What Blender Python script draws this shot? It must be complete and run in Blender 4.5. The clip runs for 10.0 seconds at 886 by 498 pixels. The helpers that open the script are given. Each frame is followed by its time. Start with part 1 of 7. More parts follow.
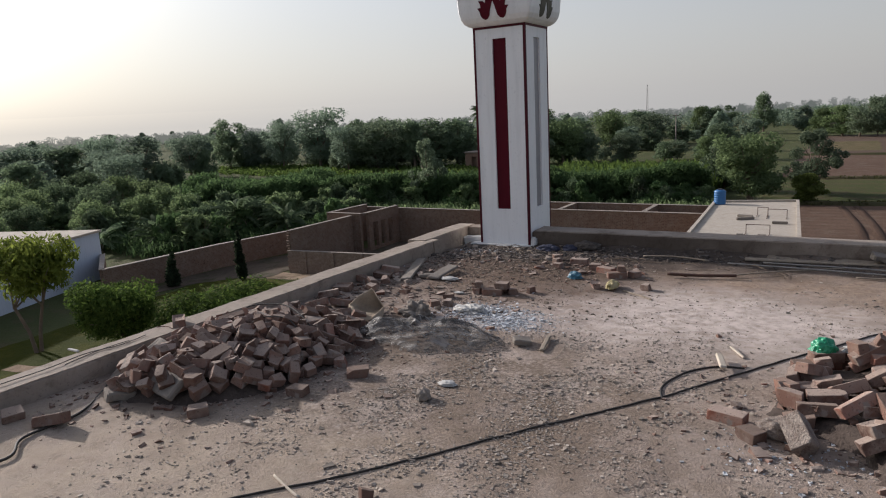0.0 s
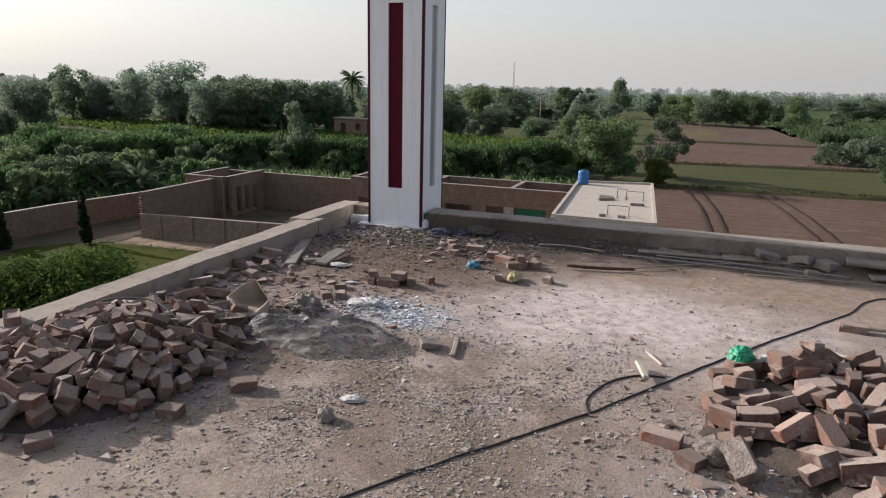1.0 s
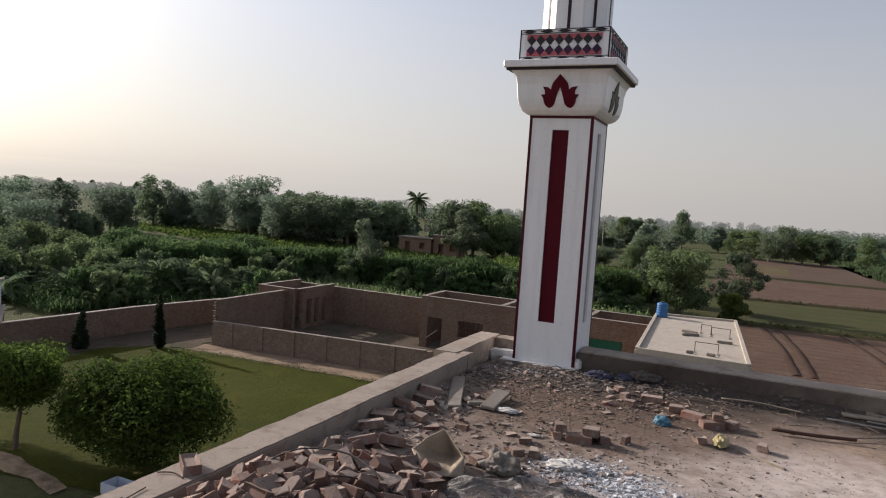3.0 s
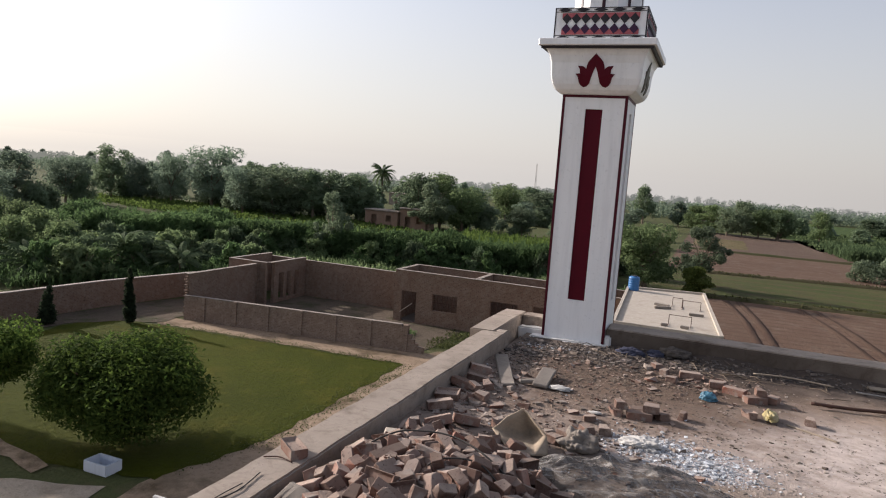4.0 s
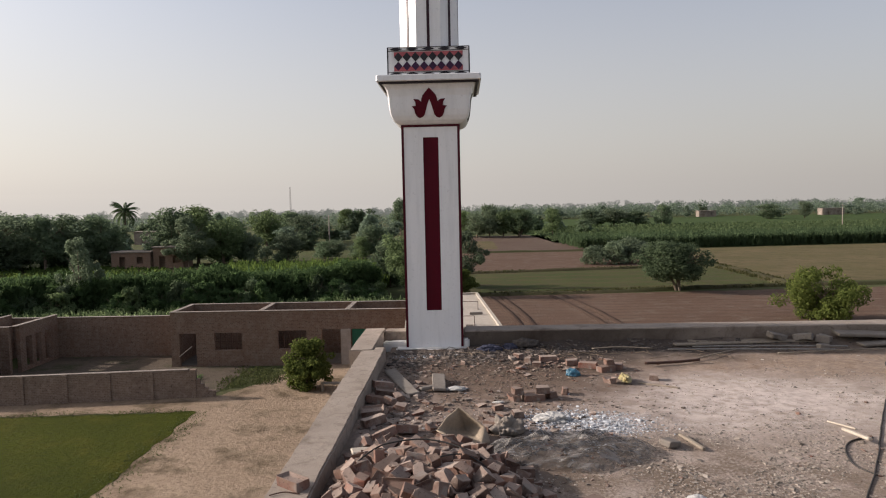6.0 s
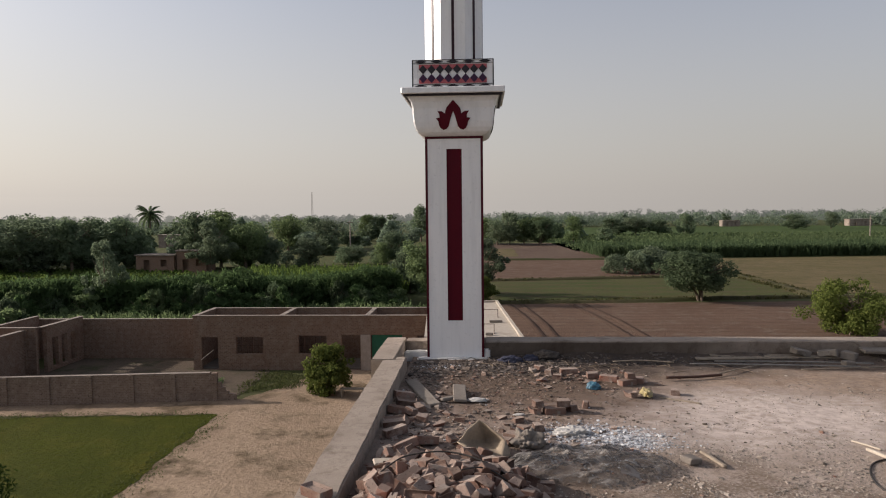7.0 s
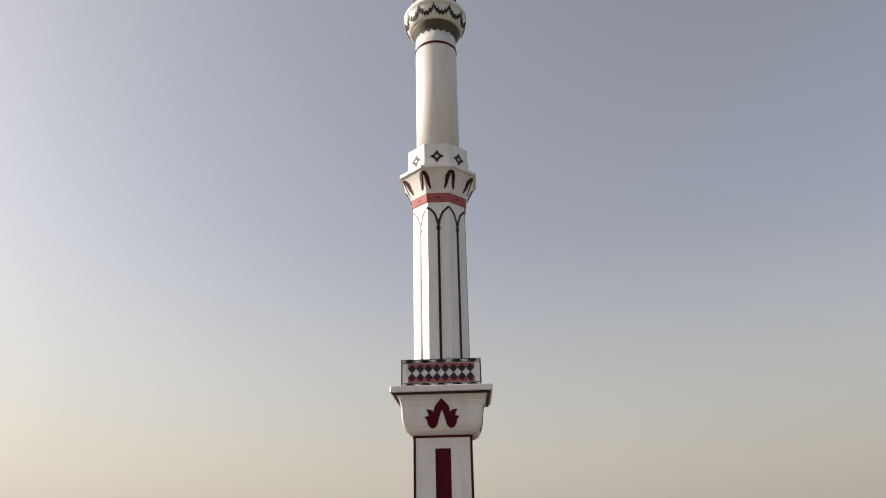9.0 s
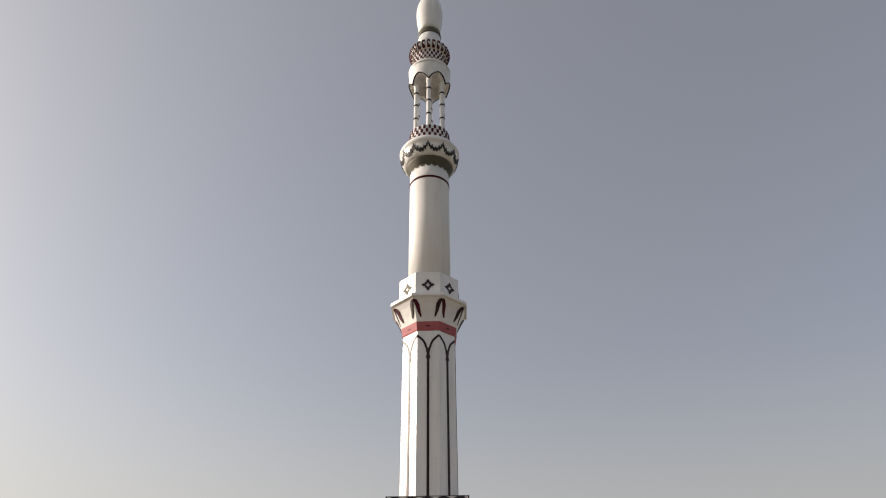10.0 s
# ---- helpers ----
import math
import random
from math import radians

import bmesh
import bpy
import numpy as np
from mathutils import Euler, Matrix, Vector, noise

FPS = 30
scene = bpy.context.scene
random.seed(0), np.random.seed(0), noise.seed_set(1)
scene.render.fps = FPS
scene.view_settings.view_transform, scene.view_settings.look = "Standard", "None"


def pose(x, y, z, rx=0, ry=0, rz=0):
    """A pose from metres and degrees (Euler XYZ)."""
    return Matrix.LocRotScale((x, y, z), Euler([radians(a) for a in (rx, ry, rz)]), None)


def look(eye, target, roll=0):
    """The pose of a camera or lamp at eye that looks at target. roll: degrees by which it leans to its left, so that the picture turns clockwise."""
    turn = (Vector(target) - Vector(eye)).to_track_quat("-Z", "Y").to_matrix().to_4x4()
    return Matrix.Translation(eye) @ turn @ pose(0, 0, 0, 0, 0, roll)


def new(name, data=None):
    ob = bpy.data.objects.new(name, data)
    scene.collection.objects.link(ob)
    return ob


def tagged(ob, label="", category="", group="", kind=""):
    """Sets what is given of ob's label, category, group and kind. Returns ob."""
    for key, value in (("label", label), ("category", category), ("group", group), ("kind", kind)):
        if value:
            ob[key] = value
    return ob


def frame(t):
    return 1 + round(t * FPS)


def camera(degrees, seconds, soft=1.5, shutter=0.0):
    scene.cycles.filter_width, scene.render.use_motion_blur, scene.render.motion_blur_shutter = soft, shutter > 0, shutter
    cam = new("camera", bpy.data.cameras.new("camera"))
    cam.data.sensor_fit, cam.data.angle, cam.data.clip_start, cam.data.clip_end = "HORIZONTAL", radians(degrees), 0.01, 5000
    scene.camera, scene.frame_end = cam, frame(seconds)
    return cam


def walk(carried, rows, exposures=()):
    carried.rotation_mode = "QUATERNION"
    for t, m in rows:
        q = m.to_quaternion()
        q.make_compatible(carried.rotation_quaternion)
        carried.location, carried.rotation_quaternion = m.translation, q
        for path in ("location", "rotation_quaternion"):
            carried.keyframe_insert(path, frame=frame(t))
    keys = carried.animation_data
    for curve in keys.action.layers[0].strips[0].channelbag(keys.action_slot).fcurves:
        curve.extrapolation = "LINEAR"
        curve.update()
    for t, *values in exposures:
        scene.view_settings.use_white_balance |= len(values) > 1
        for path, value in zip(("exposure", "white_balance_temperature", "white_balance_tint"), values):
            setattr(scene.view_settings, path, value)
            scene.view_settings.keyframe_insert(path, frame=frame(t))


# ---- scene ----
cam = camera(65.7, 10.0, soft=1.1)
PATH = [
    (0, (4.13, -8.475, 1.813), (3.111, -6.798, 1.427), -2.9),
    (0.5, (3.956, -8.238, 1.832), (2.934, -6.619, 1.254), -1.2),
    (1, (3.584, -8.056, 1.867), (2.926, -6.23, 1.386), 1.3),
    (1.5, (3.247, -7.935, 1.834), (2.403, -6.153, 1.498), -1.8),
    (2, (2.935, -7.758, 1.834), (2.044, -6.01, 1.449), -1.2),
    (2.5, (2.597, -7.78, 1.827), (1.739, -5.985, 1.625), 1.8),
    (3, (2.213, -7.853, 1.858), (1.379, -6.04, 1.714), 3.8),
    (3.2, (2.089, -7.884, 1.836), (1.194, -6.104, 1.659), 6.1),
    (4.3, (1.222, -8.297, 1.887), (0.678, -6.394, 1.6), 4.4),
    (4.5, (1.099, -8.353, 1.899), (0.687, -6.429, 1.542), 4.2),
    (5, (0.782, -8.587, 1.906), (0.519, -6.618, 1.676), -3.2),
    (5.5, (0.51, -8.733, 1.924), (0.361, -6.745, 1.755), -0.7),
    (5.7, (0.425, -8.882, 1.901), (0.387, -6.887, 1.769), -1.3),
    (6.8, (0.346, -9.025, 1.975), (0.218, -7.036, 1.812), -0.8),
    (7, (0.355, -9.029, 1.975), (0.242, -7.035, 1.857), -0.6),
    (7.5, (0.35, -9.038, 1.99), (0.247, -7.04, 1.987), -0.2),
    (8, (0.343, -9.016, 2.006), (0.247, -7.029, 2.212), 0.2),
    (8.5, (0.42, -9.051, 1.945), (0.368, -7.114, 2.442), -0.3),
    (9, (0.365, -9.085, 1.912), (0.302, -7.225, 2.644), -1.3),
    (9.5, (0.413, -9.026, 1.932), (0.341, -7.262, 2.873), -1.4),
    (10, (0.423, -9.013, 1.835), (0.387, -7.331, 2.916), -0.7),
]
walk(cam, [(t, look(e, g, r)) for t, e, g, r in PATH],
     exposures=[(0, 0, 5950, 10), (0.5, 0.2, 5950, 10), (1, 0.32, 5950, 10), (1.5, 0.05, 6000, 10), (2, 0.08, 6100, 10), (2.5, 0.1, 6050, 10), (3, 0.1, 6200, 12), (4.5, 0.48, 6200, 12), (5, 0.12, 6300, 12), (5.5, 0.27, 6350, 12), (7, 0.04, 6450, 12), (7.5, 0.18, 6500, 11), (8, 0.18, 6600, 11), (8.5, -0.02, 6750, 10), (9, 0.08, 6850, 10), (9.5, -0.01, 6900, 10), (10, -0.03, 6900, 10)])

# ---- sky and sun: hazy late afternoon, sun to the west and a little ahead ----
SUN_DIR = Vector((-0.92, 0.11, 0.375)).normalized()
world = bpy.data.worlds.new("world")
scene.world = world
world.use_nodes = True


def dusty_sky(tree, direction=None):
    """The sky's colour in a direction: clear sky under pale dust that lies thickest towards the horizon."""
    sky = tree.nodes.new("ShaderNodeTexSky")
    sky.sky_type = "NISHITA"
    sky.sun_disc = False
    sky.sun_elevation = math.asin(SUN_DIR.z)
    sky.sun_rotation = math.atan2(SUN_DIR.x, SUN_DIR.y)
    sky.air_density, sky.dust_density, sky.ozone_density = 1.0, 3.2, 1.2
    hsv = tree.nodes.new("ShaderNodeHueSaturation")
    hsv.inputs["Saturation"].default_value = 0.76
    hsv.inputs["Hue"].default_value = 0.508
    tree.links.new(sky.outputs[0], hsv.inputs["Color"])
    haze = tree.nodes.new("ShaderNodeMix")
    haze.data_type = "RGBA"
    if direction is None:
        direction = tree.nodes.new("ShaderNodeTexCoord").outputs["Generated"]
    else:
        tree.links.new(direction, sky.inputs["Vector"])
    height = tree.nodes.new("ShaderNodeSeparateXYZ")
    thick = tree.nodes.new("ShaderNodeMapRange")
    thick.interpolation_type = "SMOOTHSTEP"
    thick.inputs["From Min"].default_value, thick.inputs["From Max"].default_value = -0.02, 0.42
    thick.inputs["To Min"].default_value, thick.inputs["To Max"].default_value = 0.80, 0.22
    tree.links.new(direction, height.inputs[0])
    tree.links.new(height.outputs[2], thick.inputs["Value"])
    tree.links.new(thick.outputs[0], haze.inputs[0])
    toward = tree.nodes.new("ShaderNodeVectorMath")  # dust scatters more light towards the sun
    toward.operation = "DOT_PRODUCT"
    toward.inputs[1].default_value = Vector((SUN_DIR.x, SUN_DIR.y, 0)).normalized()
    bright = tree.nodes.new("ShaderNodeMapRange")
    bright.inputs["From Min"].default_value, bright.inputs["From Max"].default_value = -0.55, 0.65
    bright.inputs["To Min"].default_value, bright.inputs["To Max"].default_value = 0.76, 1.13
    dust = tree.nodes.new("ShaderNodeVectorMath")
    dust.operation = "SCALE"
    dust.inputs[0].default_value = (3.98, 3.70, 3.40)
    tree.links.new(direction, toward.inputs[0])
    tree.links.new(toward.outputs["Value"], bright.inputs["Value"])
    tree.links.new(bright.outputs[0], dust.inputs["Scale"])
    tree.links.new(dust.outputs[0], haze.inputs[7])
    tree.links.new(hsv.outputs[0], haze.inputs[6])
    return haze.outputs[2]


back = world.node_tree.nodes["Background"]
world.node_tree.links.new(dusty_sky(world.node_tree), back.inputs["Color"])
back.inputs["Strength"].default_value = 0.15
sun_data = bpy.data.lights.new("sun", "SUN")
sun_data.energy, sun_data.angle, sun_data.color = 5.0, radians(1.2), (1.0, 0.89, 0.80)
sun = new("sun", sun_data)
sun.matrix_world = look((0, 0, 30), Vector((0, 0, 30)) - SUN_DIR)

# ---- materials ----


GREYED = (0.745, 0.72, 0.70)  # how far dust and age dull the mineral colours


class Mat:
    """A small wrapper that strings shader nodes together."""

    def __init__(self, name, rough=0.85, metal=0.0, spec=0.3):
        self.m = bpy.data.materials.new(name)
        self.m.use_nodes = True
        self.t = self.m.node_tree
        self.b = self.t.nodes["Principled BSDF"]
        self.b.inputs["Roughness"].default_value = rough
        self.b.inputs["Metallic"].default_value = metal
        self.b.inputs["Specular IOR Level"].default_value = spec
        self.co = self.t.nodes.new("ShaderNodeTexCoord")

    def node(self, kind, **inputs):
        n = self.t.nodes.new(kind)
        for k, v in inputs.items():
            self.put(n, k.replace("_", " "), v)
        return n

    def put(self, n, key, v):
        sock = n.inputs[key]
        if isinstance(v, bpy.types.NodeSocket):
            self.t.links.new(v, sock)
        else:
            sock.default_value = v

    def noise(self, scale, detail=4.0, rough=0.55, space="Object", distort=0.0, stretch=None):
        src = self.co.outputs[space]
        if stretch:
            mp = self.node("ShaderNodeMapping", Vector=src)
            mp.inputs["Scale"].default_value = stretch
            src = mp.outputs[0]
        n = self.node("ShaderNodeTexNoise", Vector=src, Scale=scale, Detail=detail, Roughness=rough, Distortion=distort)
        return n.outputs["Fac"]

    def ramp(self, fac, lo, hi, a=0.0, b=1.0):
        n = self.node("ShaderNodeMapRange", Value=fac)
        n.inputs["From Min"].default_value, n.inputs["From Max"].default_value = lo, hi
        n.inputs["To Min"].default_value, n.inputs["To Max"].default_value = a, b
        return n.outputs[0]

    def mix(self, fac, a, b, mode="MIX"):
        n = self.t.nodes.new("ShaderNodeMix")
        n.data_type, n.blend_type = "RGBA", mode
        for sock, v in ((n.inputs[0], fac), (n.inputs[6], a), (n.inputs[7], b)):
            if isinstance(v, bpy.types.NodeSocket):
                self.t.links.new(v, sock)
            elif isinstance(v, (int, float)):
                sock.default_value = v
            else:
                sock.default_value = (*v, 1)
        return n.outputs[2]

    def math(self, op, a, b=0.0):
        n = self.t.nodes.new("ShaderNodeMath")
        n.operation = op
        for sock, v in ((n.inputs[0], a), (n.inputs[1], b)):
            if isinstance(v, bpy.types.NodeSocket):
                self.t.links.new(v, sock)
            else:
                sock.default_value = v
        return n.outputs[0]

    def patch(self, x, y, rx, ry, soft=0.5):
        """1 inside a ragged oval on the ground, 0 outside."""
        mp = self.node("ShaderNodeMapping", Vector=self.co.outputs["Object"])
        mp.vector_type = "TEXTURE"
        mp.inputs["Location"].default_value = (x, y, 0)
        mp.inputs["Scale"].default_value = (rx, ry, 1000)
        ln = self.node("ShaderNodeVectorMath", Vector=mp.outputs[0])
        ln.operation = "LENGTH"
        wob = self.math("MULTIPLY", self.math("SUBTRACT", self.noise(2.2, 5), 0.5), 1.3)
        return self.ramp(self.math("ADD", ln.outputs["Value"], wob), 1.0 + soft / 2, 1.0 - soft / 2)

    def color(self, c):
        self.put(self.b, "Base Color", c if isinstance(c, bpy.types.NodeSocket) else (*c, 1))
        return self

    def bump(self, h, strength=0.5, dist=0.01):
        n = self.node("ShaderNodeBump", Height=h, Strength=strength, Distance=dist)
        self.put(self.b, "Normal", n.outputs[0])
        return self

    def rand(self):
        return self.node("ShaderNodeObjectInfo").outputs["Random"]

    def island(self):
        return self.node("ShaderNodeNewGeometry").outputs["Random Per Island"]


def plain(name, a, b, scale=8.0, rough=0.85, bump=0.4, dist=0.006, spec=0.3, metal=0.0, per_object=0.0, per_island=0.0):
    """Two colours mixed by coarse and fine noise, with a fine relief."""
    m = Mat(name, rough, metal, spec)
    f = m.mix(0.4, m.noise(scale, 5), m.noise(scale * 7, 3))
    c = m.mix(m.ramp(f, 0.35, 0.65), a, b)
    if per_object:
        v = m.ramp(m.rand(), 0, 1, 1 - per_object, 1 + per_object)
        hs = m.node("ShaderNodeHueSaturation", Color=c, Value=v)
        c = hs.outputs[0]
    if per_island:
        v = m.ramp(m.island(), 0, 1, 1 - per_island, 1 + per_island)
        hs = m.node("ShaderNodeHueSaturation", Color=c, Value=v)
        c = hs.outputs[0]
    m.color(c)
    if bump:
        m.bump(m.noise(scale * 5, 6), bump, dist)
    return m.m


# roof surface: old cement screed under dust, gravel, lime and earth
def roof_material():
    m = Mat("dusty_cement_roof", 0.95, 0, 0.15)
    base = m.mix(m.ramp(m.noise(0.9, 6), 0.35, 0.68), (0.37, 0.325, 0.28), (0.49, 0.44, 0.385))
    base = m.mix(m.ramp(m.noise(4.5, 6, 0.65, distort=0.6), 0.45, 0.7, 0, 0.6), base, (0.27, 0.228, 0.19))
    base = m.mix(m.ramp(m.noise(1.25, 5, 0.62, distort=0.5), 0.5, 0.64, 0, 0.62), base, (0.225, 0.182, 0.138))
    base = m.mix(m.ramp(m.noise(2.3, 9, 0.74, distort=0.3), 0.5, 0.60, 0, 0.48), base, (0.25, 0.208, 0.158))  # trodden earth
    base = m.mix(m.ramp(m.noise(11, 7, 0.72, distort=0.4), 0.52, 0.62, 0, 0.42), base, (0.225, 0.188, 0.148))
    rough_spots = m.ramp(m.noise(1.7, 5, 0.6), 0.42, 0.62, 0.12, 1.0)  # loose grit here, trodden dust there
    fine = m.ramp(m.noise(38, 6, 0.7), 0.38, 0.62)
    base = m.mix(m.math("MULTIPLY", m.math("MULTIPLY", fine, 0.55), rough_spots), base, (0.20, 0.165, 0.135))
    base = m.mix(m.math("MULTIPLY", m.ramp(m.noise(75, 4, 0.65), 0.59, 0.67), rough_spots), base, (0.11, 0.09, 0.075))
    base = m.mix(m.math("MULTIPLY", m.ramp(m.noise(60, 3, 0.6, distort=0.4), 0.63, 0.71), rough_spots), base, (0.55, 0.505, 0.45))
    tan = m.patch(4.2, -1.0, 2.8, 0.9, 1.0)
    base = m.mix(m.math("MULTIPLY", tan, m.ramp(m.noise(3, 6, 0.65), 0.3, 0.6, 0.35, 1.0)), base, m.mix(m.ramp(m.noise(14, 5, 0.7), 0.4, 0.6), (0.36, 0.29, 0.22), (0.25, 0.195, 0.145)))
    gravel = m.patch(1.9, -4.7, 1.5, 1.5, 0.9)
    base = m.mix(m.math("MULTIPLY", gravel, m.ramp(m.mix(0.55, m.noise(40, 3, 0.6), m.noise(2.4, 4, 0.6)), 0.44, 0.56)), base, (0.20, 0.165, 0.128))
    sand = m.patch(0.7, -6.5, 1.7, 1.0, 1.0)
    base = m.mix(m.math("MULTIPLY", sand, m.ramp(m.noise(3.2, 6, 0.65), 0.3, 0.62, 0.15, 0.75)), base, (0.47, 0.415, 0.325))
    lime = m.patch(2.85, -2.5, 1.6, 0.9, 1.0)
    base = m.mix(m.math("MULTIPLY", lime, m.ramp(m.noise(9, 6, 0.65), 0.25, 0.6)), base, (0.63, 0.585, 0.54))
    ash = m.patch(1.35, -3.15, 0.55, 0.35, 0.5)
    base = m.mix(m.math("MULTIPLY", ash, 0.8), base, (0.55, 0.54, 0.53))
    earth = m.patch(0.95, -1.2, 1.45, 0.95, 0.8)
    base = m.mix(m.math("MULTIPLY", earth, 0.9), base, m.mix(m.noise(30, 4), (0.062, 0.046, 0.034), (0.14, 0.104, 0.078)))
    loam = m.patch(0.85, -2.2, 1.3, 0.95, 1.0)
    base = m.mix(m.math("MULTIPLY", loam, m.ramp(m.noise(5, 5), 0.3, 0.6, 0.35, 0.92)), base, (0.165, 0.125, 0.095))
    # darker floor under and around the brick heap by the parapet
    heap_patch = m.patch(0.1, -4.65, 0.85, 1.2, 0.4)
    base = m.mix(m.math("MULTIPLY", heap_patch, 0.85), base, (0.15, 0.12, 0.10))
    # darker floor along the foot of the north parapet
    dark_patch = m.patch(1.5, -0.15, 2.7, 0.75, 0.9)
    base = m.mix(m.math("MULTIPLY", dark_patch, 0.9), base, (0.05, 0.042, 0.037))
    dark_patch2 = m.patch(4.6, 0.0, 2.6, 0.45, 0.9)
    base = m.mix(m.math("MULTIPLY", dark_patch2, 0.5), base, (0.10, 0.085, 0.072))
    m.color(m.mix(1.0, base, (0.94, 0.87, 0.85), "MULTIPLY"))
    h = m.mix(0.5, m.noise(26, 7, 0.7), m.noise(90, 4, 0.7))
    m.bump(h, 1.0, 0.026)
    return m.m


def brick_material(joined=False):
    m = Mat("dusty_clay_brick", 0.92, 0, 0.15)
    r = m.island() if joined else m.rand()
    clay = m.mix(m.ramp(r, 0.0, 1.0), (0.15, 0.082, 0.06), (0.30, 0.168, 0.118))
    tone = m.node("ShaderNodeHueSaturation", Color=clay, Value=m.ramp(m.math("FRACT", m.math("MULTIPLY", r, 3.73)), 0, 1, 0.55, 1.3))
    clay = tone.outputs[0]
    clay = m.mix(m.ramp(m.math("FRACT", m.math("MULTIPLY", r, 7.31)), 0.93, 0.94), clay, (0.30, 0.11, 0.065))
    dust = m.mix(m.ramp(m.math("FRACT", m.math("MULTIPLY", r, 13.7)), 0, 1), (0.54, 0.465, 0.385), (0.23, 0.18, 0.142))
    # upward faces painted paler: some dust, and sunlit tops put into the colour
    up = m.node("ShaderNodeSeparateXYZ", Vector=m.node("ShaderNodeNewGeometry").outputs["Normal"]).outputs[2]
    lit_tops = m.ramp(m.math("ADD", up, m.math("MULTIPLY", m.noise(14, 4), 0.8)), 0.55, 1.35)
    f = m.math("MAXIMUM", m.ramp(m.noise(9, 5, 0.65), 0.40, 0.68, 0.0, 0.6), m.math("MULTIPLY", lit_tops, 0.85))
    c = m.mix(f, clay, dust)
    c = m.mix(m.ramp(m.noise(60, 3), 0.58, 0.75), c, (0.10, 0.07, 0.055))
    cake = m.math("MULTIPLY", m.ramp(m.noise(6, 4, 0.6, distort=0.5), 0.56, 0.62), m.ramp(m.math("FRACT", m.math("MULTIPLY", r, 5.17)), 0.4, 0.6))
    c = m.mix(cake, c, (0.33, 0.295, 0.255))  # old mortar left on some of them
    dull = m.node("ShaderNodeHueSaturation", Color=c, Saturation=0.86)
    m.color(m.mix(1.0, dull.outputs[0], (0.74, 0.68, 0.665), "MULTIPLY"))
    m.bump(m.mix(0.4, m.noise(60, 6, 0.7), m.noise(12, 4, 0.6)), 0.9, 0.012)
    return m.m


def white_material(name, tone, rough):
    m = Mat(name, rough, 0, 0.5)
    streak = m.noise(3.0, 5, 0.6, stretch=(4, 4, 0.35))
    c = m.mix(m.ramp(streak, 0.45, 0.75), tone, tuple(v * 0.88 for v in tone))
    c = m.mix(m.ramp(m.noise(28, 4), 0.6, 0.8), c, tuple(v * 0.8 for v in tone))
    m.color(c)
    m.bump(m.noise(14, 5), 0.15, 0.006)
    return m.m


def concrete_material(name, a, b, stain, dark_patch=None):
    m = Mat(name, 0.92, 0, 0.2)
    c = m.mix(m.ramp(m.noise(3.5, 6, 0.6), 0.3, 0.7), a, b)
    c = m.mix(m.ramp(m.noise(1.3, 5, 0.7, distort=0.6), 0.55, 0.7), c, stain)
    c = m.mix(m.ramp(m.noise(6, 6, 0.7, distort=0.8), 0.52, 0.66, 0, 0.6), c, stain)
    c = m.mix(m.ramp(m.noise(42, 4, 0.7), 0.58, 0.72), c, tuple(v * 0.7 for v in a))
    # optional darker oval over part of the wall
    if dark_patch:
        c = m.mix(m.math("MULTIPLY", m.patch(*dark_patch), 0.7), c, (0.07, 0.054, 0.043))
    m.color(m.mix(1.0, c, GREYED, "MULTIPLY"))
    m.bump(m.noise(30, 7, 0.7), 0.5, 0.01)
    return m.m


def wall_brick_material(name, a, b, mortar, scale=1.0):
    """Small far-off courses of brick."""
    m = Mat(name, 0.95, 0, 0.15)
    w = m.node("ShaderNodeTexBrick", Scale=scale, Color1=(*a, 1), Color2=(*b, 1), Mortar=(*mortar, 1))
    mp = m.node("ShaderNodeMapping", Vector=m.co.outputs["Object"])
    mp.inputs["Rotation"].default_value = (radians(90), 0, 0)
    sep = m.node("ShaderNodeSeparateXYZ", Vector=m.co.outputs["Object"])
    com = m.node("ShaderNodeCombineXYZ", X=m.math("ADD", sep.outputs[0], sep.outputs[1]), Y=sep.outputs[2])
    m.put(w, "Vector", com.outputs[0])
    w.inputs["Mortar Size"].default_value = 0.016
    w.inputs["Brick Width"].default_value, w.inputs["Row Height"].default_value = 0.25, 0.09
    w.inputs["Bias"].default_value = -0.2
    c = m.mix(m.ramp(m.noise(0.8, 6, 0.6), 0.35, 0.7), w.outputs["Color"], tuple(v * 0.75 for v in b))
    c = m.mix(m.ramp(m.noise(4, 6, 0.68), 0.48, 0.64, 0, 0.75), c, mortar)
    c = m.mix(m.ramp(m.noise(9, 4, 0.7), 0.55, 0.66, 0, 0.7), c, tuple(v * 0.45 for v in a))
    m.color(m.mix(1.0, c, (0.745, 0.72, 0.685), "MULTIPLY"))
    m.bump(w.outputs["Fac"], 0.4, 0.01)
    return m.m


def leaf_material(name, a, b, c3=None):
    m = Mat(name, 0.9, 0, 0.08)
    r = m.island()
    c = m.mix(r, a, b)
    if c3:
        c = m.mix(m.ramp(m.noise(0.35, 3), 0.45, 0.65), c, c3)
    v = m.ramp(m.rand(), 0, 1, 0.75, 1.25)
    hs = m.node("ShaderNodeHueSaturation", Color=c, Value=v)
    m.color(hs.outputs[0])
    m.b.inputs["Subsurface Weight"].default_value = 0.0
    tr = m.node("ShaderNodeBsdfTranslucent", Color=hs.outputs[0])
    mx = m.node("ShaderNodeMixShader", Fac=0.58)
    m.t.links.new(m.b.outputs[0], mx.inputs[1])
    m.t.links.new(tr.outputs[0], mx.inputs[2])
    m.t.links.new(mx.outputs[0], m.t.nodes["Material Output"].inputs["Surface"])
    return m.m


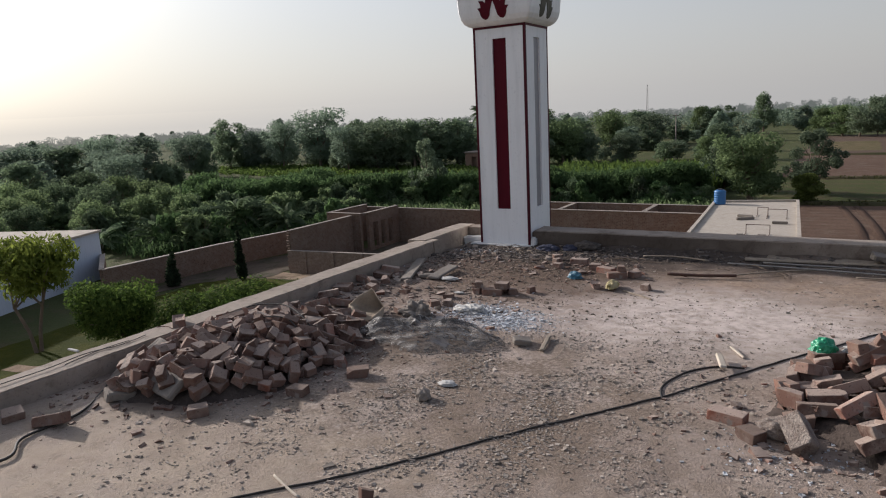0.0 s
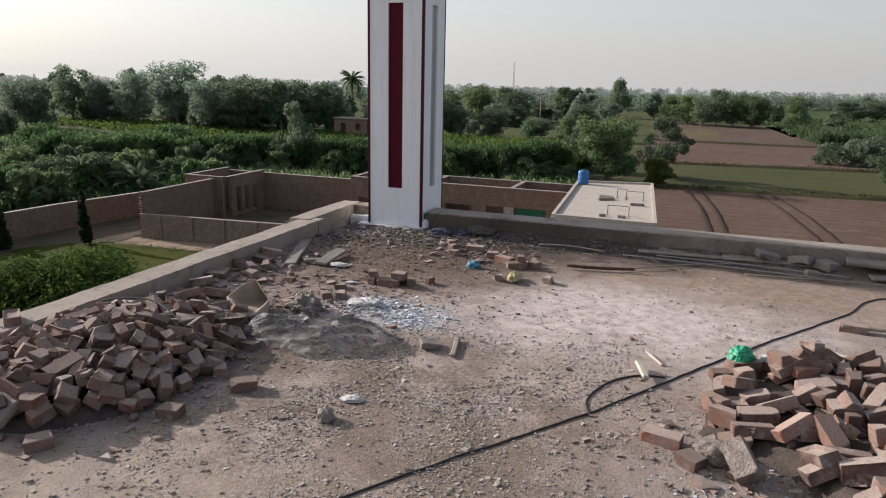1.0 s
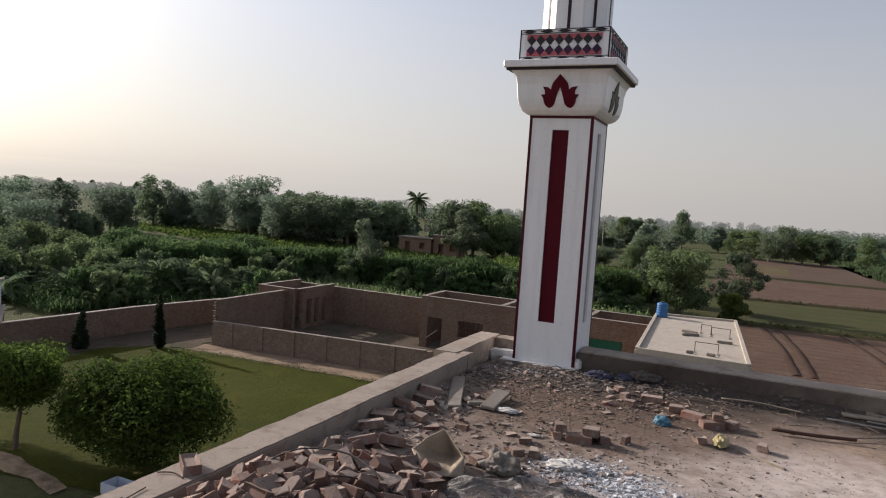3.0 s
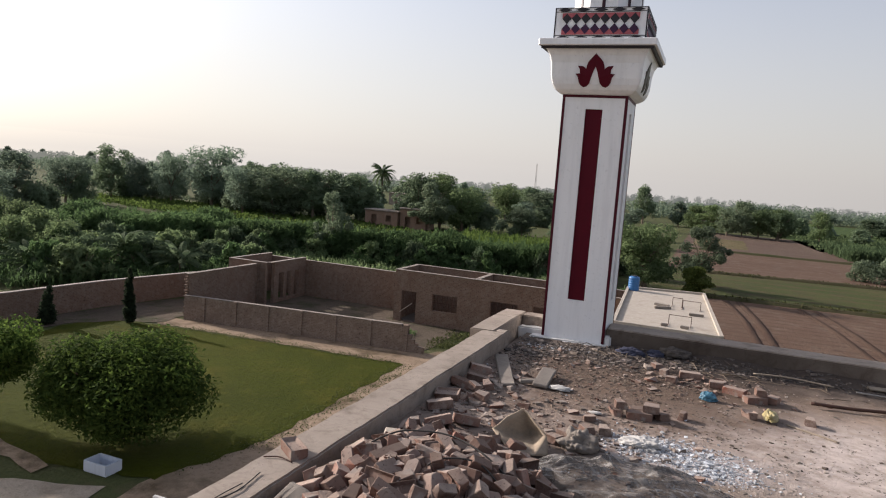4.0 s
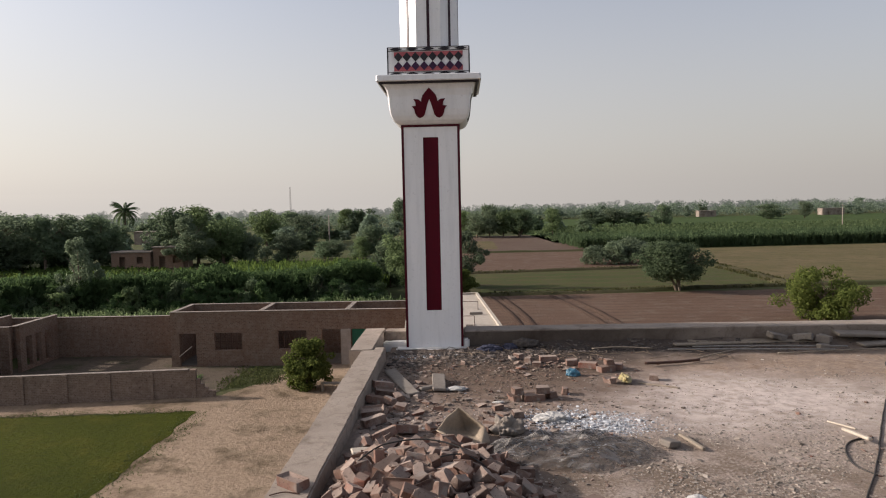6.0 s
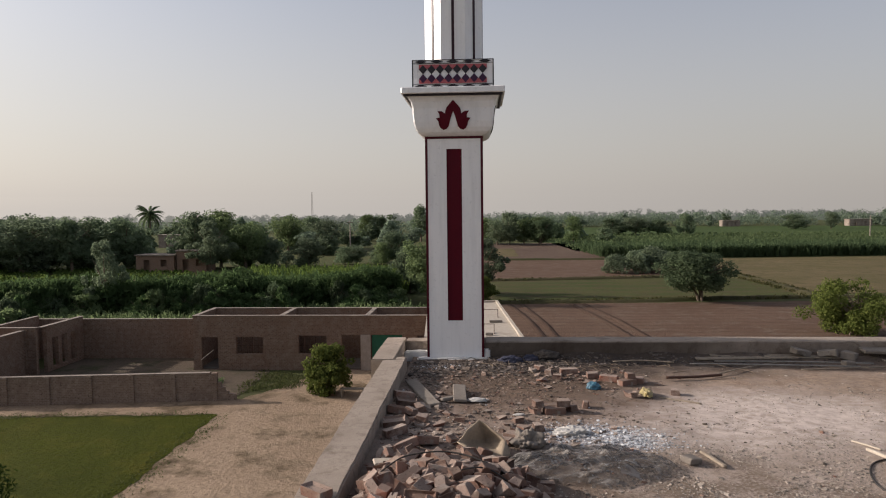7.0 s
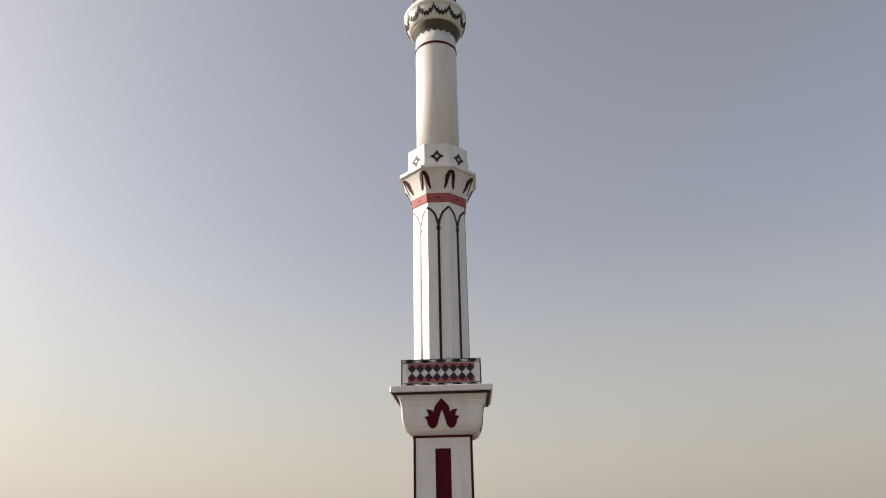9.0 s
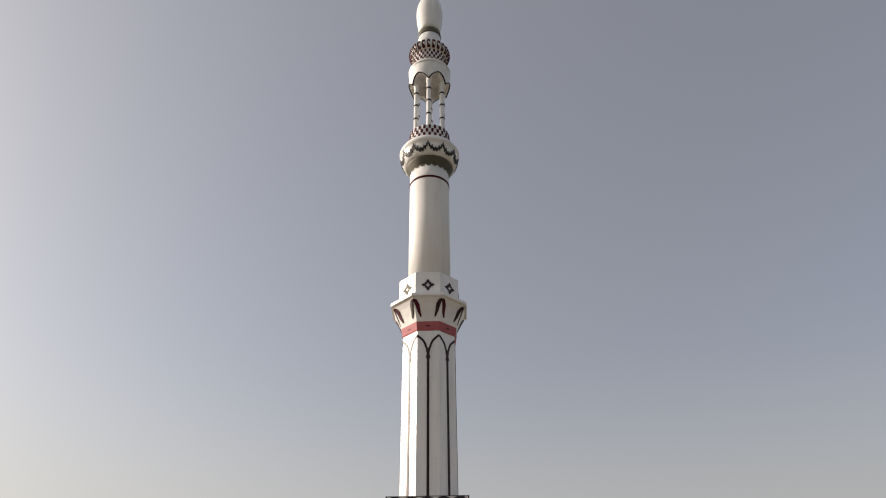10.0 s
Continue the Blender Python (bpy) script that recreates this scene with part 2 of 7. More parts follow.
def field_material(name, a, b, line=None, axis="y", row=0.8, patchy=None):
    m = Mat(name, 0.98, 0, 0.1)
    c = m.mix(m.ramp(m.noise(0.12, 6, 0.6), 0.35, 0.65), a, b)
    if patchy:
        c = m.mix(m.ramp(m.noise(0.5, 6, 0.65), 0.5, 0.65), c, patchy)
    if line:
        sep = m.node("ShaderNodeSeparateXYZ", Vector=m.co.outputs["Object"])
        wob = m.math("MULTIPLY", m.noise(0.3, 3), 1.2)
        s = m.math("SINE", m.math("MULTIPLY", m.math("ADD", sep.outputs[0 if axis == "x" else 1], wob), 6.283 / row))
        c = m.mix(m.math("MULTIPLY", m.ramp(s, 0.2, 1.0), m.ramp(m.noise(1.5, 4), 0.35, 0.65)), c, line)
    c = m.mix(m.ramp(m.noise(6, 5, 0.7), 0.5, 0.75), c, tuple(v * 0.72 for v in a))
    m.color(m.mix(1.0, c, GREYED, "MULTIPLY"))
    m.bump(m.noise(4, 6, 0.7), 0.8, 0.15)
    return m.m


ROOF = roof_material()
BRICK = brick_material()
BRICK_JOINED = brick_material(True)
WHITE = white_material("white_gloss_paint", (0.785, 0.775, 0.775), 0.32)
WHITE_LOW = white_material("white_limewash", (0.80, 0.79, 0.785), 0.6)
LINEPAINT = plain("near_black_maroon_paint", (0.022, 0.005, 0.010), (0.035, 0.008, 0.014), 9, 0.45, 0.2, 0.003, 0.3)
PURPLE = plain("dark_purple_paint", (0.03, 0.008, 0.035), (0.045, 0.012, 0.045), 9, 0.5, 0.2, 0.003, 0.3)
RED = plain("dark_red_enamel", (0.085, 0.002, 0.010), (0.07, 0.002, 0.009), 6, 0.55, 0.15, 0.003, 0.15)
TRIM = plain("deep_maroon_paint", (0.075, 0.004, 0.012), (0.05, 0.004, 0.01), 9, 0.5, 0.2, 0.003, 0.2)
WHITE_WORN = white_material("worn_dirty_limewash", (0.62, 0.605, 0.58), 0.8)
WHITE_SATIN = white_material("white_satin_paint", (0.76, 0.745, 0.735), 0.55)
BLACK = plain("black_paint", (0.016, 0.014, 0.018), (0.03, 0.024, 0.03), 12, 0.5, 0.15, 0.002)
PINK = plain("dusty_pink_paint", (0.42, 0.11, 0.12), (0.34, 0.085, 0.10), 8, 0.6, 0.15, 0.003)
OLIVE = plain("dark_olive_paint", (0.075, 0.07, 0.05), (0.11, 0.10, 0.075), 8, 0.6, 0.15, 0.003)
GREYPANEL = plain("grey_enamel", (0.30, 0.29, 0.30), (0.24, 0.235, 0.245), 6, 0.3, 0.15, 0.003, 0.5)
PLASTER = concrete_material("weathered_cement_plaster", (0.335, 0.285, 0.24), (0.43, 0.375, 0.32), (0.205, 0.165, 0.13))
PLASTER_DIRTY = concrete_material("dark_patched_cement_plaster", (0.25, 0.21, 0.175), (0.36, 0.31, 0.262), (0.13, 0.10, 0.08), (1.3, 0.0, 1.9, 0.22, 0.9))
SLAB = concrete_material("rough_concrete", (0.235, 0.21, 0.183), (0.32, 0.29, 0.255), (0.19, 0.165, 0.14))
ROOF2 = concrete_material("pale_mud_plaster_roof", (0.50, 0.45, 0.38), (0.58, 0.53, 0.46), (0.42, 0.37, 0.31))
MUDWALL = wall_brick_material("sun_dulled_brickwork", (0.185, 0.122, 0.092), (0.285, 0.188, 0.142), (0.30, 0.235, 0.19))
LOWWALL = wall_brick_material("pale_dusty_brickwork", (0.25, 0.18, 0.14), (0.33, 0.245, 0.195), (0.37, 0.30, 0.25))
# paler copy of the brickwork, with sunlight put into its colour
VILLAGE = wall_brick_material("sunlit_village_brickwork", (0.26, 0.16, 0.115), (0.40, 0.26, 0.19), (0.30, 0.235, 0.185))
CAP = plain("pale_mortar", (0.36, 0.31, 0.27), (0.26, 0.215, 0.18), 3, 0.95, 0.3, 0.02)
COPE = plain("weathered_mortar_coping", (0.30, 0.255, 0.215), (0.15, 0.12, 0.098), 1.3, 0.95, 0.5, 0.03)
BLUEWASH = white_material("pale_blue_limewash", (0.50, 0.545, 0.62), 0.8)
# dark colour stands for the dimness inside the house
DARKIN = plain("painted_dim_interior", (0.10, 0.085, 0.07), (0.14, 0.12, 0.10), 2, 0.95, 0.2)
GREENDOOR = plain("green_painted_steel", (0.012, 0.085, 0.05), (0.018, 0.11, 0.065), 4, 0.5, 0.2)
STONE = plain("gravel_stone", (0.33, 0.285, 0.242), (0.20, 0.168, 0.138), 20, 0.95, 0.4, 0.004, per_island=0.55)
SHARD = plain("white_marble_chips", (0.54, 0.54, 0.545), (0.28, 0.30, 0.325), 25, 0.7, 0.3, 0.003, per_island=0.5)
DARKCHIP = plain("charred_rubble", (0.05, 0.043, 0.04), (0.15, 0.125, 0.105), 20, 0.95, 0.4, 0.004, per_island=0.5)
WOOD = plain("grey_weathered_wood", (0.30, 0.25, 0.19), (0.19, 0.155, 0.12), 14, 0.9, 0.5, 0.004)
PALEWOOD = plain("pale_dry_wood", (0.50, 0.44, 0.36), (0.40, 0.34, 0.27), 14, 0.9, 0.4, 0.004)
RUST = plain("rusted_steel", (0.085, 0.04, 0.026), (0.05, 0.028, 0.02), 16, 0.8, 0.4, 0.003, 0.4)
PIPE = plain("dull_galvanised_pipe", (0.30, 0.28, 0.255), (0.20, 0.18, 0.16), 12, 0.55, 0.2, 0.002, 0.5)
RUBBER = plain("black_rubber_hose", (0.022, 0.02, 0.018), (0.06, 0.052, 0.045), 18, 0.7, 0.3, 0.003)
SACK = plain("torn_paper_sack", (0.36, 0.29, 0.21), (0.24, 0.19, 0.14), 7, 0.9, 0.5, 0.008)
GREENBAG = plain("thin_green_plastic", (0.012, 0.19, 0.09), (0.03, 0.30, 0.15), 9, 0.3, 0.5, 0.01, 0.5)
BLUEBAG = plain("thin_blue_plastic", (0.025, 0.085, 0.14), (0.05, 0.16, 0.22), 9, 0.35, 0.5, 0.01, 0.5)
YELLOW = plain("yellowed_plastic", (0.30, 0.24, 0.08), (0.36, 0.31, 0.20), 12, 0.6, 0.4, 0.006)
WHITERAG = plain("white_rag", (0.50, 0.485, 0.46), (0.36, 0.345, 0.32), 9, 0.9, 0.5, 0.008)
DARKCLOTH = plain("dark_blue_cloth", (0.03, 0.035, 0.06), (0.06, 0.06, 0.085), 8, 0.95, 0.5, 0.01)
TANKBLUE = plain("blue_plastic_tank", (0.02, 0.10, 0.27), (0.03, 0.14, 0.33), 3, 0.45, 0.1, 0.004, 0.5)
BARK = plain("grey_brown_bark", (0.12, 0.09, 0.065), (0.19, 0.15, 0.11), 5, 0.95, 0.6, 0.03)
LEAF_DARK = leaf_material("dark_green_leaves", (0.085, 0.12, 0.066), (0.14, 0.185, 0.10))
LEAF_DEEP = leaf_material("deep_green_clipped_leaves", (0.045, 0.082, 0.020), (0.125, 0.18, 0.040))
LEAF_CONE = leaf_material("dark_cypress_leaves", (0.020, 0.030, 0.017), (0.038, 0.052, 0.028))
LEAF_MID = leaf_material("mid_green_leaves", (0.115, 0.16, 0.074), (0.19, 0.245, 0.112))
LEAF_LIME = leaf_material("yellow_green_leaves", (0.075, 0.10, 0.026), (0.145, 0.17, 0.046))
LEAF_YELLOW = leaf_material("thin_yellow_green_leaves", (0.14, 0.18, 0.032), (0.225, 0.265, 0.055))
# the next two are paled for distance: haze sits in their leaf colour
LEAF_HAZY = leaf_material("haze_greyed_green_leaves", (0.125, 0.168, 0.098), (0.158, 0.205, 0.122))
LEAF_PALE = leaf_material("haze_paled_leaves", (0.158, 0.205, 0.145), (0.188, 0.24, 0.17))
LEAF_WOOD = leaf_material("dull_green_tree_leaves", (0.125, 0.16, 0.10), (0.165, 0.205, 0.128))
CANE = leaf_material("cane_leaves", (0.075, 0.125, 0.05), (0.115, 0.175, 0.068), (0.09, 0.145, 0.058))
# far cane and crop, with haze painted into the colour
CANE_FAR = leaf_material("haze_paled_cane_leaves", (0.098, 0.145, 0.07), (0.12, 0.17, 0.082))
CROP_FAR = leaf_material("haze_paled_crop_leaves", (0.125, 0.172, 0.08), (0.15, 0.195, 0.092))
WEEDS = leaf_material("dull_dark_weeds", (0.048, 0.062, 0.022), (0.088, 0.095, 0.04))
CROP = leaf_material("crop_leaves", (0.095, 0.145, 0.036), (0.13, 0.185, 0.048))
DRYGRASS = leaf_material("dry_weeds", (0.075, 0.085, 0.032), (0.135, 0.125, 0.055))
GROUND = field_material("dry_soil_and_weeds", (0.085, 0.105, 0.042), (0.105, 0.118, 0.048), patchy=(0.12, 0.11, 0.06))
LAWN = field_material("mown_lawn", (0.044, 0.057, 0.0012), (0.066, 0.079, 0.0018), patchy=(0.08, 0.082, 0.005))
# darker copy of the dirt, with the walls' shade put into its colour
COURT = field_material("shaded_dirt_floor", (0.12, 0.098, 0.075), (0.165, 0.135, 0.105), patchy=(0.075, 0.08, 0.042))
DIRT = field_material("pale_dirt_track", (0.31, 0.232, 0.162), (0.46, 0.358, 0.26), patchy=(0.16, 0.122, 0.078))
DRIVE = field_material("pale_concrete_drive", (0.44, 0.385, 0.315), (0.54, 0.475, 0.395), patchy=(0.31, 0.262, 0.208))
# darker than the ploughed soil, for the wheel ruts
RUT = field_material("dark_rut_soil", (0.085, 0.055, 0.042), (0.11, 0.075, 0.056))
PLOUGH = field_material("ploughed_soil", (0.145, 0.094, 0.068), (0.178, 0.12, 0.088), (0.115, 0.075, 0.055), "y", 1.6, (0.195, 0.15, 0.115))
PLOUGH2 = field_material("fallow_soil", (0.164, 0.123, 0.095), (0.137, 0.095, 0.076), (0.116, 0.082, 0.061), "y", 2.5)
GREENFIELD = field_material("short_green_crop", (0.069, 0.090, 0.029), (0.097, 0.103, 0.040), (0.120, 0.092, 0.055), "y", 4.0, (0.092, 0.081, 0.044))
STRAW = field_material("dry_stubble_field", (0.186, 0.148, 0.083), (0.138, 0.124, 0.058), patchy=(0.110, 0.103, 0.048))
BUND = field_material("weedy_bank", (0.065, 0.075, 0.032), (0.10, 0.085, 0.05))
FARGREEN = field_material("far_green_crop", (0.06, 0.10, 0.03), (0.08, 0.12, 0.04), (0.05, 0.085, 0.028), "y", 6.0)

# ---- builders ----


def mesh_of(bm, name):
    me = bpy.data.meshes.new(name)
    bm.normal_update()
    bm.to_mesh(me)
    bm.free()
    return me


def link(name, me, material, parent=None, label="", smooth=False):
    if isinstance(me, bmesh.types.BMesh):
        me = mesh_of(me, name)
    if material and not me.materials:
        me.materials.append(material)
    if smooth:
        me.polygons.foreach_set("use_smooth", [True] * len(me.polygons))
    ob = new(name, me)
    if parent:
        ob.parent = parent
    return tagged(ob, label)


def part(name, bm, material, parent, label="", smooth=False):
    return link(name, bm, material, parent, label, smooth)


def thing(name, label, category, at=(0, 0, 0), group="", kind=""):
    ob = new(name)
    ob.empty_display_size = 0.1
    ob.location = at
    return tagged(ob, label, category, group, kind)


def box(x0, x1, y0, y1, z0, z1, bevel=0.0, bm=None):
    bm2 = bmesh.new()
    bmesh.ops.create_cube(bm2, size=1, matrix=Matrix.Translation(((x0 + x1) / 2, (y0 + y1) / 2, (z0 + z1) / 2)) @ Matrix.Diagonal((x1 - x0, y1 - y0, z1 - z0, 1)))
    if bevel:
        bmesh.ops.bevel(bm2, geom=bm2.edges[:], offset=bevel, segments=2, affect="EDGES")
    if bm is None:
        return bm2
    merge(bm, bm2)
    return bm


def merge(bm, other):
    tmp = bpy.data.meshes.new("tmp")
    other.to_mesh(tmp)
    other.free()
    bm.from_mesh(tmp)
    bpy.data.meshes.remove(tmp)


def poly_mesh(name, verts, faces):
    me = bpy.data.meshes.new(name)
    me.from_pydata([tuple(v) for v in verts], [], [tuple(f) for f in faces])
    me.update()
    return me


def rings(profile, n, phase=0.0, closed=True, cx=0.0, cy=0.0, apothem=False):
    """A turned body: profile rows of radius and height, n sides."""
    bm = bmesh.new()
    k = 1 / math.cos(math.pi / n) if apothem else 1.0
    rows = []
    for r, z in profile:
        rows.append([bm.verts.new((cx + k * r * math.cos(phase + 2 * math.pi * i / n), cy + k * r * math.sin(phase + 2 * math.pi * i / n), z)) for i in range(n)])
    for a, b in zip(rows, rows[1:]):
        for i in range(n):
            bm.faces.new((a[i], a[(i + 1) % n], b[(i + 1) % n], b[i]))
    if closed:
        bm.faces.new(list(reversed(rows[0])))
        bm.faces.new(rows[-1])
    return bm


def plate(outline, to3d, depth_dir, thick=0.008, out=0.0):
    """A flat figure from a 2D outline, carried to 3D by to3d(u, v), with a small thickness along its normal."""
    bm = bmesh.new()
    d = Vector(depth_dir)
    lo = [bm.verts.new(Vector(to3d(u, v)) - d * 0.02) for u, v in outline]
    hi = [bm.verts.new(Vector(to3d(u, v)) + d * (thick + out)) for u, v in outline]
    n = len(outline)
    for i in range(n):
        bm.faces.new((lo[i], lo[(i + 1) % n], hi[(i + 1) % n], hi[i]))
    f = bm.faces.new(hi)
    f.normal_update()
    bmesh.ops.triangulate(bm, faces=[f], ngon_method="EAR_CLIP")
    bmesh.ops.recalc_face_normals(bm, faces=bm.faces[:])
    return bm


def ribbon_outline(points, width):
    """The outline of a band of the given width (or width per point) along 2D points."""
    left, right = [], []
    for i, p in enumerate(points):
        a, b = Vector(points[max(i - 1, 0)]), Vector(points[min(i + 1, len(points) - 1)])
        d = (b - a).normalized()
        w = (width[i] if isinstance(width, (list, tuple)) else width) / 2
        left.append((p[0] - d.y * w, p[1] + d.x * w))
        right.append((p[0] + d.y * w, p[1] - d.x * w))
    return left + right[::-1]


def tube(points, radius, n=6, bm=None):
    bm = bm or bmesh.new()
    rows = []
    pts = [Vector(p) for p in points]
    for i, p in enumerate(pts):
        d = (pts[min(i + 1, len(pts) - 1)] - pts[max(i - 1, 0)]).normalized()
        side = d.cross(Vector((0, 0, 1)))
        side = side.normalized() if side.length > 0.05 else Vector((1, 0, 0))
        up = side.cross(d)
        r = radius[i] if isinstance(radius, (list, tuple)) else radius
        rows.append([bm.verts.new(p + (side * math.cos(2 * math.pi * j / n) + up * math.sin(2 * math.pi * j / n)) * r) for j in range(n)])
    for a, b in zip(rows, rows[1:]):
        for j in range(n):
            bm.faces.new((a[j], a[(j + 1) % n], b[(j + 1) % n], b[j]))
    bm.faces.new(list(reversed(rows[0])))
    bm.faces.new(rows[-1])
    return bm


def spline(points, per=8):
    """Points on a smooth line through the given ones."""
    pts = [Vector(p) for p in points]
    out = []
    for i in range(len(pts) - 1):
        p0, p1, p2, p3 = pts[max(i - 1, 0)], pts[i], pts[i + 1], pts[min(i + 2, len(pts) - 1)]
        for k in range(per):
            t = k / per
            out.append(0.5 * ((2 * p1) + (p2 - p0) * t + (2 * p0 - 5 * p1 + 4 * p2 - p3) * t * t + (3 * p1 - p0 - 3 * p2 + p3) * t ** 3))
    out.append(pts[-1])
    return out


def roughen(bm, amount, scale=3.0, keep_below=None):
    for v in bm.verts:
        if keep_below is None or v.co.z > keep_below:
            v.co += noise.noise_vector(v.co * scale) * amount


G = -8.1  # the ground outside

# ---- the roof of the building ----
XL, XR, YN, YF = -0.56, 11.0, -15.0, 0.06  # inner faces of the parapets


def sag(x, y):
    """The screed falls a little towards the tower; only a thin bank of dirt lies against the parapet."""
    k = min(max((y + 3.4) / 2.2, 0.0), 1.0)
    near = min(max((1.5 - x) / 0.9, 0.0), 1.0)
    return 0.03 * k * k * (3 - 2 * k) + 0.07 * near * math.exp(-((y - 0.1) ** 2 / 0.04)) * (0.75 + 0.6 * noise.noise((x * 2, 0, 9)))


def floor_height(x, y):
    h = 0.012 * noise.noise((x * 1.3, y * 1.3, 0)) + 0.007 * noise.noise((x * 6, y * 6, 3))
    h += 0.03 * math.exp(-((x - 0.8) ** 2 / 0.9 + (y + 0.9) ** 2 / 0.5))
    h += 0.04 * math.exp(-((x + 0.5) ** 2 / 0.12)) * (1.0 if y < -1 else max(0.0, -y))
    h += 0.10 * math.exp(-((y - 0.1) ** 2 / 0.04)) * (0.75 + 0.6 * noise.noise((x * 2, 0, 9)))
    return max(h, -0.015) - sag(x, y)


def roof_floor():
    xs = np.arange(XL - 0.02, 7.0, 0.055)
    ys = np.arange(-9.0, YF + 0.06, 0.055)
    verts = [(x, y, floor_height(x, y)) for y in ys for x in xs]
    n = len(xs)
    faces = [(j * n + i, j * n + i + 1, (j + 1) * n + i + 1, (j + 1) * n + i) for j in range(len(ys) - 1) for i in range(n - 1)]
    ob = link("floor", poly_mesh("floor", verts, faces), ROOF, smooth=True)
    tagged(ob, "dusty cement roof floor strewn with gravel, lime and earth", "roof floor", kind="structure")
    slab = link("roof_slab", box(XL - 0.1, XR + 0.1, YN - 0.1, YF + 0.1, -0.35, -0.075), ROOF)
    tagged(slab, "thick cement roof slab under dust", "roof", kind="structure")


roof_floor()


def wall_run(name, x0, x1, y0, y1, z0, z1, material, label, category="wall", rough=0.009, step=0.07):
    """A solid wall with slightly worn, uneven faces."""
    bm = box(x0, x1, y0, y1, z0, z1, 0.012)
    long_x = (x1 - x0) > (y1 - y0)
    n = int(max(x1 - x0, y1 - y0) / step)
    for k in range(1, n):
        co = (x0 + (x1 - x0) * k / n, 0, 0) if long_x else (0, y0 + (y1 - y0) * k / n, 0)
        no = (1, 0, 0) if long_x else (0, 1, 0)
        bmesh.ops.bisect_plane(bm, geom=bm.verts[:] + bm.edges[:] + bm.faces[:], plane_co=co, plane_no=no)
    for v in bm.verts:
        v.co += noise.noise_vector(v.co * 2.5) * rough + noise.noise_vector(v.co * 13) * rough * 0.55
    return tagged(link(name, bm, material), label, category, kind="structure")


H = 0.18
wall_run("parapet_west", -0.84, XL, YN, -0.98, -0.45, H, PLASTER, "low cement-plastered roof parapet, worn and dusty")
wall_run("parapet_west_jog", -0.98, -0.70, -0.975, 0.45, -0.45, H + 0.003, PLASTER, "short parapet stepping out round the tower base")
wall_run("parapet_step", -0.695, -0.565, -0.976, -0.80, -0.45, H - 0.004, PLASTER, "short return of the low parapet")
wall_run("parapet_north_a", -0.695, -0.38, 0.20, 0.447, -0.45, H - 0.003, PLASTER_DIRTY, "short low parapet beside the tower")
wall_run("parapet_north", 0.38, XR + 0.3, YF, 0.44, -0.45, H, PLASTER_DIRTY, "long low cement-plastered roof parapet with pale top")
# thin strip in paler plaster than the parapet below it
wall_run("parapet_north_top", 0.40, XR + 0.29, YF + 0.012, 0.43, H - 0.008, H + 0.012, PLASTER, "thin pale plaster strip on the parapet top", rough=0.004)
wall_run("parapet_east", XR, XR + 0.3, YN, YF, -0.45, H, PLASTER, "low cement-plastered roof parapet")
wall_run("parapet_south", -0.84, XR + 0.3, YN - 0.3, YN, -0.45, H, PLASTER, "low cement-plastered roof parapet")
for nm, b in (("wall_west", (-0.80, -0.5, YN, 0.4)), ("wall_north", (-0.5, XR + 0.25, 0.12, 0.4)), ("wall_east", (XR - 0.05, XR + 0.25, YN, 0.1)), ("wall_south", (-0.5, XR - 0.06, YN - 0.2, YN + 0.1))):
    tagged(link(nm, box(*b, G, -0.46), PLASTER), "tall plastered outer wall of the building", "wall", kind="structure")

# ---- the tower ----
CY = 0.375  # its axis stands at x = 0, y = CY
W2 = 0.375


def side_frame(k, a):
    """On side k of a square with half width a round the axis: (u, z, out) to 3D, and the outward normal."""
    ang = -math.pi / 2 + k * math.pi / 2
    n = Vector((math.cos(ang), math.sin(ang), 0))
    u = Vector((-n.y, n.x, 0))
    c = Vector((0, CY, 0))
    return (lambda p, z, o=0.0: c + n * (a + o) + u * p + Vector((0, 0, z))), n


def oct_frame(k):
    ang = -math.pi / 2 + k * math.pi / 4
    n = Vector((math.cos(ang), math.sin(ang), 0))
    u = Vector((-n.y, n.x, 0))
    c = Vector((0, CY, 0))
    return (lambda p, z, a: c + n * a + u * p + Vector((0, 0, z))), n


CAP_PROFILE = [(0.385, 2.915), (0.425, 2.93), (0.468, 2.965), (0.498, 3.02), (0.515, 3.09), (0.522, 3.17), (0.527, 3.26), (0.545, 3.34), (0.578, 3.40), (0.615, 3.435)]


def cap_radius(z):
    for (a, za), (b, zb) in zip(CAP_PROFILE, CAP_PROFILE[1:]):
        if z <= zb:
            return a + (b - a) * max(0, (z - za)) / (zb - za)
    return CAP_PROFILE[-1][0]


LEAF_HALF = [(0, 0), (18, -20), (34, -40), (40, -58), (42, -75), (58, -62), (82, -60), (72, -78), (70, -98), (90, -100), (78, -118), (74, -140), (66, -155), (52, -165), (36, -160), (24, -145), (18, -120), (10, -90), (0, -62)]


def square_body(profile, seg=0.06):
    """A square turned body, bevelled a little at its four corners."""
    bm = bmesh.new()
    rows = []
    for r, z in profile:
        c = 0.018
        pts = []
        for sx, sy in ((-1, -1), (1, -1), (1, 1), (-1, 1)):
            a, b = (sx * r, sy * (r - c)), (sx * (r - c), sy * r)
            pts += [a, b] if sx * sy > 0 else [b, a]
        rows.append([bm.verts.new((x, CY + y, z)) for x, y in pts])
    n = 8
    for a, b in zip(rows, rows[1:]):
        for i in range(n):
            bm.faces.new((a[i], a[(i + 1) % n], b[(i + 1) % n], b[i]))
    bm.faces.new(rows[0])
    bm.faces.new(rows[-1])
    bmesh.ops.recalc_face_normals(bm, faces=bm.faces[:])
    return bm


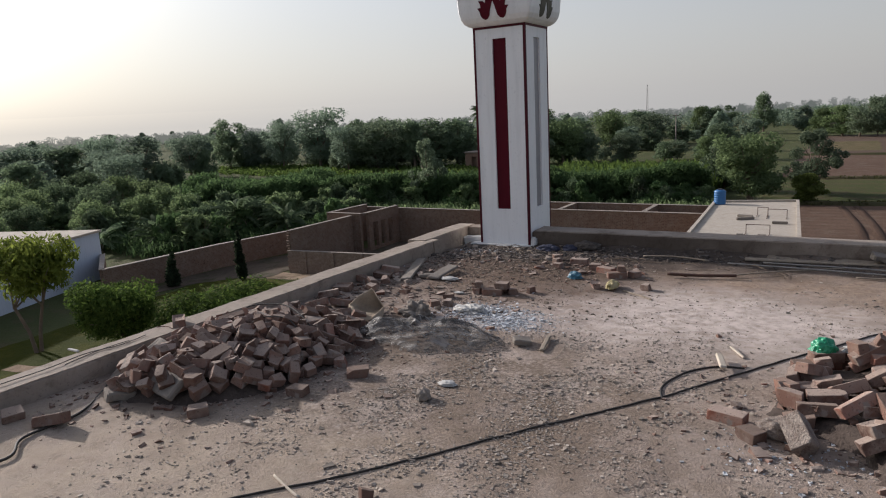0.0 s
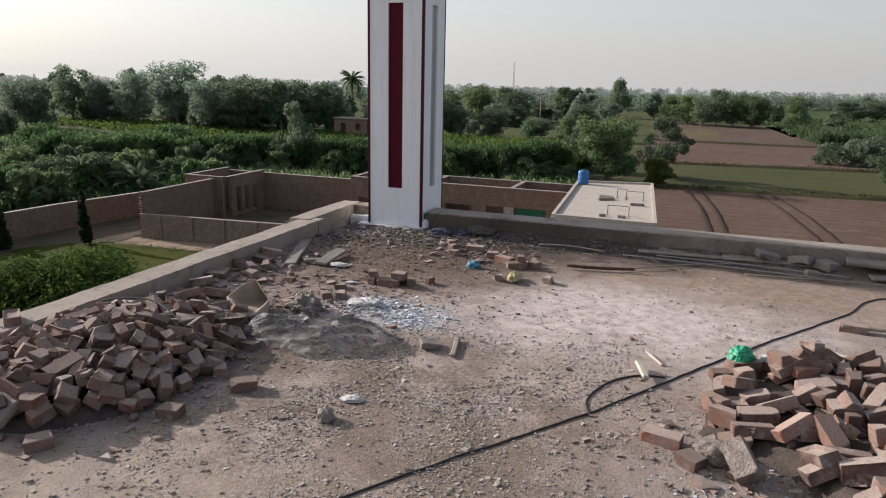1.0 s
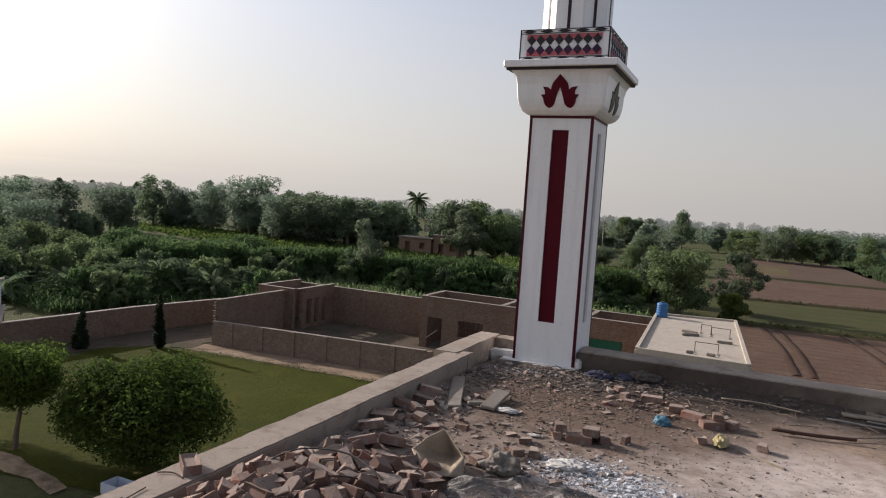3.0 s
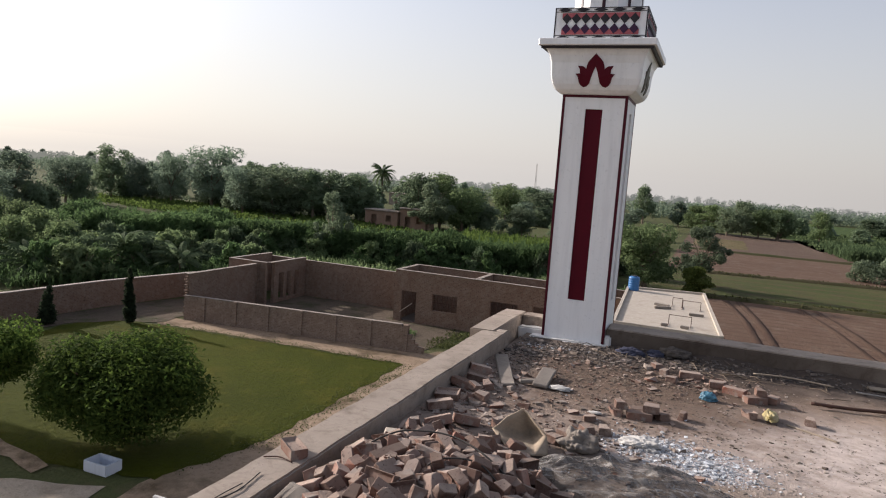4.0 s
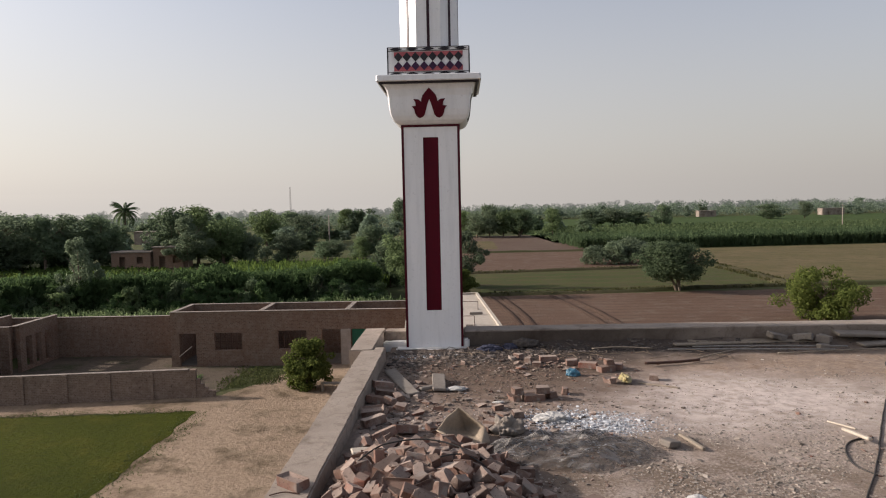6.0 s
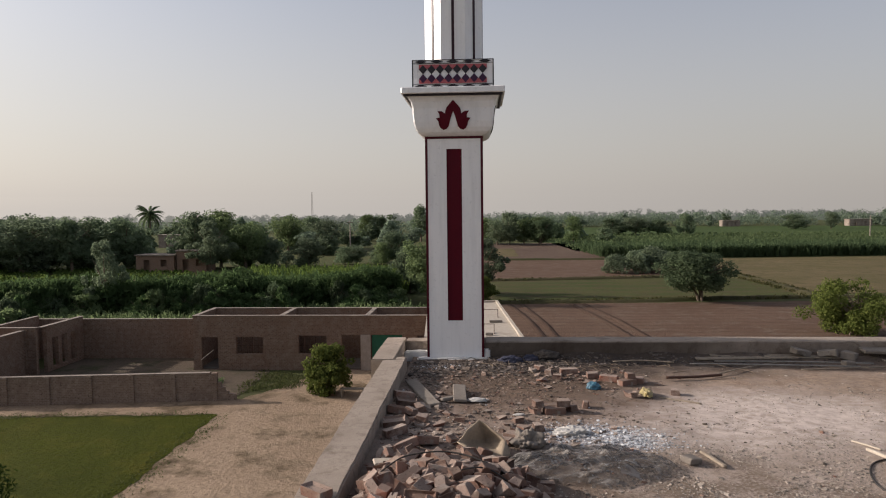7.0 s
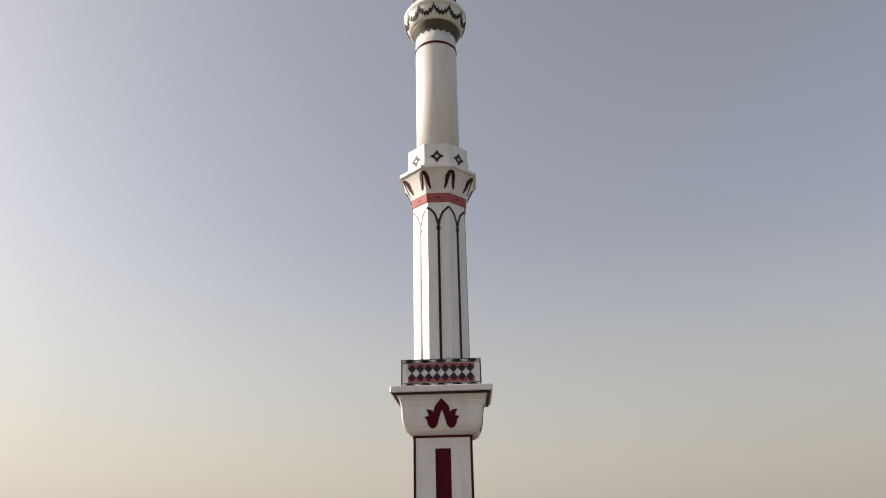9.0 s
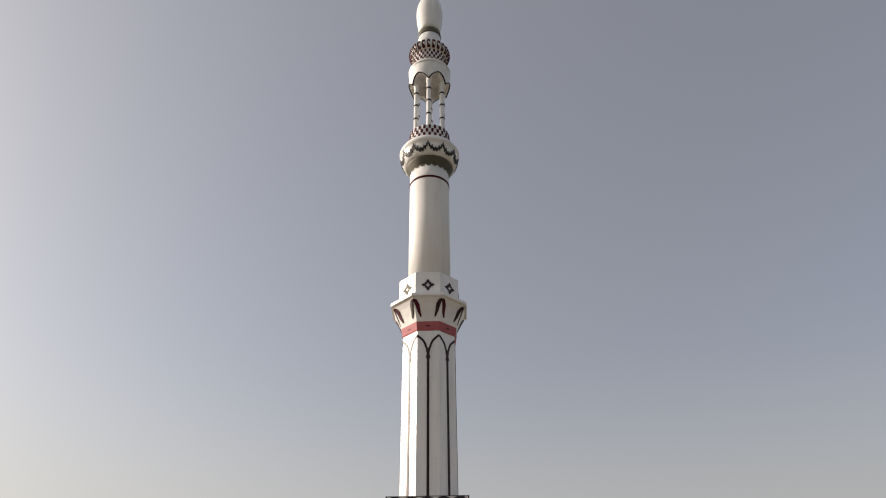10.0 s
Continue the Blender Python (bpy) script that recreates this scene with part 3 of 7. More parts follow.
def panelled_shaft():
    """The square shaft with a sunk panel on each side."""
    bm = bmesh.new()
    z0, z1, pz0, pz1, pw, dp = -0.2, 2.93, 0.485, 2.753, 0.1, 0.03
    for k in range(4):
        f, n = side_frame(k, W2)
        us, zs = (-W2, -pw, pw, W2), (z0, pz0, pz1, z1)
        for i in range(3):
            for j in range(3):
                if i == 1 and j == 1:
                    continue
                bm.faces.new([bm.verts.new(f(u, z)) for u, z in ((us[i], zs[j]), (us[i + 1], zs[j]), (us[i + 1], zs[j + 1]), (us[i], zs[j + 1]))])
        q = [(-pw, pz0), (pw, pz0), (pw, pz1), (-pw, pz1)]
        for a, b in zip(q, q[1:] + q[:1]):
            bm.faces.new([bm.verts.new(p) for p in (f(*a), f(*b), f(*b, -dp), f(*a, -dp))])
    bmesh.ops.remove_doubles(bm, verts=bm.verts[:], dist=0.0005)
    bmesh.ops.recalc_face_normals(bm, faces=bm.faces[:])
    return bm


def build_tower():
    t = thing("minaret", "tall white-painted minaret with dark red panels and painted motifs", "minaret", (0, CY, 0))
    inv = Matrix.Translation((0, -CY, 0))

    def level(z):
        """The upper works sit a little lower than the round numbers below."""
        return float(np.interp(z, (-1, 5.7, 5.85, 9.0, 9.31, 9.455, 9.655, 10.03, 10.05, 10.4, 11.5, 11.93, 12.15, 12.3, 12.585, 12.84, 12.98, 13.11, 13.23, 13.5, 16), (-1, 5.7, 5.74, 8.88, 9.12, 9.35, 9.53, 9.84, 9.90, 10.28, 11.38, 11.60, 11.86, 11.97, 12.27, 12.52, 12.7, 12.9, 13.08, 13.45, 15.95)))

    def add(name, bm, mat, parent=None, label="", smooth=False):
        for v in bm.verts:
            v.co.z = level(v.co.z)
        if parent is None:
            bmesh.ops.transform(bm, matrix=inv, verts=bm.verts[:])
            return part(name, bm, mat, t, label, smooth)
        bmesh.ops.transform(bm, matrix=inv, verts=bm.verts[:])
        return part(name, bm, mat, parent, label, smooth)

    for b, text in (((-0.52, 0.47, -0.085, 0.2, -0.25, -0.005), "limewashed plaster skirt"), ((-0.69, -0.378, 0.06, 0.2, -0.25, 0.065), "limewashed plaster block"), ((0.378, 0.465, 0.0, 0.2, -0.25, 0.10), "limewashed plaster fillet")):
        pad = box(*b, 0.018)
        bmesh.ops.subdivide_edges(pad, edges=[e for e in pad.edges if e.calc_length() > 0.15], cuts=4)
        roughen(pad, 0.022, 7)
        add("base_pad", pad, WHITE_WORN, label=text)
    body = add("shaft", panelled_shaft(), WHITE_LOW, label="white square shaft")
    for k in range(4):
        f, n = side_frame(k, W2)
        q = [(-0.1, 0.485), (0.1, 0.485), (0.1, 2.753), (-0.1, 2.753)]
        add("panel", plate(q, lambda u, z: f(u, z, -0.03), n, 0.003), RED if k in (0, 3) else GREYPANEL, body, "dark red sunk panel" if k in (0, 3) else "grey sunk panel")
        for s in (-1, 1):
            q = [(s * 0.347, 0.0), (s * 0.3765, 0.0), (s * 0.3765, 2.90), (s * 0.347, 2.90)]
            add("corner_stripe", plate(q, lambda u, z: f(u, z), n, 0.004), TRIM, body, "dark maroon corner stripe")
        q = [(-0.3765, 2.885), (0.3765, 2.885), (0.3765, 2.925), (-0.3765, 2.925)]
        add("top_stripe", plate(q, lambda u, z: f(u, z), n, 0.006), TRIM, body, "dark maroon stripe")
    cap = add("capital", square_body(CAP_PROFILE), WHITE, label="flaring white capital")
    for k in range(4):
        f, n = side_frame(k, 0)
        half = [(x * 0.00247, 3.358 + z * 0.00225) for x, z in LEAF_HALF]
        dense = []
        for (xa, za), (xb, zb) in zip(half, half[1:] + half[:1]):
            dense += [(xa, za), ((xa + xb) / 2, (za + zb) / 2)]
        for s in (-1, 1):
            o = [(s * x, z) for x, z in dense]
            add("leaf_motif", plate(o, lambda u, z: f(u, z, cap_radius(z)), n, 0.010), RED if k in (0, 3) else OLIVE, cap, "dark red leaf motif" if k in (0, 3) else "dark grey leaf motif")
    slab = add("cornice", square_body([(0.645, 3.432), (0.66, 3.44), (0.66, 3.505), (0.65, 3.512)]), WHITE, label="flat white cornice")
    for k in range(4):
        f, n = side_frame(k, 0.625)
        q = [(-0.63, 3.405), (0.63, 3.405), (0.63, 3.433), (-0.63, 3.433)]
        add("black_stripe", plate(q, lambda u, z: f(u, z, 0.004 if z > 3.41 else -0.012), n, 0.006), BLACK, slab, "black painted stripe")
    # the painted balustrade
    A = 0.52
    for k in range(4):
        f, n = side_frame(k, A)
        pan = bmesh.new()
        merge(pan, plate([(-A, 3.51), (A, 3.51), (A, 3.876), (-A, 3.876)], lambda u, z: f(u, z, -0.045), n, 0.04))
        rail = add("balustrade", pan, WHITE, label="white balustrade panel with painted diamonds")
        for z in (3.532, 3.842):
            for zz in (z - 0.017, z + 0.027):
                add("thin_line", plate([(-A, zz), (A, zz), (A, zz + 0.007), (-A, zz + 0.007)], lambda u, w: f(u, w), n, 0.003), BLACK, rail)
            for i in range(5):
                u0 = (i - 2) * 0.205
                add("lens_shape", plate([(u0 - 0.08, z + 0.008), (u0 - 0.03, z + 0.024), (u0, z + 0.034), (u0 + 0.03, z + 0.024), (u0 + 0.08, z + 0.008), (u0 + 0.03, z - 0.006), (u0, z - 0.012), (u0 - 0.03, z - 0.006)], lambda u, w: f(u, w), n, 0.004), BLACK, rail, "black painted lens shape")
        for u0 in (-A + 0.002, A - 0.012):
            add("edge_line", plate([(u0, 3.52), (u0 + 0.01, 3.52), (u0 + 0.01, 3.87), (u0, 3.87)], lambda u, w: f(u, w), n, 0.0035), BLACK, rail)
        for z0, z1 in ((3.575, 3.632), (3.758, 3.815)):
            add("pink_band", plate([(-0.435, z0), (0.435, z0), (0.435, z1), (-0.435, z1)], lambda u, w: f(u, w), n, 0.003), PINK, rail, "pink painted band")
        for i in range(8):
            u0 = (i - 3.5) * 0.109
            for zc, paint in ((3.638, PURPLE), (3.752, BLACK)):
                add("diamond", plate([(u0 - 0.052, zc), (u0, zc - 0.058), (u0 + 0.052, zc), (u0, zc + 0.058)], lambda u, w: f(u, w), n, 0.007), paint, rail, "dark painted diamond")
    # the eight-sided shaft
    OA = 0.38
    ph = -math.pi / 2 + math.pi / 8
    octs = add("octagonal_shaft", rings([(OA, 3.4), (OA, 6.36)], 8, ph, True, 0, CY, True), WHITE, label="white eight-sided shaft")
    hw = OA * math.tan(math.pi / 8)
    for k in range(8):
        f, n = oct_frame(k)
        g = lambda u, z: f(u, z, OA)
        add("line", plate(ribbon_outline([(0, 3.5), (0, 5.9), (0, 6.0)], [0.036, 0.036, 0.036]), g, n, 0.006), LINEPAINT, octs, "dark painted line")
        add("knob", plate([(0, 5.86), (0.034, 5.92), (0.018, 5.97), (0.034, 6.03), (0, 6.06), (-0.034, 6.03), (-0.018, 5.97), (-0.034, 5.92)], g, n, 0.007), LINEPAINT, octs)
        for s in (-1, 1):
            pts = [(0.004 * s, 6.02), (0.03 * s, 6.08), (0.045 * s, 6.13), (0.068 * s, 6.175), (0.105 * s, 6.215), (0.135 * s, 6.24), (s * hw, 6.262)]
            add("arch_line", plate(ribbon_outline(pts, 0.03), g, n, 0.006), LINEPAINT, octs, "dark painted arch line")
    add("pink_collar", rings([(OA + 0.006, 6.335), (OA + 0.012, 6.35), (OA + 0.03, 6.47), (OA + 0.02, 6.475)], 8, ph, True, 0, CY, True), PINK, label="pink painted collar")
    flare = [(OA + 0.02, 6.465), (0.435, 6.58), (0.49, 6.72), (0.535, 6.80), (0.565, 6.815)]
    gal = add("gallery_flare", rings(flare, 8, ph, True, 0, CY, True), WHITE, label="flaring eight-sided gallery")

    def flare_r(z):
        for (a, za), (b, zb) in zip(flare, flare[1:]):
            if z <= zb:
                return a + (b - a) * max(0, z - za) / (zb - za)
        return 0.56

    for k in range(8):
        f, n = oct_frame(k)
        for s in (-1, 1):
            pts = [(s * flare_r(6.78) * 0.414, 6.775), (s * (flare_r(6.76) * 0.414 - 0.03), 6.755), (s * (flare_r(6.7) * 0.414 - 0.05), 6.70), (s * (flare_r(6.62) * 0.414 - 0.055), 6.62), (s * (flare_r(6.55) * 0.414 - 0.075), 6.54)]
            add("arch_mark", plate(ribbon_outline(pts, [0.03, 0.052, 0.062, 0.045, 0.02]), lambda u, z: f(u, z, flare_r(z)), n, 0.008), TRIM if s < 0 else LINEPAINT, gal, "dark red painted arch mark")
        add("dot", plate([(-0.04, 6.405), (0, 6.395), (0.04, 6.405), (0, 6.415)], lambda u, z: f(u, z, OA + 0.02), n, 0.005), TRIM, gal)
    add("gallery_slab", rings([(0.555, 6.81), (0.572, 6.82), (0.572, 6.865), (0.56, 6.87)], 8, ph, True, 0, CY, True), WHITE, label="thin projecting slab")
    for k in range(8):
        f, n = oct_frame(k)
        w = 0.452 * 0.414 - 0.003
        pan = add("parapet_panel", plate([(-w, 6.86), (w, 6.86), (w, 7.28), (-w, 7.28)], lambda u, z: f(u, z, 0.42), n, 0.032), WHITE, label="white parapet panel with a painted flower")
        for i in range(8):
            a = i * math.pi / 4
            L, wd = (0.104, 0.028) if i % 2 == 0 else (0.07, 0.022)
            ca, sa = math.cos(a), math.sin(a)
            o = [(0.02, 0), (L * 0.6, wd), (L, 0), (L * 0.6, -wd)]
            o = [(x * ca - y * sa, 7.06 + x * sa + y * ca) for x, y in o]
            add("petal", plate(o, lambda u, z: f(u, z, 0.452), n, 0.006), LINEPAINT if k in (0, 1, 2) else OLIVE, pan, "dark painted petal")
    # the round shaft and the lantern
    col = [(0.335, 6.8), (0.335, 8.5), (0.337, 9.30), (0.336, 9.56)]
    rnd = add("round_shaft", rings(col, 40, 0, True, 0, CY), WHITE_SATIN, label="white round shaft", smooth=True)
    add("ring", rings([(0.336, 9.29), (0.346, 9.295), (0.346, 9.325), (0.336, 9.33)], 40, 0, False, 0, CY), TRIM, rnd, "dark red ring", True)
    add("olive_band", rings([(0.335, 9.50), (0.355, 9.53), (0.385, 9.62), (0.42, 9.67)], 40, 0, True, 0, CY), OLIVE, label="dark olive scalloped band", smooth=True)
    bowl = [(0.41, 9.655), (0.45, 9.70), (0.482, 9.78), (0.503, 9.88), (0.512, 9.96), (0.53, 9.975), (0.532, 10.03), (0.50, 10.05), (0.46, 10.055)]
    bw = add("bowl", rings(bowl, 48, 0, True, 0, CY), WHITE, label="rounded white bowl collar", smooth=True)

    def on_round(prof):
        def r_at(z):
            for (a, za), (b, zb) in zip(prof, prof[1:]):
                if z <= zb:
                    return a + (b - a) * max(0, z - za) / (zb - za)
            return prof[-1][0]

        def g(th, z, o=0.0):
            r = r_at(z) + o
            return Vector((r * math.cos(th), CY + r * math.sin(th), z))
        return g

    def wrapped(outline, g, thick=0.012):
        bm = bmesh.new()
        lo = [bm.verts.new(g(a, z, -0.03)) for a, z in outline]
        hi = [bm.verts.new(g(a, z, thick)) for a, z in outline]
        n = len(outline)
        for i in range(n):
            bm.faces.new((lo[i], lo[(i + 1) % n], hi[(i + 1) % n], hi[i]))
        f = bm.faces.new(hi)
        f.normal_update()
        bmesh.ops.triangulate(bm, faces=[f], ngon_method="EAR_CLIP")
        bmesh.ops.recalc_face_normals(bm, faces=bm.faces[:])
        return bm

    g = on_round(bowl)
    N = 12
    for i in range(N):
        c = 2 * math.pi * i / N
        p = math.pi / N
        up = [(-1, 9.80), (-0.84, 9.77), (-0.66, 9.785), (-0.55, 9.85), (-0.44, 9.81), (-0.3, 9.82), (-0.24, 9.88), (-0.12, 9.865), (-0.07, 9.91), (0, 9.945)]
        up += [(-a, z) for a, z in up[-2::-1]]
        o = up + [(a, z - 0.062 - 0.02 * (1 - abs(a))) for a, z in reversed(up)]
        add("crest", wrapped([(c + a * p, z) for a, z in o], g), BLACK, bw, "black painted crest")
    for i in range(20):
        c = 2 * math.pi * i / 20
        add("scallop", wrapped([(c - 0.15, 9.53), (c - 0.13, 9.49), (c - 0.07, 9.463), (c, 9.455), (c + 0.07, 9.463), (c + 0.13, 9.49), (c + 0.15, 9.53)], lambda a, z, o=0.0: Vector(((0.338 + o) * math.cos(a), CY + (0.338 + o) * math.sin(a), z)), 0.006), OLIVE, bw, "dark olive painted scallop")

    def checker(name, prof, rows, n, mat):
        b = add(name, rings(prof, 40, 0, True, 0, CY), WHITE, label="white band with a dark chequer pattern", smooth=True)
        gg = on_round(prof)
        z0, z1 = prof[0][1], prof[-1][1]
        dz = (z1 - z0) / rows
        for j in range(rows):
            for i in range(n):
                if (i + j) % 2:
                    a0, a1 = 2 * math.pi * i / n, 2 * math.pi * (i + 0.9) / n
                    add("chequer", wrapped([(a0, z0 + j * dz + 0.005), (a1, z0 + j * dz + 0.005), (a1, z0 + (j + 1) * dz - 0.005), (a0, z0 + (j + 1) * dz - 0.005)], gg, 0.008), mat, b)
        return b

    checker("chequer_band", [(0.385, 10.05), (0.37, 10.18), (0.36, 10.32), (0.355, 10.40)], 4, 48, TRIM)
    for i in range(6):
        a = -math.pi / 2 + i * math.pi / 3
        x, y = 0.275 * math.cos(a), CY + 0.275 * math.sin(a)
        c = add("column", rings([(0.05, 10.38), (0.042, 10.5), (0.042, 11.5), (0.052, 11.62), (0.06, 11.70)], 12, 0, True, x, y), WHITE, label="slender white column", smooth=True)
        for z in (10.72, 11.05, 11.36):
            add("column_ring", rings([(0.042, z - 0.02), (0.05, z - 0.014), (0.05, z + 0.014), (0.042, z + 0.02)], 12, 0, False, x, y), BLACK, c)
    # pointed arches between the columns, cut from a ring
    seg = 16
    bm = bmesh.new()
    rowsv = []
    line = []
    for i in range(6 * seg):
        th = 2 * math.pi * i / (6 * seg) - math.pi / 2
        q = abs(((i % seg) / seg) - 0.5) * 2
        zb = 11.93 - 0.30 * q ** 1.9 - 0.02 * q
        zt = 12.16
        zb = min(zb, zt - 0.03)
        line.append((th, zb))
        ro, ri = 0.335 + 0.07 * max(0, (zb - 11.5) / 0.65), 0.29
        rowsv.append([bm.verts.new((r * math.cos(th), CY + r * math.sin(th), z)) for r, z in ((ri, zb), (ro, zb), (0.40, zt), (0.29, zt))])
    m = len(rowsv)
    for i in range(m):
        a, b = rowsv[i], rowsv[(i + 1) % m]
        for j in range(4):
            bm.faces.new((a[j], b[j], b[(j + 1) % 4], a[(j + 1) % 4]))
    bmesh.ops.recalc_face_normals(bm, faces=bm.faces[:])
    arc = add("arcade", bm, WHITE, label="ring of small pointed arches", smooth=False)
    bm = bmesh.new()
    pts = [Vector(((0.342 + 0.07 * max(0, (z - 11.5) / 0.65)) * math.cos(a), CY + (0.342 + 0.07 * max(0, (z - 11.5) / 0.65)) * math.sin(a), z + 0.012)) for a, z in line]
    tube(pts + pts[:1], 0.015, 5, bm)
    add("arch_outline", bm, BLACK, arc, "dark outline of the arches")
    add("lantern_rim", rings([(0.30, 12.14), (0.405, 12.15), (0.408, 12.22), (0.37, 12.30), (0.34, 12.32)], 40, 0, True, 0, CY), WHITE, label="white moulded rim", smooth=True)
    checker("chequer_band", [(0.335, 12.30), (0.322, 12.42), (0.318, 12.52), (0.322, 12.60)], 4, 48, TRIM)
    crown = [(0.322, 12.585), (0.362, 12.635), (0.388, 12.70), (0.386, 12.77), (0.34, 12.84), (0.27, 12.88)]
    cr = add("crown", rings(crown, 40, 0, True, 0, CY), WHITE, label="white crown moulding", smooth=True)
    gg = on_round(crown)
    for i in range(24):
        a = 2 * math.pi * i / 24
        add("dark_slot", wrapped([(a - 0.075, 12.61), (a + 0.075, 12.61), (a + 0.078, 12.70), (a + 0.07, 12.79), (a, 12.825), (a - 0.07, 12.79), (a - 0.078, 12.70)], gg, 0.022), TRIM, cr)
    add("drum", rings([(0.275, 12.84), (0.25, 12.98), (0.222, 13.12)], 32, 0, True, 0, CY), WHITE, label="small white drum", smooth=True)
    add("neck", rings([(0.225, 13.11), (0.235, 13.14), (0.225, 13.21), (0.2, 13.23)], 32, 0, True, 0, CY), OLIVE, label="dark neck ring", smooth=True)
    dome = [(0.2, 13.22), (0.225, 13.3), (0.255, 13.45), (0.272, 13.62), (0.272, 13.76), (0.25, 13.93), (0.205, 14.08), (0.15, 14.24), (0.09, 14.42), (0.04, 14.6), (0.02, 14.7)]
    add("bulb_dome", rings(dome, 32, 0, True, 0, CY), WHITE, label="white bulb-shaped dome", smooth=True)
    add("spire", rings([(0.02, 14.68), (0.05, 14.76), (0.02, 14.84), (0.035, 14.9), (0.012, 14.97), (0.004, 15.2)], 12, 0, True, 0, CY), WHITE, label="small finial", smooth=True)
    return t


build_tower()

# ---- the land around ----
rng = np.random.default_rng(7)


def sheet(name, pts, z, material, label, category="field", ragged=0.7):
    """A flat piece of land between the given corners."""
    bm = bmesh.new()
    edge = []
    for (xa, ya), (xb, yb) in zip(pts, pts[1:] + pts[:1]):
        n = max(1, min(60, int(math.hypot(xb - xa, yb - ya) / ragged))) if ragged else 1
        for i in range(n):
            x, y = xa + (xb - xa) * i / n, ya + (yb - ya) * i / n
            w = noise.noise_vector((x * 0.45 / max(ragged, 0.1), y * 0.45 / max(ragged, 0.1), z)) * ragged * 0.75 if i else Vector((0, 0, 0))
            edge.append((x + w.x, y + w.y))
    f = bm.faces.new([bm.verts.new((x, y, z)) for x, y in edge])
    f.normal_update()
    if f.normal.z < 0:
        f.normal_flip()
    return tagged(link(name, bm, material), label, category, kind="structure")


def ground_sheet():
    rs = [0, 12, 25, 40, 60, 90, 140, 220, 350, 600, 1000, 1800, 3200]
    bm = bmesh.new()
    n = 48
    rows = []
    for r in rs[1:]:
        rows.append([bm.verts.new((r * math.cos(2 * math.pi * i / n), 20 + r * math.sin(2 * math.pi * i / n), G)) for i in range(n)])
    c = bm.verts.new((0, 20, G))
    for i in range(n):
        bm.faces.new((c, rows[0][i], rows[0][(i + 1) % n]))
    for a, b in zip(rows, rows[1:]):
        for i in range(n):
            bm.faces.new((a[i], b[i], b[(i + 1) % n], a[(i + 1) % n]))
    tagged(link("ground", bm, GROUND), "dry soil and weeds reaching the horizon", "ground", kind="structure")


ground_sheet()
sheet("lawn", [(-30, 4), (-13.6, 7.5), (-12.6, 12), (-12.7, 23.6), (-27, 22.6), (-32, 22)], G + 0.03, LAWN, "flat mown green lawn beside the dirt track", "lawn", 0.32)
sheet("dirt_track", [(-13.5, 4), (-0.8, 4), (-0.8, 34), (-9, 33), (-12.5, 26.5), (-28.5, 24.4), (-28.5, 22.8), (-12.9, 23.7), (-12.8, 12), (-13.8, 7.5)], G + 0.02, DIRT, "pale trodden dirt track and yard", "track", 0.3)
sheet("drive", [(-30, -20), (-0.8, -20), (-0.8, 4), (-13.5, 4), (-14.5, 6.5), (-20, 4.5), (-30, 2)], G + 0.024, DRIVE, "pale concrete drive with dusty patches", "track")
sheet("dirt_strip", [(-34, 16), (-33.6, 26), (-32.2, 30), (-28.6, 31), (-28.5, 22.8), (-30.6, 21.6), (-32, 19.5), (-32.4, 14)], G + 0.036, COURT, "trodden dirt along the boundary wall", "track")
sheet("garden_path", [(-27, 6.3), (-22.2, 7.2), (-19.6, 7.1), (-17, 6.6), (-17, 6.0), (-19.7, 6.3), (-22.5, 6.3), (-27, 5.6)], G + 0.042, DIRT, "narrow pale dirt path across the grass", "path")
# paler strip across the darker court floor
sheet("court_strip", [(-25.5, 28.6), (-18.4, 29.6), (-18.2, 31.2), (-21, 31.4), (-25.2, 30.4)], G + 0.034, DIRT, "pale dirt strip inside the court", "yard", 0.3)
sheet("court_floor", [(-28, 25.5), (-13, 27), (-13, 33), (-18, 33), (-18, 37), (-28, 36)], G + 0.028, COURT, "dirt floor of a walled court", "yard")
sheet("ploughed_field", [(2.5, 36), (80, 40), (80, 67), (-3, 62)], G + 0.03, PLOUGH, "brown ploughed field with tractor lines")
sheet("green_field", [(-4, 63), (36, 67.5), (35, 97), (33, 90), (-4, 84)], G + 0.03, GREENFIELD, "thin short green crop in a flat field")
sheet("fallow_field", [(-4, 85.5), (33, 91), (36, 97), (42, 122), (-4, 122)], G + 0.03, PLOUGH, "brown ploughed field")
sheet("fallow_field_far", [(-4, 124), (44, 124), (24, 150), (24, 185), (-4, 185)], G + 0.03, PLOUGH2, "pale brown fallow field")
sheet("stubble_field", [(37, 70), (110, 76), (150, 134), (44, 124), (37, 100)], G + 0.035, STRAW, "yellow-brown stubble field")
sheet("stubble_patch", [(-2, 132), (8, 132), (8, 160), (-2, 160)], G + 0.05, STRAW, "small yellowed crop patch")
sheet("far_crop", [(22, 149), (330, 160), (420, 330), (10, 330)], G + 0.03, FARGREEN, "wide flat green crop far off")
sheet("west_crop", [(-75, 68), (-26, 70), (-30, 98), (-85, 105)], G + 0.03, GREENFIELD, "bright green low crop between the trees")


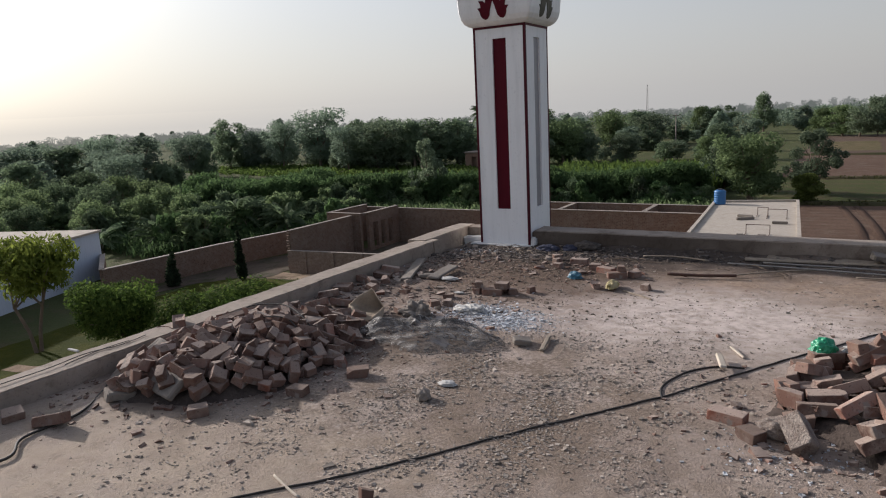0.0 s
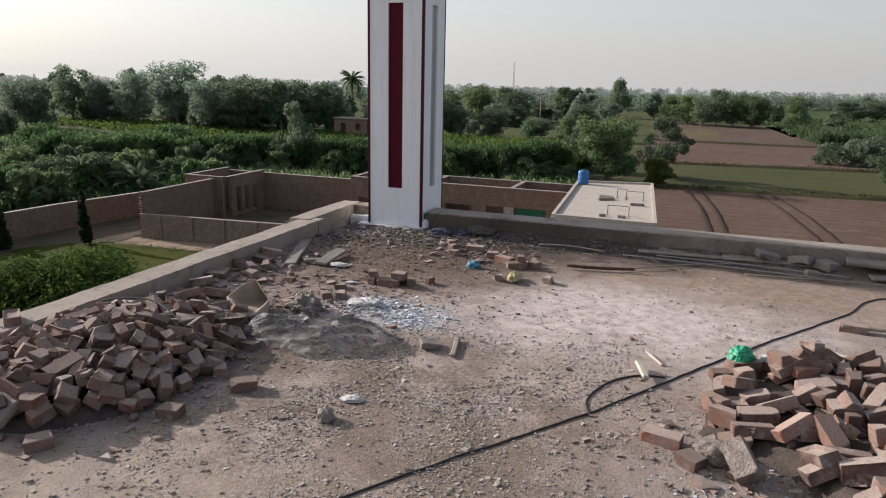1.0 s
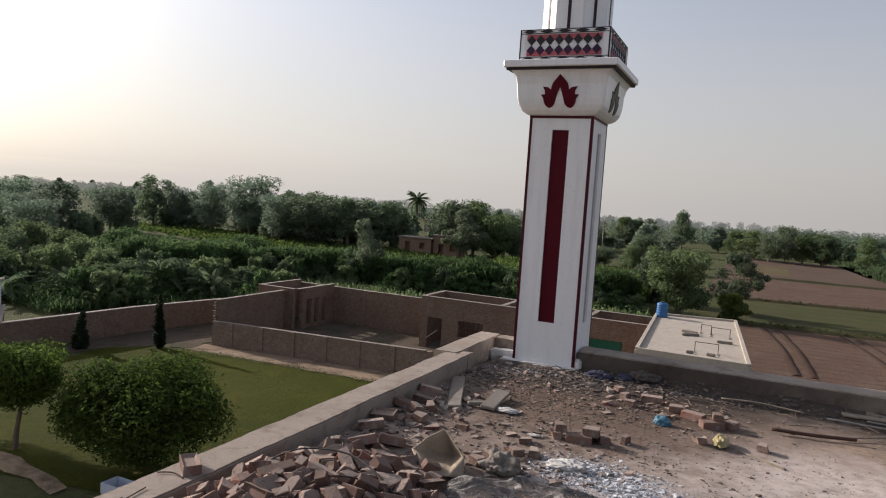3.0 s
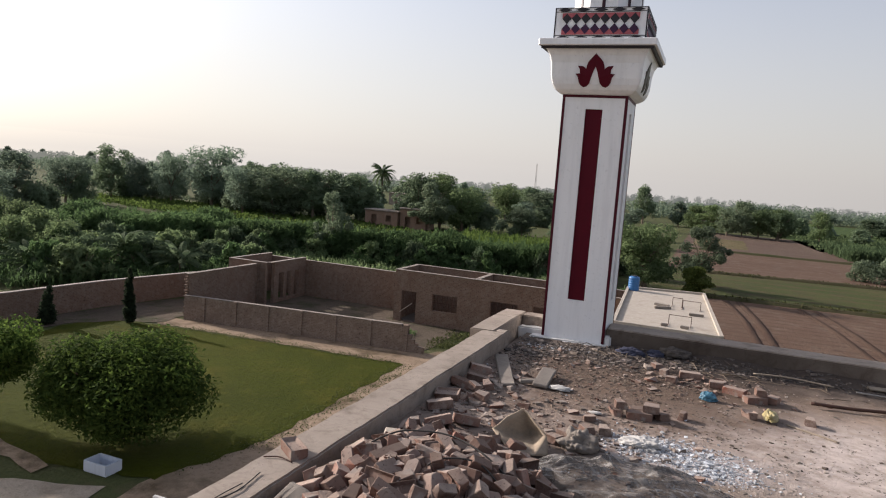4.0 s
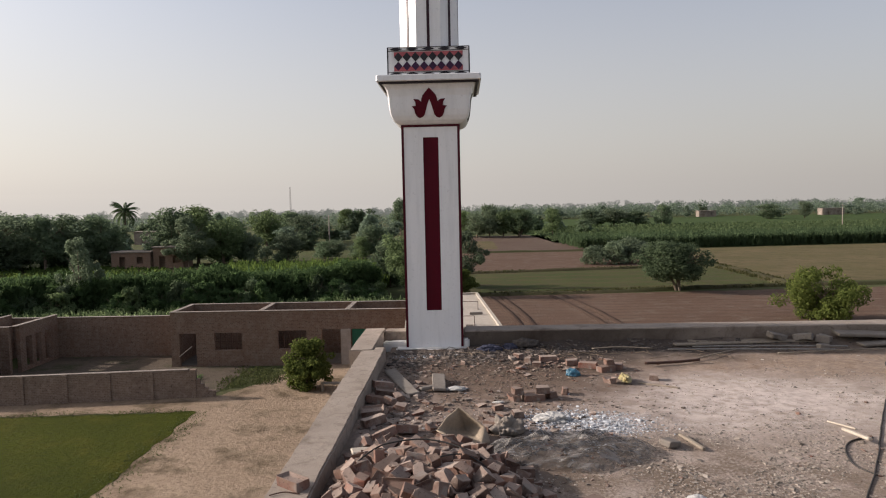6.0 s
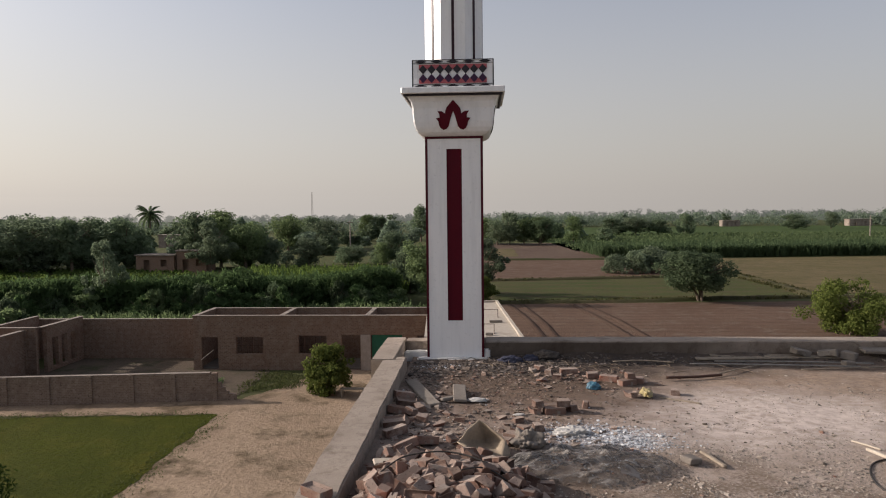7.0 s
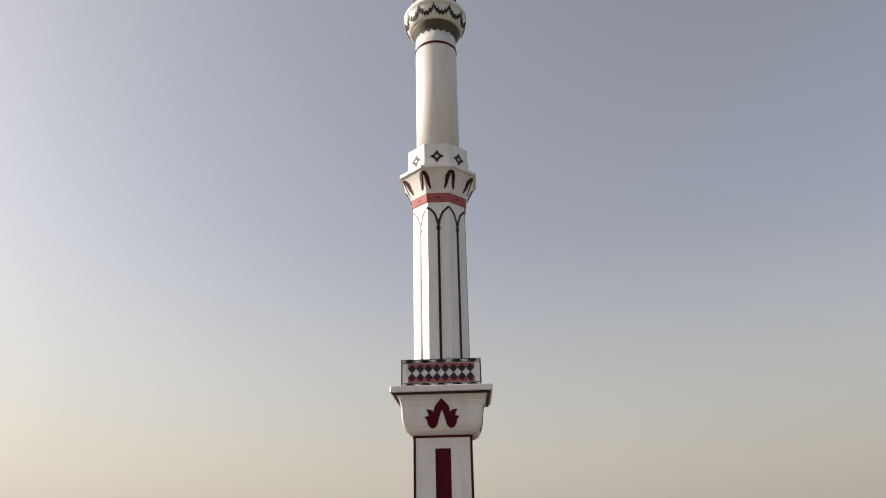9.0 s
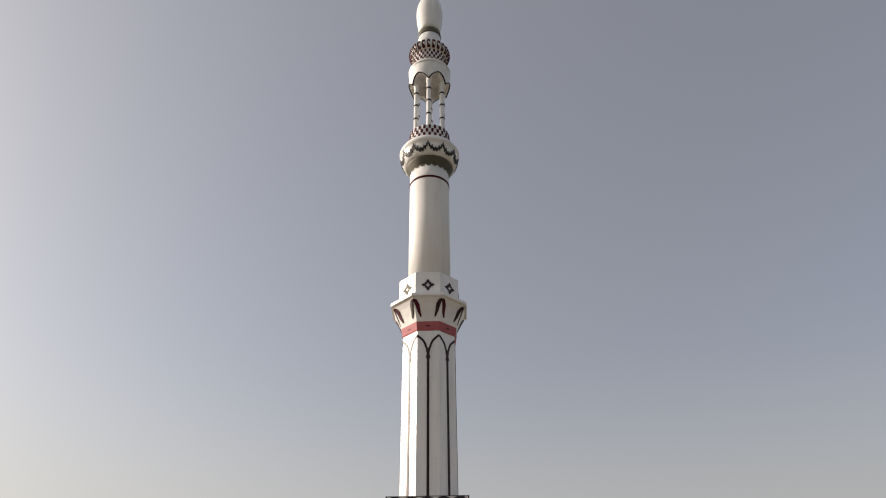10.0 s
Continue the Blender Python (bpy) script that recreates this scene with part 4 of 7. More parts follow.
def bank(name, pts, w, h, label, material=None):
    """A low weedy ridge between fields."""
    bm = bmesh.new()
    rows = []
    sp = spline([(x, y, 0) for x, y in pts], 14)
    for i, p in enumerate(sp):
        d = (sp[min(i + 1, len(sp) - 1)] - sp[max(i - 1, 0)]).normalized()
        s = Vector((-d.y, d.x, 0))
        k = 1 + 0.5 * noise.noise((p.x * 0.4, p.y * 0.4, 0))
        rows.append([bm.verts.new((p.x + s.x * w * a, p.y + s.y * w * a, G + h * b * k)) for a, b in ((-1, -0.1), (-0.5, 0.8), (0, 1), (0.5, 0.75), (1, -0.1))])
    for a, b in zip(rows, rows[1:]):
        for j in range(4):
            bm.faces.new((a[j], a[j + 1], b[j + 1], b[j]))
    bmesh.ops.recalc_face_normals(bm, faces=bm.faces[:])
    tagged(link(name, bm, material or BUND, smooth=True), label, "field bank", kind="structure")


bank("field_bank", [(-4, 62.5), (16, 64.0), (36, 66.8), (80, 67.6)], 0.6, 0.35, "low weedy earth bank between two fields")
bank("field_bank", [(-4, 84.6), (18, 87.5), (33, 90.3)], 0.6, 0.35, "low weedy earth bank between two fields")
bank("field_bank", [(36.5, 67.5), (37, 82), (36, 98), (43, 123)], 0.9, 0.4, "low weedy earth bank beside a crop")
bank("field_bank", [(-4, 123), (20, 123.4), (44, 123.2)], 0.7, 0.35, "low weedy earth bank between two fields")
for x0, x1 in ((9.6, 12.0), (10.9, 13.2), (3.2, 5.2), (4.4, 6.2)):
    bank("wheel_rut", [(x0, 62), ((x0 + x1) / 2 + 0.3, 52), (x1, 42)], 0.38, 0.13, "dark wheel rut in ploughed soil", RUT)

# ---- plants ----


def leaf_cloud(name, centres, count, size, rng, flat=0.0, droop=0.0, aspect=1.8):
    """Many small leaf blades scattered through a set of balls (x, y, z, r), denser towards their skins."""
    c = np.array(centres, float)
    w = c[:, 3] ** 2
    idx = rng.choice(len(c), count, p=w / w.sum())
    d = rng.normal(size=(count, 3))
    d /= np.linalg.norm(d, axis=1)[:, None]
    r = c[idx, 3] * (rng.uniform(0.3, 1.0, count) ** 0.5 + np.abs(rng.normal(0, 0.12, count)))
    pos = c[idx, :3] + d * r[:, None] * np.array([1, 1, 0.85])
    # blade frame: mostly facing outwards and up
    nrm = d + rng.normal(size=(count, 3)) * 0.55 + np.array([0, 0, 0.35])
    nrm /= np.linalg.norm(nrm, axis=1)[:, None]
    t = np.cross(nrm, rng.normal(size=(count, 3)))
    t[:, 2] -= droop
    t /= np.linalg.norm(t, axis=1)[:, None]
    b = np.cross(nrm, t)
    s = size * rng.uniform(0.6, 1.35, count)[:, None]
    v = np.stack([pos - t * s * aspect / 2, pos + b * s * 0.36, pos + t * s * aspect / 2 + nrm * s * 0.15, pos - b * s * 0.36], 1).reshape(-1, 3)
    me = bpy.data.meshes.new(name)
    me.vertices.add(len(v))
    me.vertices.foreach_set("co", v.ravel())
    me.loops.add(count * 4)
    me.loops.foreach_set("vertex_index", np.arange(count * 4))
    me.polygons.add(count)
    me.polygons.foreach_set("loop_start", np.arange(0, count * 4, 4))
    me.update(calc_edges=True)
    return me


def limbs(height, spread, trunk_r, n, rng, fork=0.45, stems=1):
    bm = bmesh.new()
    for s in range(stems):
        ox, oy = (rng.uniform(-0.1, 0.1, 2) * stems if stems > 1 else (0, 0))
        lean = rng.uniform(-0.25, 0.25, 2) * (2.2 if stems > 1 else 1)
        top = Vector((ox + lean[0], oy + lean[1], height * fork))
        tube([(ox, oy, -0.2), (ox + lean[0] * 0.3, oy + lean[1] * 0.3, height * fork * 0.45), top], [trunk_r * 1.25, trunk_r, trunk_r * 0.8], 7, bm)
        for i in range(n):
            a = 2 * math.pi * i / n + rng.uniform(-0.4, 0.4)
            e = Vector((math.cos(a) * spread * rng.uniform(0.5, 0.9), math.sin(a) * spread * rng.uniform(0.5, 0.9), height * rng.uniform(0.65, 0.92)))
            m = top.lerp(e, 0.5) + Vector((0, 0, height * 0.06))
            tube([top - Vector((0, 0, 0.1)), m, e], [trunk_r * 0.55, trunk_r * 0.35, trunk_r * 0.12], 5, bm)
    return mesh_of(bm, "trunk")


def sized(key, x, y, h, w, turn, label, name="tree", category="tree", group=""):
    """A tree of the given kind with the height h and crown radius w."""
    t = plant_tree(key, x, y, 1.0, turn, label, name, category, group)
    kh, kw = TREE_SIZE[key]
    t.scale = (w / kw, w / kw, h / kh)
    return t


TREE_SIZE = {}


def crown_balls(height, spread, base, n, rng, shape="round", ragged=0.9):
    out = []
    for i in range(n):
        a, u = rng.uniform(0, 2 * math.pi), rng.uniform(0, 1)
        z = base + (height - base) * rng.uniform(0.05, 0.92)
        k = (z - base) / (height - base)
        if shape == "round":
            w = math.sin(math.pi * min(max(k * 0.85 + 0.12, 0), 1)) ** 0.7
        elif shape == "umbrella":
            w = 0.55 + 0.5 * k
        elif shape == "cone":
            w = 1.02 - k * 0.85
        else:
            w = 0.9
        r = spread * w * math.sqrt(u) * rng.uniform(0.7, ragged)
        out.append((r * math.cos(a), r * math.sin(a), z + (height * rng.uniform(0, 0.09) if ragged > 1 and k > 0.7 else 0), spread * rng.uniform(0.18, 0.40) * (1.25 - 0.6 * u if ragged > 1 else 1)))
    return out


TREE_KINDS = {}


def tree_kind(key, height, spread, base, balls, leaves, size, material, shape="round", trunk_r=0.16, limb_n=6, stems=1, fork=0.4, droop=0.0, seed=1, ragged=0.9):
    r = np.random.default_rng(seed)
    cb = crown_balls(height, spread, base, balls, r, shape, ragged)
    TREE_SIZE[key] = (height * (1.09 if ragged > 1 else 1.02), spread * (1.22 if ragged > 1 else 1.08))
    TREE_KINDS[key] = (limbs(height, spread, trunk_r, limb_n, r, fork, stems), leaf_cloud("crown", cb, leaves, size, r, droop=droop), material)


def plant_tree(key, x, y, s=1.0, turn=0.0, label="", name="tree", category="tree", group="", sz=None):
    tr, cr, mat = TREE_KINDS[key]
    t = thing(name, label, category, (x, y, G), group)
    t.rotation_euler = (0, 0, turn)
    t.scale = (s, s, sz or s)
    link("trunk", tr, BARK, t)
    link("crown", cr, mat, t)
    return t


tree_kind("clipped", 3.5, 2.6, 1.0, 80, 44000, 0.088, LEAF_DEEP, "round", 0.11, 6, 1, 0.35, seed=3)
tree_kind("high_clipped", 3.8, 2.0, 2.15, 60, 20000, 0.105, LEAF_DEEP, "umbrella", 0.1, 6, 1, 0.45, seed=13)
tree_kind("small_lime", 4.2, 1.9, 2.3, 30, 5200, 0.14, LEAF_YELLOW, "umbrella", 0.07, 5, 2, 0.45, 0.6, seed=4)
tree_kind("shrub", 2.6, 1.35, 0.15, 40, 8000, 0.12, LEAF_LIME, "round", 0.06, 5, 2, 0.3, 0.3, seed=5, ragged=1.3)
tree_kind("acacia", 5.2, 3.1, 1.9, 60, 13000, 0.17, LEAF_DARK, "round", 0.10, 6, 6, 0.34, seed=6, ragged=1.2)
tree_kind("round_bush", 3.8, 2.6, 0.1, 60, 5200, 0.2, LEAF_MID, "round", 0.07, 6, 3, 0.25, 0.3, seed=91, ragged=1.1)
tree_kind("dark_bush", 3.9, 2.5, 0.1, 50, 5200, 0.2, LEAF_DARK, "round", 0.07, 6, 3, 0.25, 0.3, seed=92, ragged=1.2)
tree_kind("bush_lime", 4.6, 2.8, 0.2, 44, 12000, 0.16, LEAF_LIME, "round", 0.09, 6, 3, 0.25, 0.5, seed=8, ragged=1.3)
for i, (h, sp, bs, shp, mt) in enumerate((
        (8.0, 3.6, 0.9, "round", LEAF_WOOD), (9.5, 3.4, 1.0, "round", LEAF_MID), (7.0, 3.8, 0.9, "umbrella", LEAF_MID), (8.5, 3.0, 0.9, "column", LEAF_HAZY),
        (6.2, 3.3, 0.6, "round", LEAF_HAZY), (10.5, 3.6, 1.6, "umbrella", LEAF_WOOD), (7.5, 3.4, 1.2, "cone", LEAF_HAZY), (9.0, 3.8, 2.0, "umbrella", LEAF_PALE), (7.0, 3.5, 0.8, "round", LEAF_PALE), (10.0, 3.0, 1.5, "round", LEAF_PALE))):
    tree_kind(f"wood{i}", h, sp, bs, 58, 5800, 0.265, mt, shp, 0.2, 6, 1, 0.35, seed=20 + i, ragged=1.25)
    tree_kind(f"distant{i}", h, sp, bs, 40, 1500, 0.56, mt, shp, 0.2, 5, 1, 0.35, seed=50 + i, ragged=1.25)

tree_kind("airy", 7.0, 3.4, 1.3, 30, 7500, 0.24, LEAF_MID, "umbrella", 0.16, 7, 2, 0.35, seed=61, ragged=1.3)
tree_kind("airy_tall", 8.0, 3.2, 1.5, 28, 7000, 0.24, LEAF_WOOD, "round", 0.17, 7, 1, 0.4, seed=63, ragged=1.35)
for i, mt in enumerate((LEAF_HAZY, LEAF_WOOD)):
    tree_kind(f"undergrowth{i}", 3.4, 2.6, 0.1, 40, 2200, 0.3, mt, "round", 0.06, 5, 2, 0.25, 0.3, seed=95 + i, ragged=1.25)
for i, mt in enumerate((LEAF_MID, CANE, LEAF_DARK)):
    tree_kind(f"thicket{i}", 2.6, 1.6, 0.1, 24, 1700, 0.25, mt, "round", 0.05, 5, 2, 0.25, 0.4, seed=70 + i, ragged=1.35)

sized("clipped", -16.9, 9.3, 3.55, 3.2, 0.4, "broad round clipped dark green tree on the lawn")
sized("high_clipped", -21.3, 7.7, 3.7, 1.95, 2.1, "round green tree with a bare trunk on the lawn")
sized("small_lime", -27.7, 7.8, 5.2, 2.4, 1.1, "slender tree with yellow-green drooping leaves")
sized("shrub", -8.1, 27.5, 2.9, 1.6, 0.3, "rounded bright green shrub beside the dirt track", "shrub", "shrub")
sized("acacia", 22.9, 64.3, 5.2, 4.7, 0.7, "spreading thorn tree on a field bank")
sized("bush_lime", 28.6, 45.2, 4.5, 3.5, 0.4, "large yellow-green bush at the field's edge", "bush", "bush")
sized("shrub", 0.2, 63.8, 2.9, 2.0, 1.4, "light green bush behind the flat roof", "bush", "bush")
for x, y, h, w, k in ((-4.5, 63.9, 6.8, 4.2, "airy"), (0.6, 69.5, 6.7, 3.0, "airy_tall"), (-8.2, 72.3, 5.8, 2.6, "wood4")):
    sized(k, x, y, h, w, x, "leafy tree behind the flat-roofed building")
for x, y, h, w in ((-44.2, 101.5, 8.6, 4.4),):
    sized("airy_tall", x, y, h, w, x, "spreading tree before the brick village house")
sized("airy_tall", -36.6, 56.0, 7.4, 2.2, 0.6, "slender light green tree in front of the cane")
tagged(plant_tree("acacia", 16.5, 176.0, 1.25, 16.5), "lone spreading tree among fallow fields", "tree")
for x, y, h, w in ((20.5, 96.0, 2.6, 2.6), (23.4, 95.2, 3.2, 2.8), (26.0, 97.6, 3.6, 3.0), (28.6, 96.4, 2.8, 2.6), (31.0, 98.6, 2.4, 2.4), (29.0, 104.0, 3.0, 2.8)):
    sized("undergrowth1", x, y, h, w, x, "ragged low thorny bush at a field corner", "bush", "bush", "bushes at the field corner")


def cypress(x, y, h, r):
    rg = np.random.default_rng(int(h * 100))
    balls = [(rg.uniform(-0.09, 0.09), rg.uniform(-0.09, 0.09), z, r * (1.0 - 0.7 * z / h) * rg.uniform(0.75, 1.15)) for z in np.linspace(0.3, h, 24)]
    t = thing("cypress", "narrow dark cypress by the boundary wall", "tree", (x, y, G))
    bm = tube([(0, 0, -0.1), (0, 0, h * 0.6)], [0.07, 0.03], 6)
    part("trunk", bm, BARK, t)
    link("crown", leaf_cloud("crown", balls, 2600, 0.12, rg), LEAF_CONE, t)


cypress(-29.6, 21.8, 3.2, 0.36)
cypress(-32.6, 18.9, 2.1, 0.45)


def palm(x, y, h, n=26, L=2.6, label="date palm with a ragged crown", trunk=0.2):
    rg = np.random.default_rng(int(abs(x * 7 + y)))
    t = thing("palm", label, "palm tree", (x, y, G))
    part("trunk", tube([(0, 0, -0.2), (0.1, 0, h * 0.5), (0.05, 0.05, h)], [trunk * 1.2, trunk, trunk * 0.9], 8), BARK, t)
    verts, faces = [], []
    for i in range(n):
        a = 2 * math.pi * i / n + rg.uniform(-0.2, 0.2)
        up = rg.uniform(-0.5, 1.45)
        d = Vector((math.cos(a), math.sin(a), 0))
        side = Vector((-d.y, d.x, 0))
        p, ang = Vector((0.05, 0.05, h)), up
        for k in range(9):
            q = p + (d * math.cos(ang) + Vector((0, 0, math.sin(ang)))) * L / 9
            w = L * 0.11 * math.sin(math.pi * (k + 0.7) / 10)
            for s in (-1, 1):
                m = p.lerp(q, 0.5)
                b = len(verts)
                verts += [p, q, q + side * s * w + d * w * 0.8 - Vector((0, 0, w * 0.6)), p.lerp(q, 0.4) + side * s * w * 0.9 + d * w * 0.6 - Vector((0, 0, w * 0.6))]
                faces.append((b, b + 1, b + 2, b + 3))
            p, ang = q, ang - 0.17
    link("crown", poly_mesh("crown", verts, faces), LEAF_DARK, t)
    return t


palm(-77.5, 148, 9.2, 54, L=3.9, trunk=0.26)
for x, y, h in ((-43.0, 34.0, 2.0), (-46.5, 28.5, 0.8), (-39.5, 36.5, 1.1), (-49.5, 25.0, 0.7), (-46.0, 38.0, 1.2)):
    palm(x, y, h, 30, 3.0, "low young palm with feathery green fronds", 0.22)


def blades(name, pts, h, w, per, material, label, category, seed, lean=0.45):
    """A thicket of long narrow leaves standing on the given points."""
    rg = np.random.default_rng(seed)
    p = np.repeat(np.array(pts, float), per, 0)
    n = len(p)
    a = rg.uniform(0, 2 * np.pi, n)
    hh = h * rg.uniform(0.55, 1.1, n)
    d = np.stack([np.cos(a), np.sin(a), np.zeros(n)], 1)
    s = np.stack([-np.sin(a), np.cos(a), np.zeros(n)], 1)
    base = np.stack([p[:, 0] + rg.normal(0, 0.18, n), p[:, 1] + rg.normal(0, 0.18, n), np.full(n, G)], 1)
    base[:, 2] += hh * rg.uniform(0.0, 0.45, n)
    top = hh * rg.uniform(0.35, 0.6, n)
    ln = lean * hh * rg.uniform(0.3, 1.0, n)
    z = np.array([0, 0, 1.0])
    mid = base + d * (ln * 0.35)[:, None] + z * (top * 0.85)[:, None]
    tip = base + d * ln[:, None] + z * (top * rg.uniform(0.55, 1.05, n))[:, None]
    ww = (w * rg.uniform(0.6, 1.3, n))[:, None]
    v = np.stack([base - s * ww * 0.5, base + s * ww * 0.5, mid + s * ww * 0.5, mid - s * ww * 0.5, tip], 1).reshape(-1, 3)
    i = np.arange(n)[:, None] * 5
    faces = [tuple(f) for f in (i + np.array([0, 1, 2, 3])).tolist()] + [tuple(f) for f in (i + np.array([3, 2, 4])).tolist()]
    me = bpy.data.meshes.new(name)
    me.from_pydata(v.tolist(), [], faces)
    me.update()
    return tagged(link(name, me, material), label, category, kind="stuff")


def fill(poly, count, seed, edge=0.0):
    """Random places inside a polygon, some of them crowded along its first edge."""
    rg = np.random.default_rng(seed)
    p = np.array(poly, float)
    lo, hi = p.min(0), p.max(0)
    out = []
    while len(out) < count:
        q = rg.uniform(lo, hi, (count, 2))
        inside = np.zeros(len(q), bool)
        j = len(p) - 1
        for i in range(len(p)):
            c = ((p[i, 1] > q[:, 1]) != (p[j, 1] > q[:, 1])) & (q[:, 0] < (p[j, 0] - p[i, 0]) * (q[:, 1] - p[i, 1]) / (p[j, 1] - p[i, 1] + 1e-9) + p[i, 0])
            inside ^= c
            j = i
        out += q[inside].tolist()
    out = out[:count]
    if edge:
        for a, b in zip(p[:-1], p[1:]):
            k = int(np.linalg.norm(b - a) * edge)
            for u in rg.uniform(0, 1, k):
                out.append((a + (b - a) * u + rg.normal(0, 0.5, 2)).tolist())
            break
    return out




def hedge(name, poly, clumps, h, leaves, size, material, label, category, seed):
    """A dense stand of leafy canes: clumps that fill a strip of land up to an uneven top."""
    rg = np.random.default_rng(seed)
    balls = []
    for x, y in fill(poly, clumps, seed):
        top = h * (0.85 + 0.3 * noise.noise((x * 0.22, y * 0.22, seed))) * rg.uniform(0.85, 1.08)
        for k in (0.18, 0.45, 0.7, 0.9):
            balls.append((x + rg.normal(0, 0.25), y + rg.normal(0, 0.25), top * k, top * rg.uniform(0.13, 0.22)))
    ob = link(name, leaf_cloud(name, balls, leaves, size, rg, droop=0.7, aspect=3.4), material)
    ob.location = (0, 0, G)
    return tagged(ob, label, category, kind="stuff")


hedge("sugar_cane", [(-48, 52), (-37, 55), (-19, 59.5), (-8.5, 63), (-9, 65.5), (-20, 63), (-37.5, 58.5), (-48.5, 56)], 620, 3.6, 80000, 0.2, CANE, "dense stand of tall green sugar cane", "sugar cane", 11)
hedge("sugar_cane", [(-62, 42), (-55, 44.5), (-47, 51), (-49, 57), (-58, 54), (-66, 50)], 320, 3.9, 42000, 0.22, CANE, "dense dark stand of tall cane beyond the wall", "sugar cane", 32)
blades("sugar_cane", fill([(-48, 53), (-37, 56), (-26, 57.5), (-19, 60.5), (-8.5, 64), (-9, 68), (-20, 66), (-50, 62)], 1300, 1), 3.6, 0.14, 9, CANE, "tall sugar cane behind the outer rows", "sugar cane", 111)
blades("crop_rows", fill([(-30, 66), (-9, 68), (-6, 92), (-34, 92)], 2600, 31), 2.3, 0.15, 9, CROP, "bright green crop behind the cane", "crop", 31)
blades("crop_rows", fill([(-66, 54), (-50, 58), (-32, 64), (-34, 74), (-68, 66)], 1800, 34), 2.4, 0.15, 8, CROP, "green crop between cane and trees", "crop", 34)
srg = np.random.default_rng(77)
for n, poly in ((46, [(-56, 27), (-43.5, 25), (-36, 37), (-32, 48), (-46, 50), (-56, 42)]), (34, [(-60, 47), (-48, 50.5), (-37, 53.8), (-18, 57.5), (-8, 61.5), (-8, 62.6), (-19, 59), (-37, 55.2), (-48, 52)]), (12, [(-70, 30), (-56, 34), (-54, 42), (-66, 40)])):
    for x, y in fill(poly, n, n):
        sized(f"thicket{int(srg.integers(0, 3))}", x, y, srg.uniform(1.3, 3.1), srg.uniform(1.2, 2.4), srg.uniform(0, 6.28), "ragged green shrub in the thicket beyond the wall", "shrub", "shrub", "shrubs beyond the wall")
blades("reeds", fill([(-56, 26), (-43, 24), (-35, 36), (-31, 48), (-46, 50), (-56, 42)], 1500, 5), 1.2, 0.09, 9, CANE, "low tangle of green reeds and weeds", "reeds", 12, 0.9)
blades("roadside_weeds", fill([(-46, 48), (-31, 47), (-18, 48), (-4, 56), (-8, 62), (-20, 58), (-37, 54)], 900, 33), 1.0, 0.10, 8, LEAF_MID, "rough weeds along the foot of the cane", "weeds", 33, 0.7)
for i, (x, y, h, w) in enumerate(((-66, 27, 3.9, 3.0), (-61.5, 25.5, 3.4, 2.6), (-70, 30.5, 4.2, 3.2), (-57.5, 29.5, 3.5, 2.6), (-61.5, 32.5, 4.1, 3.1), (-56, 34, 3.6, 2.7), (-53.6, 37, 3.3, 2.3), (-66, 36, 4.3, 3.2), (-58.5, 38.5, 3.9, 2.9), (-74.5, 25, 4.2, 3.2), (-72, 35, 4.4, 3.0), (-64, 41, 4.2, 3.0), (-59, 21, 3.3, 2.6), (-64, 18, 3.5, 2.8), (-78, 33, 4.6, 3.2), (-71, 42, 4.6, 3.2), (-79, 42, 5.0, 3.4), (-57, 14, 3.2, 2.5), (-70, 21, 3.8, 3.0))):
    sized(("round_bush", "dark_bush", "round_bush")[i % 3], x, y, h, w, i * 1.7, "big rounded leafy bush in the thicket beyond the wall", "bush", "bush", "bushes beyond the wall")
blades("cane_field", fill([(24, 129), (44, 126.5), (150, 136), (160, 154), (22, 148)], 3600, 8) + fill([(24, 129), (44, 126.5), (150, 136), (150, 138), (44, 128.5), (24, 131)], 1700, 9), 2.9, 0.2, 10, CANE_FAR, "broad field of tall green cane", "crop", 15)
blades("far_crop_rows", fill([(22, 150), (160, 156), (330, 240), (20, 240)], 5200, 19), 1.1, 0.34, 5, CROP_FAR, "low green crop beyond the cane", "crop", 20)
blades("young_crop", fill([(-125, 92), (-70, 80), (-40, 95), (-60, 104), (-120, 108)], 1800, 10), 0.9, 0.3, 5, CROP, "bright green low crop", "crop", 16)
blades("court_weeds", fill([(-26, 26), (-15, 27.2), (-15, 30.5), (-19, 31), (-26, 29)], 420, 41), 0.4, 0.06, 7, CANE, "patch of green weeds inside the court", "weeds", 41, 0.8)
blades("yard_weeds", fill([(-13.3, 27.4), (-10.2, 28.7), (-9.6, 31), (-13.5, 33)], 260, 21), 0.2, 0.05, 7, WEEDS, "tufts of weeds by the building", "weeds", 17)
blades("yard_weeds", fill([(-13.6, 8), (-12.0, 12), (-12.0, 23.5), (-13.3, 23.5), (-13.2, 12)], 300, 22) + fill([(-27, 22.3), (-13, 23.4), (-13, 24.1), (-27, 23.1)], 260, 23), 0.1, 0.04, 7, WEEDS, "ragged grass along the lawn's edge", "grass", 18)
blades("bank_weeds", fill([(-3, 61.8), (36, 66.4), (36, 67.2), (-3, 62.8)], 420, 24) + fill([(-3, 84.2), (32, 89.4), (32, 90.6), (-3, 85.2)], 300, 25) + fill([(36, 68), (38, 68), (38, 96), (35.5, 96)], 420, 26), 0.5, 0.10, 6, DRYGRASS, "weeds along the field banks", "weeds", 19)


